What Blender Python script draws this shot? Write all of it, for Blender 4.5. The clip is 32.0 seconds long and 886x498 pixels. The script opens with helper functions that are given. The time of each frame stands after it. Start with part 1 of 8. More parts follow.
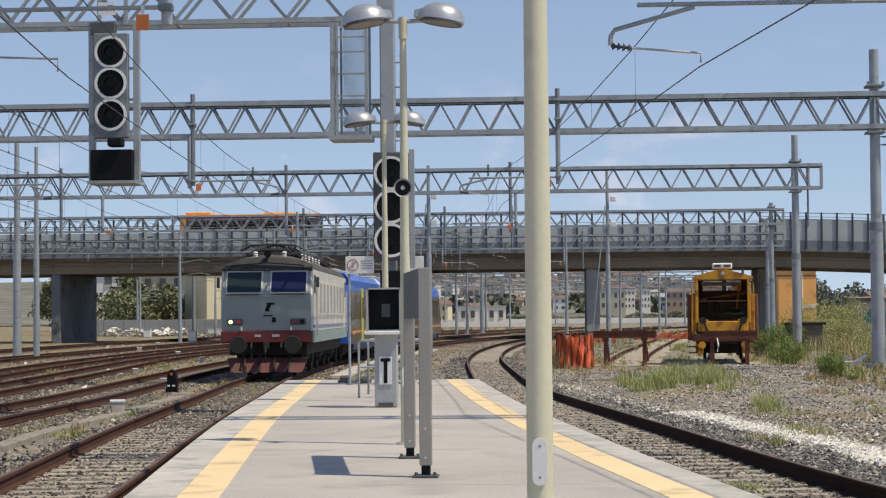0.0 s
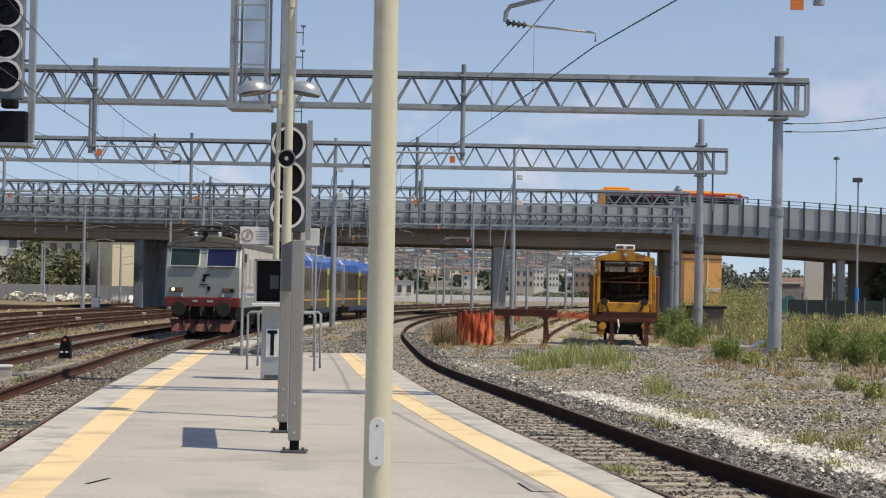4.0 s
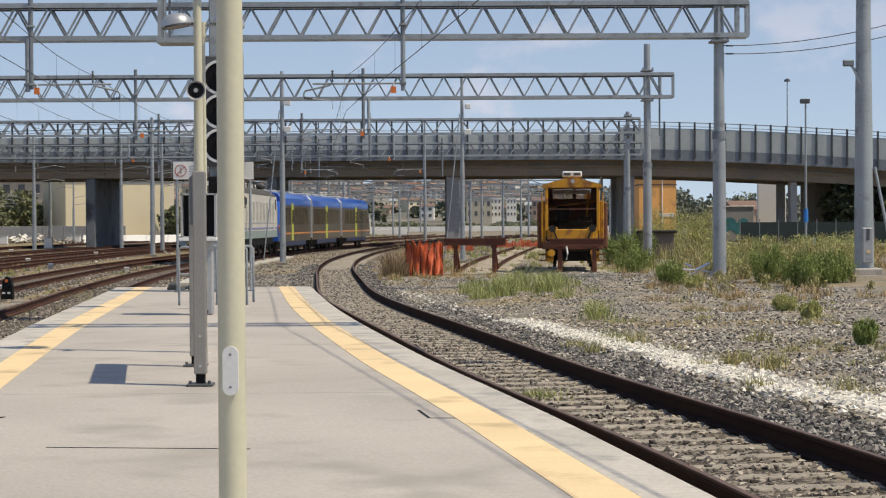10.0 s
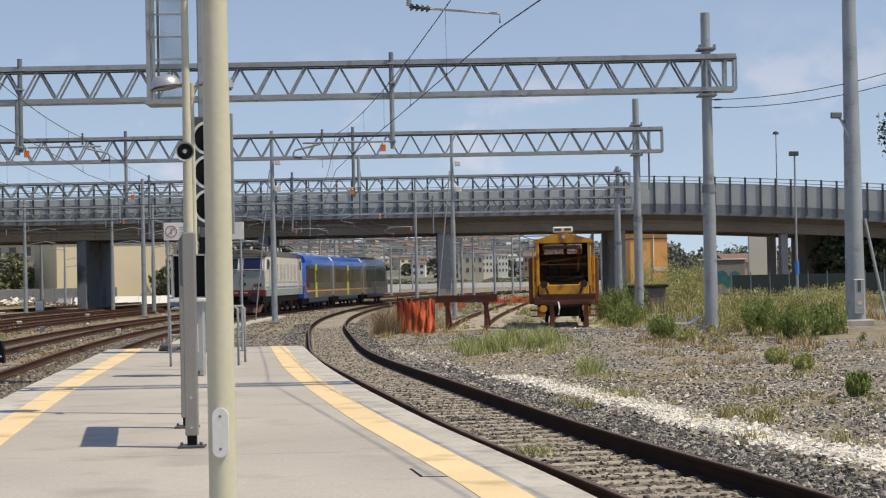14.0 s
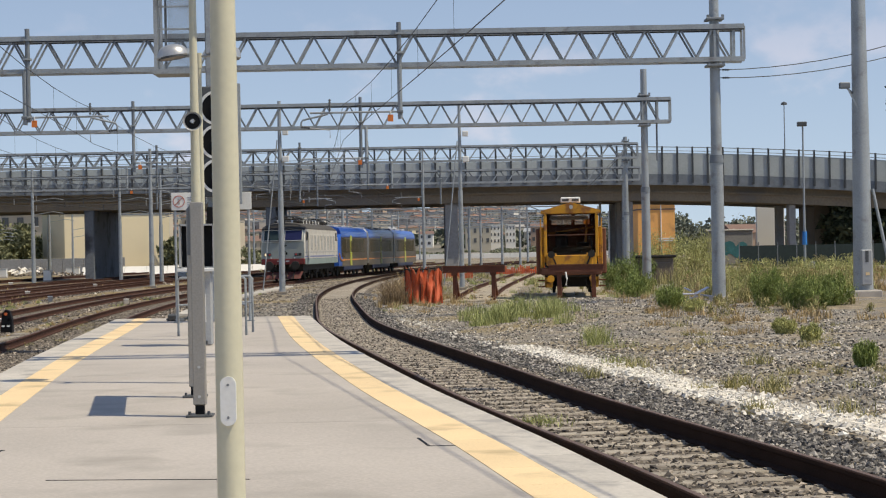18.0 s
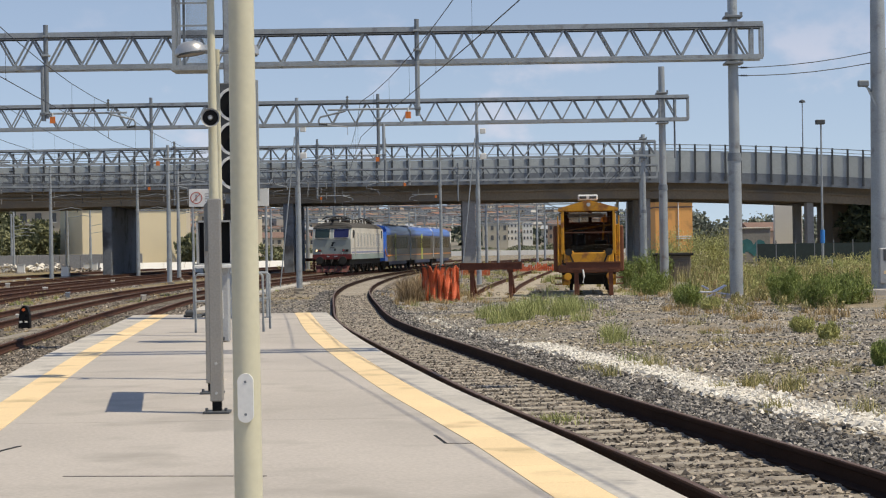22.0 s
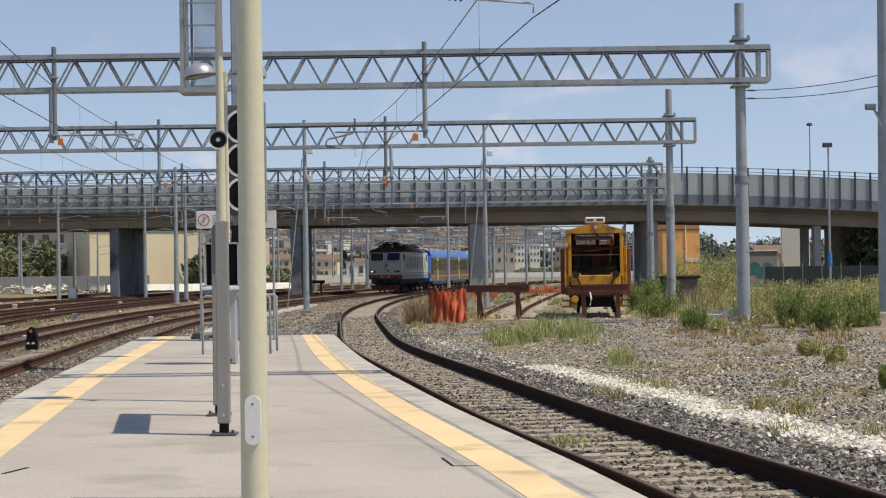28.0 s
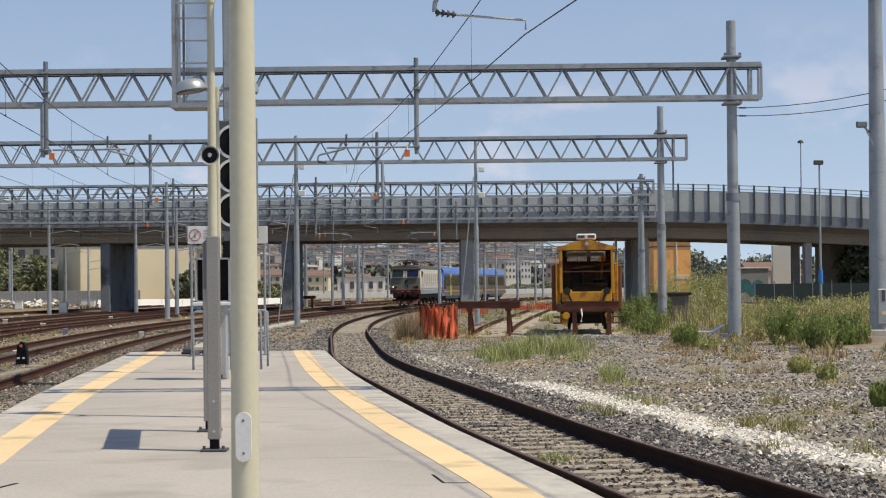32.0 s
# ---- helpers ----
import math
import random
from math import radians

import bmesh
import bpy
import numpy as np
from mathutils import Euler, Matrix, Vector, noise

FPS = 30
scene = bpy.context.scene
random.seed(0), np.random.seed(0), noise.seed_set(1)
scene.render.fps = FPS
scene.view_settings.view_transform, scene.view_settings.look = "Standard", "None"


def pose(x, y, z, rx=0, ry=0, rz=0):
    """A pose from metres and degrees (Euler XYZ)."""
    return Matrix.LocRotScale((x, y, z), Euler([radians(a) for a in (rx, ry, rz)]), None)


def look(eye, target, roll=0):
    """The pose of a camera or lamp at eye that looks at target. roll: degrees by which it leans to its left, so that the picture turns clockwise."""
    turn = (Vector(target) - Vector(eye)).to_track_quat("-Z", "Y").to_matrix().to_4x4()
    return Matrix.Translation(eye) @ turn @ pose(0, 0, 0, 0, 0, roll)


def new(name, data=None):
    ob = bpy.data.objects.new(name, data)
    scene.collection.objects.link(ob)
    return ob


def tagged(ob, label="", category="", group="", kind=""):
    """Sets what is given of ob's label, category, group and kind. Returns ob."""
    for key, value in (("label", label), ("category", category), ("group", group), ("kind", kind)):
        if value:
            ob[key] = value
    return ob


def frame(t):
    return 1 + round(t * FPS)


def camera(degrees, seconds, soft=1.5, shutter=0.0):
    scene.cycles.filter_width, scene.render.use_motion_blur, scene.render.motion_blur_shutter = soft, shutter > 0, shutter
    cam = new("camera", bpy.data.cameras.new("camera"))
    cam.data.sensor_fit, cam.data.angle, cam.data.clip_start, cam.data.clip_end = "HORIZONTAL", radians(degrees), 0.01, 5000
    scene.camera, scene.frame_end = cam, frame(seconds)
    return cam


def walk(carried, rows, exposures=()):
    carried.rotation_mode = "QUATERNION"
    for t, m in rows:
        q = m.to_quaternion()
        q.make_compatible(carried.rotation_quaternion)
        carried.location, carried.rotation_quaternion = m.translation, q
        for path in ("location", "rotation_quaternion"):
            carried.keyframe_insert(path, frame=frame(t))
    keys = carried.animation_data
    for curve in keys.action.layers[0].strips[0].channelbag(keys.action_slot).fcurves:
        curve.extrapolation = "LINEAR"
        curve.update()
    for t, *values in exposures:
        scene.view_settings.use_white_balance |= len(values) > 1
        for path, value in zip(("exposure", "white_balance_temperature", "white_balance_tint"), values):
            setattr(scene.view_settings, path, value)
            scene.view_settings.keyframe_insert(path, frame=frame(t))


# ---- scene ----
cam = camera(26.0, 32.0, soft=1.15, shutter=0.3)
PATH = [
    (0, -0.764, -0.393, 1.940, 3.515, 1.973, -0.52),
    (0.5, -0.724, -0.404, 1.938, 3.250, 1.696, -0.29),
    (1, -0.691, -0.394, 1.939, 2.787, 1.785, 0.03),
    (1.5, -0.652, -0.447, 1.965, 2.003, 0.289, 0.05),
    (2, -0.644, -0.271, 1.950, -1.065, 0.641, -0.57),
    (2.5, -0.635, -0.191, 1.952, -0.229, 0.957, -0.08),
    (4.5, -0.389, -0.162, 1.944, 0.794, 1.300, 1.22),
    (5, -0.308, -0.155, 1.938, -0.072, 1.474, 1.51),
    (5.5, -0.246, -0.147, 1.939, -0.219, 1.764, 1.13),
    (6, -0.222, -0.194, 1.942, -0.799, 1.933, 0.54),
    (6.5, -0.202, -0.225, 1.941, -1.542, 2.029, 0.31),
    (7, -0.205, -0.140, 1.941, -1.883, 1.077, 0.66),
    (7.5, -0.205, -0.097, 1.946, -2.763, 3.394, 0.92),
    (8, -0.176, 0.012, 1.930, -4.712, 0.741, 0.55),
    (8.5, -0.123, 0.073, 1.919, -1.407, 0.048, 1.35),
    (9, -0.059, 0.044, 1.933, -0.691, 0.282, 1.16),
    (9.5, -0.027, 0.004, 1.923, -0.951, -0.253, 0.56),
    (10, -0.004, -0.024, 1.915, -0.375, -0.806, -0.34),
    (10.5, 0.005, 0.028, 1.921, -0.098, -0.505, -0.78),
    (11, 0.010, 0.039, 1.922, 0.108, -0.216, -1.17),
    (11.5, 0.016, -0.000, 1.921, -0.224, 0.619, -1.18),
    (12, 0.009, 0.000, 1.922, -0.020, 0.652, -1.12),
    (12.5, 0.007, 0.015, 1.919, -0.302, 0.587, -1.13),
    (13, 0.018, -0.043, 1.923, -0.170, 0.823, -1.07),
    (13.5, 0.012, 0.005, 1.922, -0.378, 0.795, -1.07),
    (14, 0.009, -0.016, 1.920, -0.644, 0.892, -1.14),
    (14.5, 0.011, -0.022, 1.921, -0.851, 0.685, -0.99),
    (16.5, 0.014, -0.037, 1.923, -0.770, 0.441, -1.32),
    (17, 0.010, -0.014, 1.920, -0.485, 0.164, -1.26),
    (17.5, 0.009, -0.005, 1.916, -0.550, 0.043, -1.13),
    (18, 0.010, -0.026, 1.915, -0.402, 0.013, -1.09),
    (18.5, 0.010, -0.011, 1.915, -0.570, -0.046, -1.06),
    (19, 0.005, -0.004, 1.916, -0.334, 0.012, -1.01),
    (19.5, 0.009, -0.008, 1.916, -0.261, 0.082, -0.93),
    (20, 0.004, -0.005, 1.915, -0.083, 0.027, -0.93),
    (20.5, 0.012, -0.022, 1.916, -0.020, -0.230, -1.02),
    (21, 0.005, -0.001, 1.917, -0.029, -0.097, -1.07),
    (21.5, 0.003, 0.018, 1.916, -0.001, -0.070, -1.03),
    (22, 0.006, -0.008, 1.916, 0.109, -0.064, -0.91),
    (22.5, 0.000, 0.038, 1.917, 0.076, 0.321, -0.84),
    (23, 0.000, -0.000, 1.920, 0.000, 0.455, -0.80),
    (23.5, -0.002, -0.014, 1.920, -0.030, 0.331, -0.79),
    (24, 0.002, -0.022, 1.917, -0.064, -0.024, -0.91),
    (24.5, 0.006, -0.007, 1.919, -0.079, -0.029, -1.01),
    (25, 0.005, 0.005, 1.915, -0.160, -0.043, -1.09),
    (25.5, 0.005, -0.001, 1.920, -0.197, 0.295, -1.22),
    (26, -0.001, 0.036, 1.921, -0.063, 0.364, -1.07),
    (26.5, 0.003, -0.023, 1.911, 0.209, 0.691, -1.03),
    (28.5, 0.005, -0.018, 1.920, 0.251, 0.566, -0.74),
    (29, -0.001, 0.022, 1.917, 0.139, 0.551, -0.74),
    (29.5, -0.001, 0.024, 1.920, 0.142, 0.866, -0.80),
    (30, 0.006, -0.030, 1.921, 0.111, 1.139, -0.89),
    (30.5, 0.006, -0.003, 1.923, 0.177, 1.171, -0.87),
    (31, 0.005, -0.017, 1.921, 0.252, 1.176, -0.80),
    (31.5, 0.004, -0.020, 1.923, 0.014, 1.190, -0.69),
    (32, 0.001, -0.006, 1.922, 0.039, 1.075, -0.60),
]


def cam_pose(x, y, z, yaw, pitch, roll):
    return pose(x, y, z) @ Euler((0, 0, radians(yaw))).to_matrix().to_4x4() @ pose(0, 0, 0, 90 + pitch) @ pose(0, 0, 0, 0, 0, roll)


walk(cam, [(t, cam_pose(*p)) for t, *p in PATH], exposures=[(0.0, 0.03, 6580, 10), (4.0, 0.03, 6760, 10), (8.0, 0.02, 6830, 10), (18.0, 0.03, 6820, 10), (24.0, 0.03, 6820, 10), (32.0, 0.03, 6740, 10)])

# ---- world and sun ----
SUN_EL, SUN_AZ = radians(60), radians(111)      # azimuth clockwise from +y
world = bpy.data.worlds.new("sky")
scene.world = world
world.use_nodes = True
wn = world.node_tree
wbg = wn.nodes["Background"]
sky = wn.nodes.new("ShaderNodeTexSky")
sky.sky_type = "NISHITA"
sky.sun_disc = False
sky.sun_elevation, sky.sun_rotation = SUN_EL, SUN_AZ
sky.air_density, sky.dust_density, sky.ozone_density = 1.0, 0.1, 1.6
wbg.inputs["Strength"].default_value = 0.14
# thin fair-weather clouds low over the horizon
wco = wn.nodes.new("ShaderNodeTexCoord")
wsep = wn.nodes.new("ShaderNodeSeparateXYZ")
wn.links.new(wco.outputs["Generated"], wsep.inputs[0])
wmap = wn.nodes.new("ShaderNodeMapping")
wmap.inputs["Scale"].default_value = (11.0, 4.0, 17.0)
wmap.inputs["Location"].default_value = (3.1, 0.4, 0.25)
wn.links.new(wco.outputs["Generated"], wmap.inputs["Vector"])
wno = wn.nodes.new("ShaderNodeTexNoise")
wno.inputs["Scale"].default_value, wno.inputs["Detail"].default_value, wno.inputs["Roughness"].default_value = 1.3, 7.0, 0.55
wn.links.new(wmap.outputs[0], wno.inputs["Vector"])


def world_range(sock, a, b, lo=0.0, hi=1.0):
    r = wn.nodes.new("ShaderNodeMapRange")
    r.interpolation_type = "SMOOTHSTEP"
    for key, v in (("From Min", a), ("From Max", b), ("To Min", lo), ("To Max", hi)):
        r.inputs[key].default_value = v
    wn.links.new(sock, r.inputs["Value"])
    return r.outputs[0]


wmul = wn.nodes.new("ShaderNodeMath")
wmul.operation = "MULTIPLY"
wn.links.new(world_range(wno.outputs[0], 0.53, 0.68, 0.0, 0.36), wmul.inputs[0])
wn.links.new(world_range(wsep.outputs["Z"], 0.15, 0.08), wmul.inputs[1])
wmix = wn.nodes.new("ShaderNodeMix")
wmix.data_type = "RGBA"
wn.links.new(wmul.outputs[0], wmix.inputs["Factor"])
wlift = wn.nodes.new("ShaderNodeVectorMath")
wlift.operation = "MULTIPLY_ADD"
wlift.inputs[1].default_value = (1.0, 1.0, 0.8)
wlift.inputs[2].default_value = (0.0, 0.0, 0.122)
wn.links.new(wco.outputs["Generated"], wlift.inputs[0])
wn.links.new(wlift.outputs[0], sky.inputs["Vector"])
wtint = wn.nodes.new("ShaderNodeVectorMath")
wtint.operation = "MULTIPLY"
wtint.inputs[1].default_value = (1.105, 0.968, 0.92)
wn.links.new(sky.outputs[0], wtint.inputs[0])
wn.links.new(wtint.outputs[0], wmix.inputs["A"])
wmix.inputs["B"].default_value = (6.2, 5.7, 6.3, 1)
wn.links.new(wmix.outputs["Result"], wbg.inputs["Color"])
sun = new("sun", bpy.data.lights.new("sun", "SUN"))
sun.data.energy, sun.data.angle, sun.data.color = 3.9, radians(0.55), (1.0, 0.91, 0.72)
SUN_DIR = Vector((math.sin(SUN_AZ) * math.cos(SUN_EL), math.cos(SUN_AZ) * math.cos(SUN_EL), math.sin(SUN_EL)))
sun.matrix_basis = look(tuple(SUN_DIR * 200), (0, 0, 0))


# ---- materials ----
def material(name, color, rough=0.6, metal=0.0, scale=3.0, var=0.25, bump=0.0, fine=40.0, second=None, spot=0.0,
             piece=0.0, emit=0.0, alpha=1.0, coat=0.0, spec=0.5):
    """Base colour varied by a broad and a fine noise; second: stain colour laid in by spot (0 to 1)."""
    m = bpy.data.materials.new(name)
    m.use_nodes = True
    n, l = m.node_tree.nodes, m.node_tree.links
    b = n["Principled BSDF"]
    b.inputs["Roughness"].default_value = rough
    b.inputs["Metallic"].default_value = metal
    b.inputs["Coat Weight"].default_value = coat
    b.inputs["Alpha"].default_value = alpha
    b.inputs["Specular IOR Level"].default_value = spec
    co = n.new("ShaderNodeTexCoord")
    geo = n.new("ShaderNodeNewGeometry")
    info = n.new("ShaderNodeObjectInfo")
    big, small = n.new("ShaderNodeTexNoise"), n.new("ShaderNodeTexNoise")
    for tex, s, d in ((big, scale, 4), (small, fine, 3)):
        tex.inputs["Scale"].default_value, tex.inputs["Detail"].default_value = s, d
        l.new(geo.outputs["Position"] if scale < 50 and fine < 400 else co.outputs["Object"], tex.inputs["Vector"])
    add = n.new("ShaderNodeMath")
    add.operation = "ADD"
    l.new(big.outputs[0], add.inputs[0])
    l.new(small.outputs[0], add.inputs[1])
    rng = n.new("ShaderNodeMapRange")
    rng.inputs["From Min"].default_value, rng.inputs["From Max"].default_value = 0.65, 1.35
    rng.inputs["To Min"].default_value, rng.inputs["To Max"].default_value = 1 - var, 1 + var
    l.new(add.outputs[0], rng.inputs["Value"])
    val = rng.outputs[0]
    if piece:
        pr = n.new("ShaderNodeMapRange")
        pr.inputs["To Min"].default_value, pr.inputs["To Max"].default_value = 1 - piece, 1 + piece
        l.new(info.outputs["Random"], pr.inputs["Value"])
        mul = n.new("ShaderNodeMath")
        mul.operation = "MULTIPLY"
        l.new(val, mul.inputs[0])
        l.new(pr.outputs[0], mul.inputs[1])
        val = mul.outputs[0]
    vec = n.new("ShaderNodeVectorMath")
    vec.operation = "SCALE"
    vec.inputs[0].default_value = color
    l.new(val, vec.inputs["Scale"])
    out = vec.outputs[0]
    if second:
        mix = n.new("ShaderNodeMix")
        mix.data_type = "RGBA"
        st = n.new("ShaderNodeTexNoise")
        st.inputs["Scale"].default_value, st.inputs["Detail"].default_value = scale * 2.3, 6
        l.new(geo.outputs["Position"], st.inputs["Vector"])
        cut = n.new("ShaderNodeMapRange")
        cut.inputs["From Min"].default_value, cut.inputs["From Max"].default_value = 0.62 - spot * 0.3, 0.78 - spot * 0.3
        l.new(st.outputs[0], cut.inputs["Value"])
        l.new(cut.outputs[0], mix.inputs["Factor"])
        l.new(out, mix.inputs["A"])
        mix.inputs["B"].default_value = (*second, 1)
        out = mix.outputs["Result"]
    l.new(out, b.inputs["Base Color"])
    if emit:
        l.new(out, b.inputs["Emission Color"])
        b.inputs["Emission Strength"].default_value = emit
    if bump:
        bp = n.new("ShaderNodeBump")
        bp.inputs["Strength"].default_value = bump
        bp.inputs["Distance"].default_value = 0.02
        l.new(small.outputs[0], bp.inputs["Height"])
        l.new(bp.outputs[0], b.inputs["Normal"])
    return m


def glass_material(name, color=(0.02, 0.025, 0.03), rough=0.06):
    return material(name, color, rough, 0.0, 0.4, 0.4, spec=0.45)


M_GALV = material("galvanised_steel", (0.35, 0.375, 0.39), 0.5, 0.35, 1.2, 0.22, 0.05, 30, (0.22, 0.22, 0.22), 0.15)
M_GALV_DARK = material("weathered_shaded_galvanised", (0.2, 0.22, 0.24), 0.55, 0.3, 2.0, 0.25, 0.05, 30)
M_CONC = material("platform_concrete", (0.44, 0.4, 0.36), 0.9, 0, 0.5, 0.16, 0.12, 35, (0.35, 0.32, 0.285), 0.28)
M_COPING = material("coping_concrete", (0.5, 0.465, 0.415), 0.9, 0, 1.3, 0.16, 0.15, 30, (0.35, 0.33, 0.305), 0.42, piece=0.06)
M_YELLOW_STRIP = material("yellow_tactile", (0.8, 0.605, 0.35), 0.8, 0, 0.7, 0.12, 0.15, 60, (0.55, 0.42, 0.24), 0.25, piece=0.03)
M_RAIL = material("rusty_rail", (0.036, 0.02, 0.015), 0.9, 0.0, 2.0, 0.3, 0.2, 60, spec=0.12)
M_RAIL_RED = material("red_rusty_rail", (0.078, 0.038, 0.027), 0.9, 0.0, 2.0, 0.35, 0.2, 60, spec=0.15)
M_RAILTOP = material("rail_head", (0.14, 0.088, 0.064), 0.6, 0.2, 1.0, 0.25)
M_SLEEPER = material("concrete_sleeper", (0.34, 0.3, 0.245), 0.95, 0, 2.0, 0.2, 0.3, 50, (0.22, 0.19, 0.16), 0.3, piece=0.12)


def stone_bed_material(name, dark, light, scale=17.0):
    """Packed crushed stone: a cell of its own grey for each stone, dark joints, dusty patches."""
    m = bpy.data.materials.new(name)
    m.use_nodes = True
    n, l = m.node_tree.nodes, m.node_tree.links
    b = n["Principled BSDF"]
    b.inputs["Roughness"].default_value = 0.95
    b.inputs["Specular IOR Level"].default_value = 0.2
    geo = n.new("ShaderNodeNewGeometry")
    cell, dust = n.new("ShaderNodeTexVoronoi"), n.new("ShaderNodeTexNoise")
    cell.inputs["Scale"].default_value = scale
    dust.inputs["Scale"].default_value, dust.inputs["Detail"].default_value = 0.7, 5
    for tex in (cell, dust):
        l.new(geo.outputs["Position"], tex.inputs["Vector"])
    tone = n.new("ShaderNodeMath")
    tone.operation = "POWER"
    tone.inputs[1].default_value = 1.7
    l.new(cell.outputs["Color"], tone.inputs[0])
    mix = n.new("ShaderNodeMix")
    mix.data_type = "RGBA"
    mix.inputs["A"].default_value, mix.inputs["B"].default_value = (*dark, 1), (*light, 1)
    l.new(tone.outputs[0], mix.inputs["Factor"])
    rng = n.new("ShaderNodeMapRange")
    rng.inputs["From Min"].default_value, rng.inputs["From Max"].default_value = 0.45, 0.7
    rng.inputs["To Max"].default_value = 0.6
    l.new(dust.outputs[0], rng.inputs["Value"])
    over = n.new("ShaderNodeMix")
    over.data_type = "RGBA"
    l.new(rng.outputs[0], over.inputs["Factor"])
    l.new(mix.outputs["Result"], over.inputs["A"])
    over.inputs["B"].default_value = (*[0.55 * (a + c) * 0.8 for a, c in zip(dark, light)], 1)
    l.new(over.outputs["Result"], b.inputs["Base Color"])
    bp = n.new("ShaderNodeBump")
    bp.inputs["Strength"].default_value, bp.inputs["Distance"].default_value = 1.0, 0.05
    bp.invert = True
    l.new(cell.outputs["Distance"], bp.inputs["Height"])
    l.new(bp.outputs[0], b.inputs["Normal"])
    return m


M_DUST = stone_bed_material("pale_dusty_bed", (0.3, 0.26, 0.2), (0.62, 0.54, 0.42), 12.0)
M_BALLAST = stone_bed_material("ballast_bed", (0.05, 0.042, 0.034), (0.4, 0.345, 0.28))
M_BRIDGE_PANEL = material("grey_parapet_panel", (0.41, 0.44, 0.435), 0.55, 0.0, 0.6, 0.15, 0, 10, piece=0.05)
M_BRIDGE_CONC = material("bridge_concrete", (0.23, 0.19, 0.14), 0.9, 0, 0.2, 0.2, 0.1, 6, (0.18, 0.16, 0.14), 0.3)
M_PIER_DARK = material("blue_grey_pier", (0.16, 0.175, 0.195), 0.85, 0, 0.3, 0.2, 0.1, 6, (0.06, 0.06, 0.065), 0.3)
M_PIER = material("pier_concrete", (0.3, 0.3, 0.3), 0.9, 0, 0.3, 0.18, 0.1, 6)
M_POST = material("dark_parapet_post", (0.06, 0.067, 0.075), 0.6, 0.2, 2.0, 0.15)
M_ROAD = material("asphalt", (0.06, 0.06, 0.06), 0.9, 0, 0.3, 0.2)
M_BEIGE = material("cream_paint", (0.58, 0.55, 0.41), 0.45, 0, 1.5, 0.06, 0.03, 30, (0.45, 0.41, 0.29), 0.05)
M_STEEL = material("brushed_steel", (0.34, 0.32, 0.29), 0.4, 0.6, 1.5, 0.15, 0.03, 60)
M_WHITE = material("white_paint", (0.72, 0.72, 0.7), 0.5, 0, 1.5, 0.08)
M_BLACK = material("black_plastic", (0.008, 0.008, 0.009), 0.6, 0, 3.0, 0.3, spec=0.15)
M_LENS = material("dark_lens", (0.006, 0.006, 0.007), 0.25, 0, 3.0, 0.2, spec=0.2)
M_GREY = material("grey_paint", (0.36, 0.37, 0.38), 0.5, 0, 1.2, 0.15)
M_DARKGREY = material("dark_grey_paint", (0.07, 0.075, 0.08), 0.55, 0, 1.2, 0.25)
M_ORANGE = material("orange_plastic", (0.75, 0.2, 0.04), 0.5, 0, 2.0, 0.1)
M_RED = material("red_paint", (0.42, 0.03, 0.03), 0.5, 0, 2.0, 0.2)
M_WIRE = material("copper_wire", (0.07, 0.075, 0.08), 0.6, 0.3, 3.0, 0.1)
M_LAMP = material("lamp_aluminium", (0.52, 0.52, 0.51), 0.33, 0.6, 3.0, 0.1)


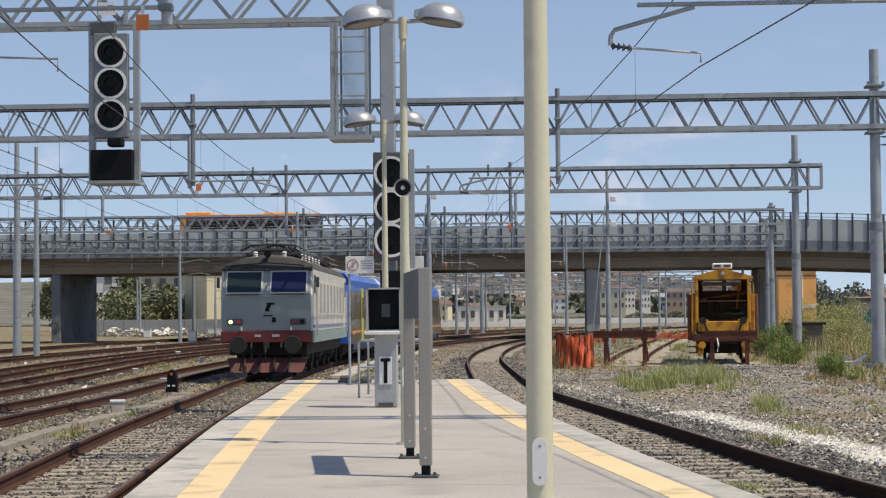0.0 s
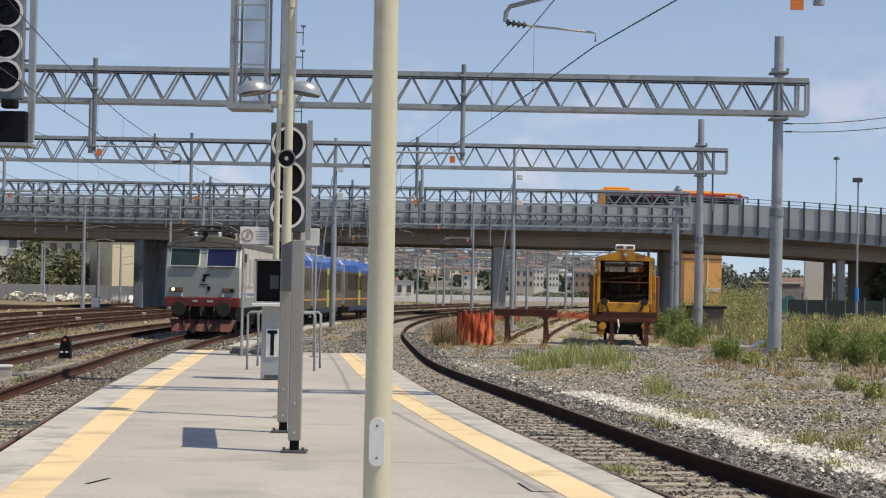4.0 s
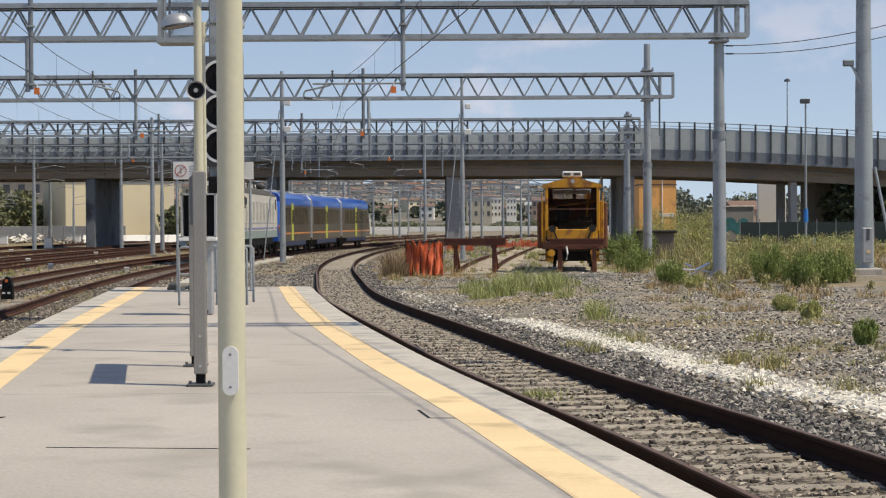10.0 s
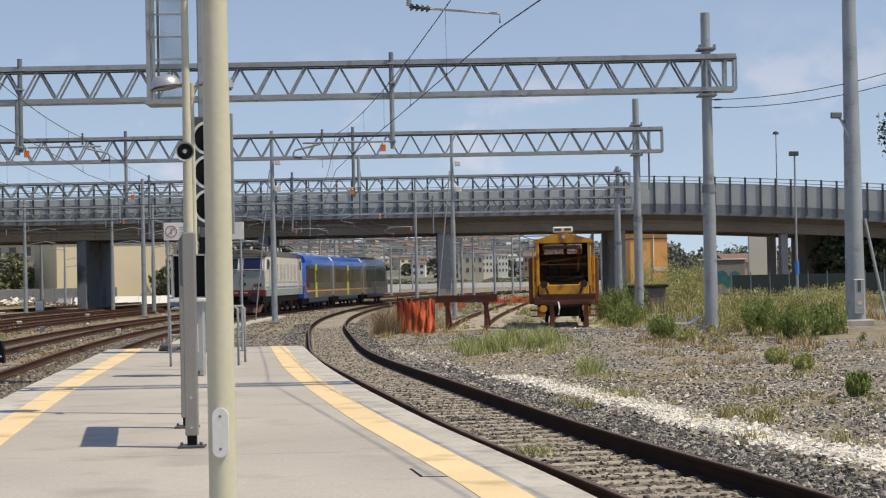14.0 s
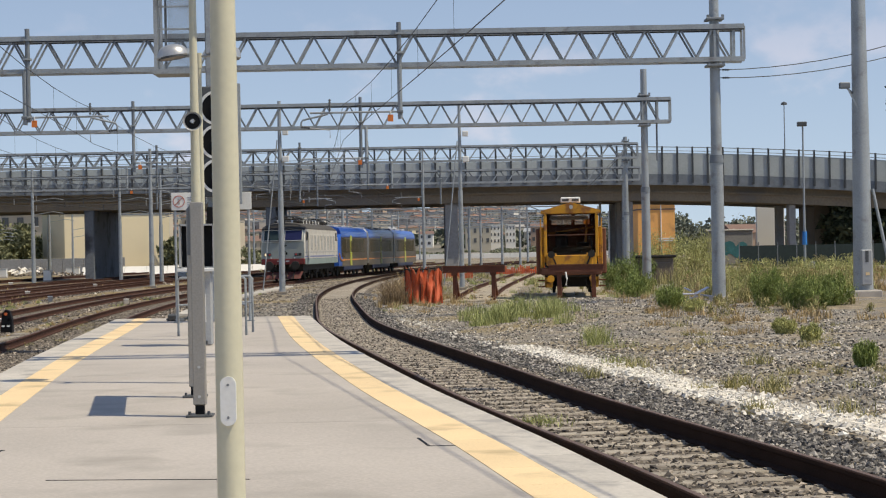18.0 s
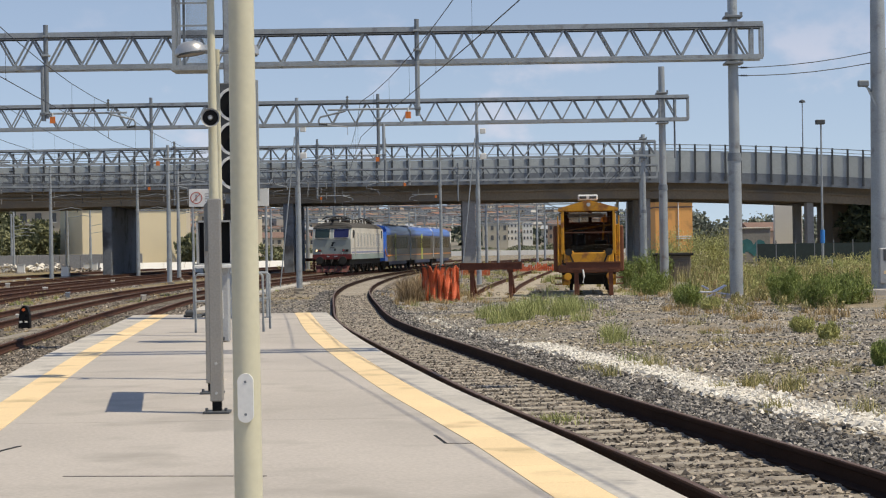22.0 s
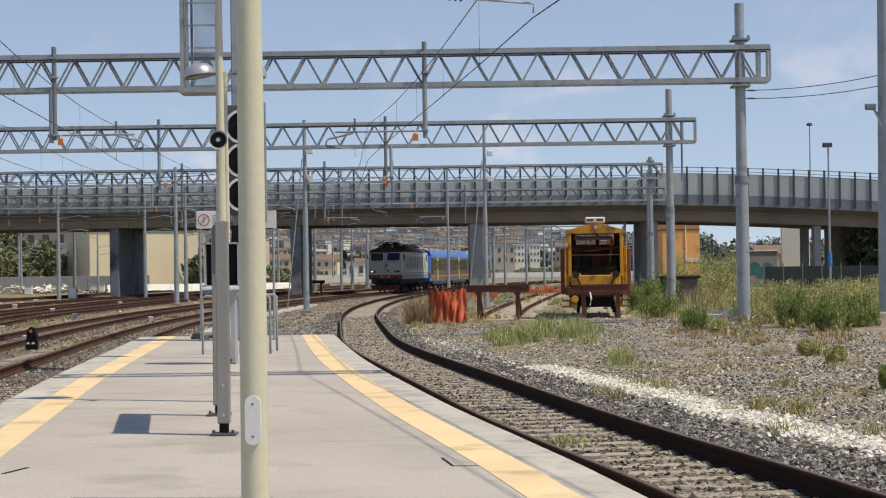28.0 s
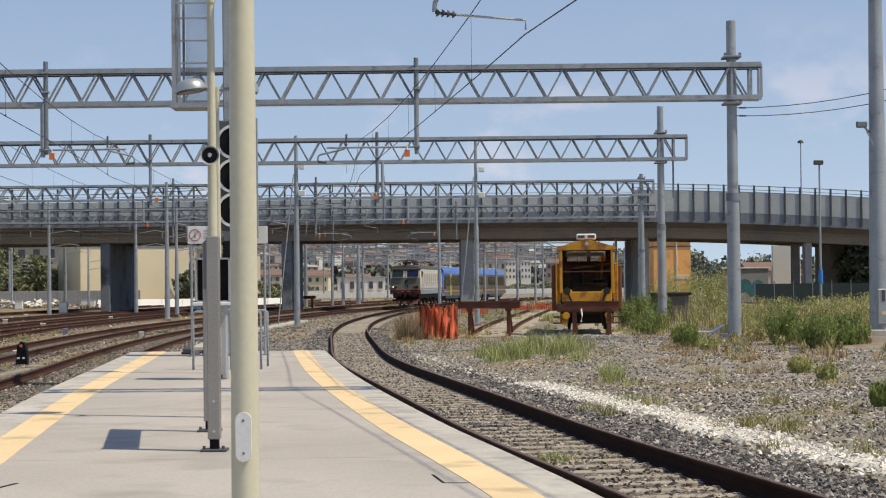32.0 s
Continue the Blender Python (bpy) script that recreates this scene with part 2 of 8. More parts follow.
# ---- mesh tools ----
class Shape:
    """Vertices and faces gathered for one mesh."""

    def __init__(self):
        self.v, self.f = [], []

    def put(self, verts, faces, m=None):
        k = len(self.v)
        self.v += [tuple(m @ Vector(p)) for p in verts] if m is not None else [tuple(p) for p in verts]
        self.f += [tuple(i + k for i in f) for f in faces]
        return self

    def box(self, x, y, z, sx, sy, sz, c=0.0, m=None):
        """A box by its centre and sizes, with edges cut by c."""
        hx, hy, hz = sx / 2, sy / 2, sz / 2
        if c <= 0:
            vs = [(x + i * hx, y + j * hy, z + k * hz) for k in (-1, 1) for j in (-1, 1) for i in (-1, 1)]
            return self.put(vs, [(0, 2, 3, 1), (4, 5, 7, 6), (0, 1, 5, 4), (2, 6, 7, 3), (0, 4, 6, 2), (1, 3, 7, 5)], m)
        vs, at = [], {}
        for i in (-1, 1):
            for j in (-1, 1):
                for k in (-1, 1):
                    at[i, j, k] = len(vs)
                    vs += [(x + i * hx, y + j * (hy - c), z + k * (hz - c)), (x + i * (hx - c), y + j * hy, z + k * (hz - c)),
                           (x + i * (hx - c), y + j * (hy - c), z + k * hz)]
        fs = []
        for a in range(3):
            b, d = (a + 1) % 3, (a + 2) % 3
            for s in (-1, 1):
                def key(p, q, a=a, b=b, d=d, s=s):
                    r = [0, 0, 0]
                    r[a], r[b], r[d] = s, p, q
                    return at[tuple(r)] + a
                q = [key(-1, -1), key(1, -1), key(1, 1), key(-1, 1)]
                fs.append(tuple(q if s > 0 else q[::-1]))
            for p in (-1, 1):
                for q in (-1, 1):
                    r0, r1 = [0, 0, 0], [0, 0, 0]
                    r0[a], r1[a] = -1, 1
                    r0[b] = r1[b] = p
                    r0[d] = r1[d] = q
                    e = [at[tuple(r0)] + b, at[tuple(r1)] + b, at[tuple(r1)] + d, at[tuple(r0)] + d]
                    fs.append(tuple(e if p * q > 0 else e[::-1]))
        for (i, j, k), n in at.items():
            fs.append((n, n + 1, n + 2) if i * j * k > 0 else (n, n + 2, n + 1))
        return self.put(vs, fs, m)

    def cyl(self, p0, p1, r0, r1=None, n=10, caps=True, m=None):
        r1 = r0 if r1 is None else r1
        a, b = Vector(p0), Vector(p1)
        d = (b - a).normalized()
        u = d.orthogonal().normalized()
        w = d.cross(u)
        ring = [u * math.cos(2 * math.pi * i / n) + w * math.sin(2 * math.pi * i / n) for i in range(n)]
        vs = [a + q * r0 for q in ring] + [b + q * r1 for q in ring]
        fs = [(i, (i + 1) % n, n + (i + 1) % n, n + i) for i in range(n)]
        if caps:
            fs += [tuple(range(n - 1, -1, -1)), tuple(range(n, 2 * n))]
        return self.put(vs, fs, m)

    def bar(self, p0, p1, w, h=None, m=None):
        """A rectangular bar between two points."""
        h = w if h is None else h
        a, b = Vector(p0), Vector(p1)
        d = (b - a).normalized()
        s = d.cross(Vector((0, 0, 1)))
        s = Vector((1, 0, 0)) if s.length < 1e-4 else s.normalized()
        t = s.cross(d)
        vs = [e + s * (i * w / 2) + t * (j * h / 2) for e in (a, b) for i, j in ((-1, -1), (1, -1), (1, 1), (-1, 1))]
        return self.put(vs, [(3, 2, 1, 0), (4, 5, 6, 7), (0, 1, 5, 4), (1, 2, 6, 5), (2, 3, 7, 6), (3, 0, 4, 7)], m)

    def tube(self, pts, r, n=6, m=None):
        pts = [Vector(p) for p in pts]
        vs, fs = [], []
        for i, p in enumerate(pts):
            d = (pts[min(i + 1, len(pts) - 1)] - pts[max(i - 1, 0)]).normalized()
            u = d.cross(Vector((0, 0, 1)))
            u = Vector((1, 0, 0)) if u.length < 1e-3 else u.normalized()
            w = u.cross(d)
            vs += [p + (u * math.cos(2 * math.pi * k / n) + w * math.sin(2 * math.pi * k / n)) * r for k in range(n)]
        for i in range(len(pts) - 1):
            fs += [(i * n + k, i * n + (k + 1) % n, (i + 1) * n + (k + 1) % n, (i + 1) * n + k) for k in range(n)]
        fs += [tuple(range(n - 1, -1, -1)), tuple(range((len(pts) - 1) * n, len(pts) * n))]
        return self.put(vs, fs, m)

    def ring(self, c, axis, r, t, depth, n=24):
        """A flat ring (washer) round c."""
        d = Vector(axis).normalized()
        u = d.orthogonal().normalized()
        w = d.cross(u)
        vs, c = [], Vector(c)
        for i in range(n):
            q = u * math.cos(2 * math.pi * i / n) + w * math.sin(2 * math.pi * i / n)
            vs += [c + q * r + d * depth / 2, c + q * (r - t) + d * depth / 2, c + q * (r - t) - d * depth / 2, c + q * r - d * depth / 2]
        fs = []
        for i in range(n):
            a, b = 4 * i, 4 * ((i + 1) % n)
            fs += [(a + k, b + k, b + (k + 1) % 4, a + (k + 1) % 4) for k in range(4)]
        return self.put(vs, fs)

    def sweep(self, prof, path, closed=True):
        """A profile of (side, up) swept along a level path; path rows: x, y, z."""
        path = [Vector(p) for p in path]
        n, vs, fs = len(prof), [], []
        for i, p in enumerate(path):
            d = path[min(i + 1, len(path) - 1)] - path[max(i - 1, 0)]
            s = Vector((d.y, -d.x, 0)).normalized()
            vs += [p + s * a + Vector((0, 0, b)) for a, b in prof]
        for i in range(len(path) - 1):
            for k in range(n if closed else n - 1):
                fs.append((i * n + k, i * n + (k + 1) % n, (i + 1) * n + (k + 1) % n, (i + 1) * n + k))
        if closed:
            fs += [tuple(range(n)), tuple(range((len(path) - 1) * n, len(path) * n))[::-1]]
        return self.put(vs, fs)

    def loft(self, rings, caps=True):
        """Closed rings of equal length joined in order."""
        n, vs, fs = len(rings[0]), [p for r in rings for p in r], []
        for i in range(len(rings) - 1):
            fs += [(i * n + k, i * n + (k + 1) % n, (i + 1) * n + (k + 1) % n, (i + 1) * n + k) for k in range(n)]
        if caps:
            fs += [tuple(range(n - 1, -1, -1)), tuple(range((len(rings) - 1) * n, len(rings) * n))]
        return self.put(vs, fs)

    def mesh(self, name, mat, smooth=False):
        me = bpy.data.meshes.new(name)
        me.from_pydata(self.v, [], self.f)
        me.materials.append(mat)
        bm = bmesh.new()
        bm.from_mesh(me)
        if len(bm.faces) < 20000:
            bmesh.ops.recalc_face_normals(bm, faces=bm.faces)
        if smooth:
            for f in bm.faces:
                f.smooth = True
            for e in bm.edges:
                if len(e.link_faces) == 2 and e.calc_face_angle(0) > 0.6:
                    e.smooth = False
        bm.to_mesh(me)
        bm.free()
        return me


def thing(name, label, category, m=None, group="", kind=""):
    ob = new(name)
    ob.empty_display_size = 0.2
    if m is not None:
        ob.matrix_basis = m
    return tagged(ob, label, category, group, kind)


def part(name, shape, mat, parent=None, label="", smooth=False, m=None):
    """One mesh under a thing or a part; shape: a Shape or mesh data to share."""
    ob = new(name, shape if isinstance(shape, bpy.types.Mesh) else shape.mesh(name, mat, smooth))
    if parent is not None:
        ob.parent = parent
    if m is not None:
        ob.matrix_basis = m
    return tagged(ob, label) if label else ob


def single(name, shape, mat, label, category, m=None, group="", kind="", smooth=False):
    return tagged(part(name, shape, mat, None, "", smooth, m), label, category, group, kind)


def smoothstep(a, b, x):
    t = min(1.0, max(0.0, (x - a) / (b - a)))
    return t * t * (3 - 2 * t)


def rail_z(y):
    return 0.2 * (1 - smoothstep(26, 62, y))


def curve_points(ctrl, step=1.0):
    """Points at even steps on a Catmull-Rom curve through plan points (x, y)."""
    c = [Vector((x, y, 0)) for x, y in ctrl]
    c = [2 * c[0] - c[1]] + c + [2 * c[-1] - c[-2]]
    raw = []
    for i in range(1, len(c) - 2):
        p0, p1, p2, p3 = c[i - 1:i + 3]
        for k in range(24):
            t = k / 24
            raw.append(0.5 * (2 * p1 + (p2 - p0) * t + (2 * p0 - 5 * p1 + 4 * p2 - p3) * t * t + (3 * p1 - p0 - 3 * p2 + p3) * t ** 3))
    raw.append(c[-2])
    out, left = [raw[0]], step
    for a, b in zip(raw, raw[1:]):
        d = (b - a).length
        while d >= left and d > 1e-9:
            a = a + (b - a) * (left / d)
            d -= left
            left = step
            out.append(a.copy())
        left -= d
    return out


def side_normal(path, i):
    d = path[min(i + 1, len(path) - 1)] - path[max(i - 1, 0)]
    return Vector((d.y, -d.x, 0)).normalized()


# ---- plan ----
TRACKS = {
    "siding": [(3.75, 4), (2.45, 14.0), (0.72, 25), (-1.75, 46), (-3.1, 65), (-4.3, 88), (-4.55, 112), (-3.6, 143), (-0.9, 175), (3.5, 210), (20, 290)],
    "main": [(-4.6, 4), (-5.95, 18), (-7.0, 28), (-8.5, 43), (-10.2, 61), (-11.1, 83), (-10.75, 112), (-9.35, 134), (-7.7, 152), (-5.3, 172), (-3.3, 188), (1.2, 220), (15, 290)],
    "third": [(-7.8, 4), (-11.1, 28), (-12.3, 44), (-13.9, 62), (-15.0, 85), (-15.1, 105), (-14.2, 130), (-11.5, 165), (-8.0, 200), (4, 290)],
    "stub": [(1.75, 77.6), (3.2, 100), (6.6, 140), (12, 200), (20, 270)],
    "machine": [(5.55, 73), (6.1, 80), (7.7, 100), (11.2, 140), (16.6, 200), (25, 270)],
    "fourth": [(-12.5, 22), (-16.3, 49), (-18.0, 66), (-20.1, 90), (-20.4, 110), (-20.0, 140), (-17, 175), (-12.5, 210), (0, 300)],
    "fifth": [(-16.5, 34), (-20.7, 62), (-23.2, 90), (-24.2, 120), (-23.7, 150), (-21, 190), (-12, 260)],
    "sixth": [(-23, 45), (-28, 85), (-28.8, 110), (-28.6, 150), (-26, 200), (-18, 270)],
    "seventh": [(-33, 75), (-36, 120), (-36, 160), (-33, 210), (-24, 280)],
}
PLAT_R = [(2.85, -4), (2.18, 3), (1.01, 12), (0.57, 15), (-0.22, 20.2), (-1.48, 30), (-2.64, 41.4)]
PLAT_L = [(-2.4, -4), (-3.05, 3), (-4.0, 13), (-4.52, 17.8), (-4.98, 22), (-5.35, 25.6), (-5.7, 29.5), (-6.05, 33.6), (-6.3, 36.5), (-6.73, 41.4)]
PLAT_Z = 0.55


def field_height(x, y):
    """Height of the open ground."""
    z = -0.22 + rail_z(y) * 0.9
    right = smoothstep(2.0 - 0.05 * (y - 20), 6.5 - 0.05 * (y - 20), x)
    z += right * (0.12 + 0.24 * smoothstep(35, 60, y) - 0.16 * smoothstep(64, 72, y) - 0.2 * smoothstep(66, 76, y) * (1 - smoothstep(8.3, 10.5, x - 0.055 * max(0, y - 80))))
    z += right * smoothstep(9, 14, x) * 0.06
    z += 0.06 * noise.noise((x * 0.3, y * 0.3, 0)) * right + 0.02 * noise.noise((x * 1.3, y * 1.3, 3)) * right
    return z


# ---- ground ----
def ground_material():
    m = bpy.data.materials.new("stony_ground")
    m.use_nodes = True
    n, l = m.node_tree.nodes, m.node_tree.links
    b = n["Principled BSDF"]
    b.inputs["Roughness"].default_value = 0.95
    geo = n.new("ShaderNodeNewGeometry")

    def tex(scale, detail=5, kind="ShaderNodeTexNoise"):
        t = n.new(kind)
        t.inputs["Scale"].default_value = scale
        if kind == "ShaderNodeTexNoise":
            t.inputs["Detail"].default_value = detail
        l.new(geo.outputs["Position"], t.inputs["Vector"])
        return t

    def mix(fac, a, c):
        x = n.new("ShaderNodeMix")
        x.data_type = "RGBA"
        l.new(fac, x.inputs["Factor"])
        for sock, v in ((x.inputs["A"], a), (x.inputs["B"], c)):
            if isinstance(v, tuple):
                sock.default_value = (*v, 1)
            else:
                l.new(v, sock)
        return x.outputs["Result"]

    def cut(sock, lo, hi):
        r = n.new("ShaderNodeMapRange")
        r.inputs["From Min"].default_value, r.inputs["From Max"].default_value = lo, hi
        l.new(sock, r.inputs["Value"])
        return r.outputs[0]

    vor = tex(16, kind="ShaderNodeTexVoronoi")
    stones = mix(cut(vor.outputs["Color"], 0.1, 0.95), (0.055, 0.049, 0.043), (0.38, 0.345, 0.295))
    earth = mix(cut(tex(3).outputs[0], 0.35, 0.65), (0.21, 0.17, 0.12), (0.36, 0.3, 0.21))
    c = mix(cut(tex(0.6).outputs[0], 0.4, 0.62), stones, earth)
    dry = mix(cut(tex(9).outputs[0], 0.35, 0.7), (0.3, 0.225, 0.115), (0.17, 0.14, 0.06))
    sep = n.new("ShaderNodeSeparateXYZ")
    l.new(geo.outputs["Position"], sep.inputs[0])
    yard = n.new("ShaderNodeMath")
    yard.operation = "ADD"
    l.new(tex(0.16, 6).outputs[0], yard.inputs[0])
    west = n.new("ShaderNodeMapRange")
    for key, v in (("From Min", -6.0), ("From Max", -14.0), ("To Min", 0.0), ("To Max", 0.14)):
        west.inputs[key].default_value = v
    l.new(sep.outputs["X"], west.inputs["Value"])
    l.new(west.outputs[0], yard.inputs[1])
    c = mix(cut(yard.outputs[0], 0.52, 0.66), c, dry)
    l.new(c, b.inputs["Base Color"])
    bp = n.new("ShaderNodeBump")
    bp.inputs["Distance"].default_value, bp.inputs["Strength"].default_value = 0.04, 0.8
    l.new(vor.outputs["Distance"], bp.inputs["Height"])
    l.new(bp.outputs[0], b.inputs["Normal"])
    return m


M_GROUND = ground_material()


def build_ground():
    xs = sorted({-3000, -1200, -500, -250, -150, -100, *range(-80, -14, 6), *[i * 0.8 for i in range(-17, 27)], *range(22, 80, 4), 90, 120, 180, 300, 600, 1500, 3000})
    ys = sorted({-400, -100, -30, -10, *[i * 0.8 for i in range(0, 120)], *range(96, 230, 4), 250, 300, 400, 600, 1000, 2000, 4500})
    v = [(x, y, field_height(x, y)) for y in ys for x in xs]
    n = len(xs)
    f = [(j * n + i, j * n + i + 1, (j + 1) * n + i + 1, (j + 1) * n + i) for j in range(len(ys) - 1) for i in range(n - 1)]
    g = single("ground", Shape().put(v, f), M_GROUND, "stony railway ground with dry grass and grey gravel", "ground", kind="structure")
    for p in g.data.polygons:
        p.use_smooth = True


build_ground()


# ---- platform ----
def build_platform():
    left, right = curve_points(PLAT_L, 0.5), curve_points(PLAT_R, 0.5)
    n = min(len(left), len(right))
    base = thing("platform", "low concrete island platform with yellow warning strips", "platform", kind="structure")

    def at(path, u):
        k = u * (len(path) - 1)
        i = min(int(k), len(path) - 2)
        return path[i].lerp(path[i + 1], k - i)

    bays = 7
    for k in range(bays):
        slab, top, bot = Shape(), [], []
        n0 = 9
        for i in range(n0):
            u = (k + i / (n0 - 1) * 0.9985) / bays
            a, b = at(left, u), at(right, u)
            d = (b - a).normalized()
            a, b = a + d * 0.31, b - d * 0.29
            top += [(a.x, a.y, PLAT_Z), (b.x, b.y, PLAT_Z)]
            bot += [(a.x, a.y, -0.4), (b.x, b.y, -0.4)]
        c = len(top)
        fs = [(2 * i, 2 * i + 1, 2 * i + 3, 2 * i + 2) for i in range(n0 - 1)]
        fs += [(c + 2 * i, 2 * i, 2 * i + 2, c + 2 * i + 2) for i in range(n0 - 1)] + [(2 * i + 1, c + 2 * i + 1, c + 2 * i + 3, 2 * i + 3) for i in range(n0 - 1)]
        fs += [(c - 2, c - 1, 2 * c - 1, 2 * c - 2), (1, 0, c, c + 1)]
        part("slab", slab.put(top + bot, fs), M_CONC, base)

    def strip(name, path, sign, d0, d1, z0, z1, length, gap, mat):
        total = len(path) * 0.5
        cnt = int(total / length)
        for i in range(cnt):
            pts = []
            for u in (i / cnt, (i + 0.5) / cnt, (i + 1) / cnt - gap / total):
                k = u * (len(path) - 1)
                j = min(int(k), len(path) - 2)
                p = path[j].lerp(path[j + 1], k - j)
                s = side_normal(path, j) * sign
                pts.append((p, s))
            sh = Shape()
            vs = []
            for p, s in pts:
                a, b = p + s * d0, p + s * d1
                vs += [(a.x, a.y, z1), (b.x, b.y, z1), (b.x, b.y, z0), (a.x, a.y, z0)]
            fs = [(4 * q + e, 4 * q + (e + 1) % 4, 4 * q + 4 + (e + 1) % 4, 4 * q + 4 + e) for q in (0, 1) for e in range(4)]
            sh.put(vs, fs + [(0, 1, 2, 3), (11, 10, 9, 8)])
            part(name, sh, mat, base)

    part("joint_line", Shape().bar((-2.36, 11.71, PLAT_Z), (-1.1, 11.56, PLAT_Z), 0.014, 0.006), M_BLACK, base)
    part("drain_slot", Shape().bar((-3.12, 13.2, PLAT_Z), (-3.04, 13.6, PLAT_Z), 0.03, 0.006), M_BLACK, base)
    for x0, y0, x1, y1 in ((-0.02, 13.32, 0.4, 13.28), (-0.02, 13.32, -0.1, 13.9)):
        part("drain_slot", Shape().bar((x0, y0, PLAT_Z), (x1, y1, PLAT_Z), 0.02, 0.006), M_BLACK, base)
    for path, sign, y0, y1 in ((left, 1, 0.385, 0.715), (right, -1, 0.33, 0.66)):
        strip("coping_stone", path, sign, -0.03, y0 - 0.004, 0.12, PLAT_Z + 0.003, 1.5, 0.005, M_COPING)
        strip("wall_block", path, sign, 0.03, 0.3, -0.4, 0.11, 1.5, 0.01, M_CONC)
        strip("yellow_tile", path, sign, y0, y1, PLAT_Z - 0.05, PLAT_Z + 0.004, 0.9, 0.003, M_YELLOW_STRIP)
    return base


# ---- tracks ----
RAIL_PROFILE = [(-0.075, -0.176), (0.075, -0.176), (0.075, -0.16), (0.013, -0.142), (0.013, -0.05), (0.038, -0.036), (0.038, -0.006), (0.03, 0.0),
                (-0.03, 0.0), (-0.038, -0.006), (-0.038, -0.036), (-0.013, -0.05), (-0.013, -0.142), (-0.075, -0.16)]



def sleeper_mesh():
    s = Shape()
    s.box(0, 0, -0.268, 2.4, 0.24, 0.19, 0.025)
    for x in (-0.75, 0.75):
        s.box(x * 0.865, 0, -0.17, 0.05, 0.08, 0.02)
    return s.mesh("sleeper", M_SLEEPER)


def build_track(key, label, sleepers_to, start=0.0, sink=0.0, bed_mat=None):
    path = curve_points(TRACKS[key], 1.0)
    tr = thing("railway_track", label, "track", kind="structure")
    for sgn in (-1, 1):
        pts, caps = [], []
        for i, p in enumerate(path):
            q = p + side_normal(path, i) * (0.7525 * sgn)
            pts.append((q.x, q.y, rail_z(p.y)))
        part("rail", Shape().sweep(RAIL_PROFILE, pts), M_RAIL if key == "siding" else M_RAIL_RED, tr, smooth=False)
        part("running_band", Shape().sweep([(-0.024, -0.01), (0.024, -0.01), (0.024, 0.004), (-0.024, 0.004)], pts), M_RAILTOP, tr, "worn rail head")
    bed = [(p.x, p.y, rail_z(p.y) - sink) for p in path]
    part("ballast_bed", Shape().sweep([(-1.95, -0.5), (1.95, -0.5), (1.5, -0.22), (1.2, -0.19), (0.86, -0.182), (0.66, -0.19), (0.5, -0.182), (-0.5, -0.182), (-0.66, -0.19), (-0.86, -0.182), (-1.2, -0.19), (-1.5, -0.22)], bed), bed_mat or M_BALLAST, tr)
    fine = curve_points(TRACKS[key], 0.6)
    me = SLEEPER
    for i, p in enumerate(fine):
        if p.y > sleepers_to or p.y < start:
            continue
        n = side_normal(fine, i)
        m = Matrix.Translation((p.x, p.y, rail_z(p.y) + 0.0)) @ Matrix.Rotation(math.atan2(n.y, n.x) + random.uniform(-0.01, 0.01), 4, "Z")
        part("sleeper", me, None, tr, m=m)
    return path


# ---- lattice gantries ----
def truss(thing_ob, x0, x1, y, z0, z1, bay, depth=0.55, chord=0.11, web=0.06, half=False, mat=None):
    """A lattice beam along x between z0 and z1; each chord and each brace is a part."""
    mat = mat or M_GALV
    n = max(2, int((x1 - x0) / bay + 0.01))
    step = bay
    for dy in (-depth / 2, depth / 2):
        for z in (z0, z1):
            part("chord", Shape().bar((x0, y + dy, z), (x1, y + dy, z), chord, chord), mat, thing_ob)
    # dark strip below each top chord draws the shade along its lower edge
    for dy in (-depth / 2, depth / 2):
        part("chord_shade_lip", Shape().bar((x0, y + dy, z1 - chord / 2 - 0.016), (x1, y + dy, z1 - chord / 2 - 0.016), chord * 0.8, 0.03), M_POST, thing_ob)
    # second brace in darker steel stands for the shaded face of its angle
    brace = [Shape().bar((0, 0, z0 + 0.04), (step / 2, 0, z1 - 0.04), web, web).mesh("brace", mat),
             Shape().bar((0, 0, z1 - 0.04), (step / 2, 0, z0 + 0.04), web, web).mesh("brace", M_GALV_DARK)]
    tie = Shape().bar((0, -depth / 2, 0), (0, depth / 2, 0), web, web).mesh("cross_tie", mat)
    for i in range(n):
        for dy in ((-depth / 2, depth / 2) if not half else (-depth / 2,)):
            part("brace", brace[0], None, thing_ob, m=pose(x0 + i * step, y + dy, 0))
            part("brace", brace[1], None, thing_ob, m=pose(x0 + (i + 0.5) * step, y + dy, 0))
        if i % 2 == 0:
            for z in (z0, z1):
                part("cross_tie", tie, None, thing_ob, m=pose(x0 + i * step, y, z))
    for x in (x0, x1):
        for dy in (-depth / 2, depth / 2):
            part("end_post", Shape().bar((x, y + dy, z0), (x, y + dy, z1), web * 1.2), mat, thing_ob)


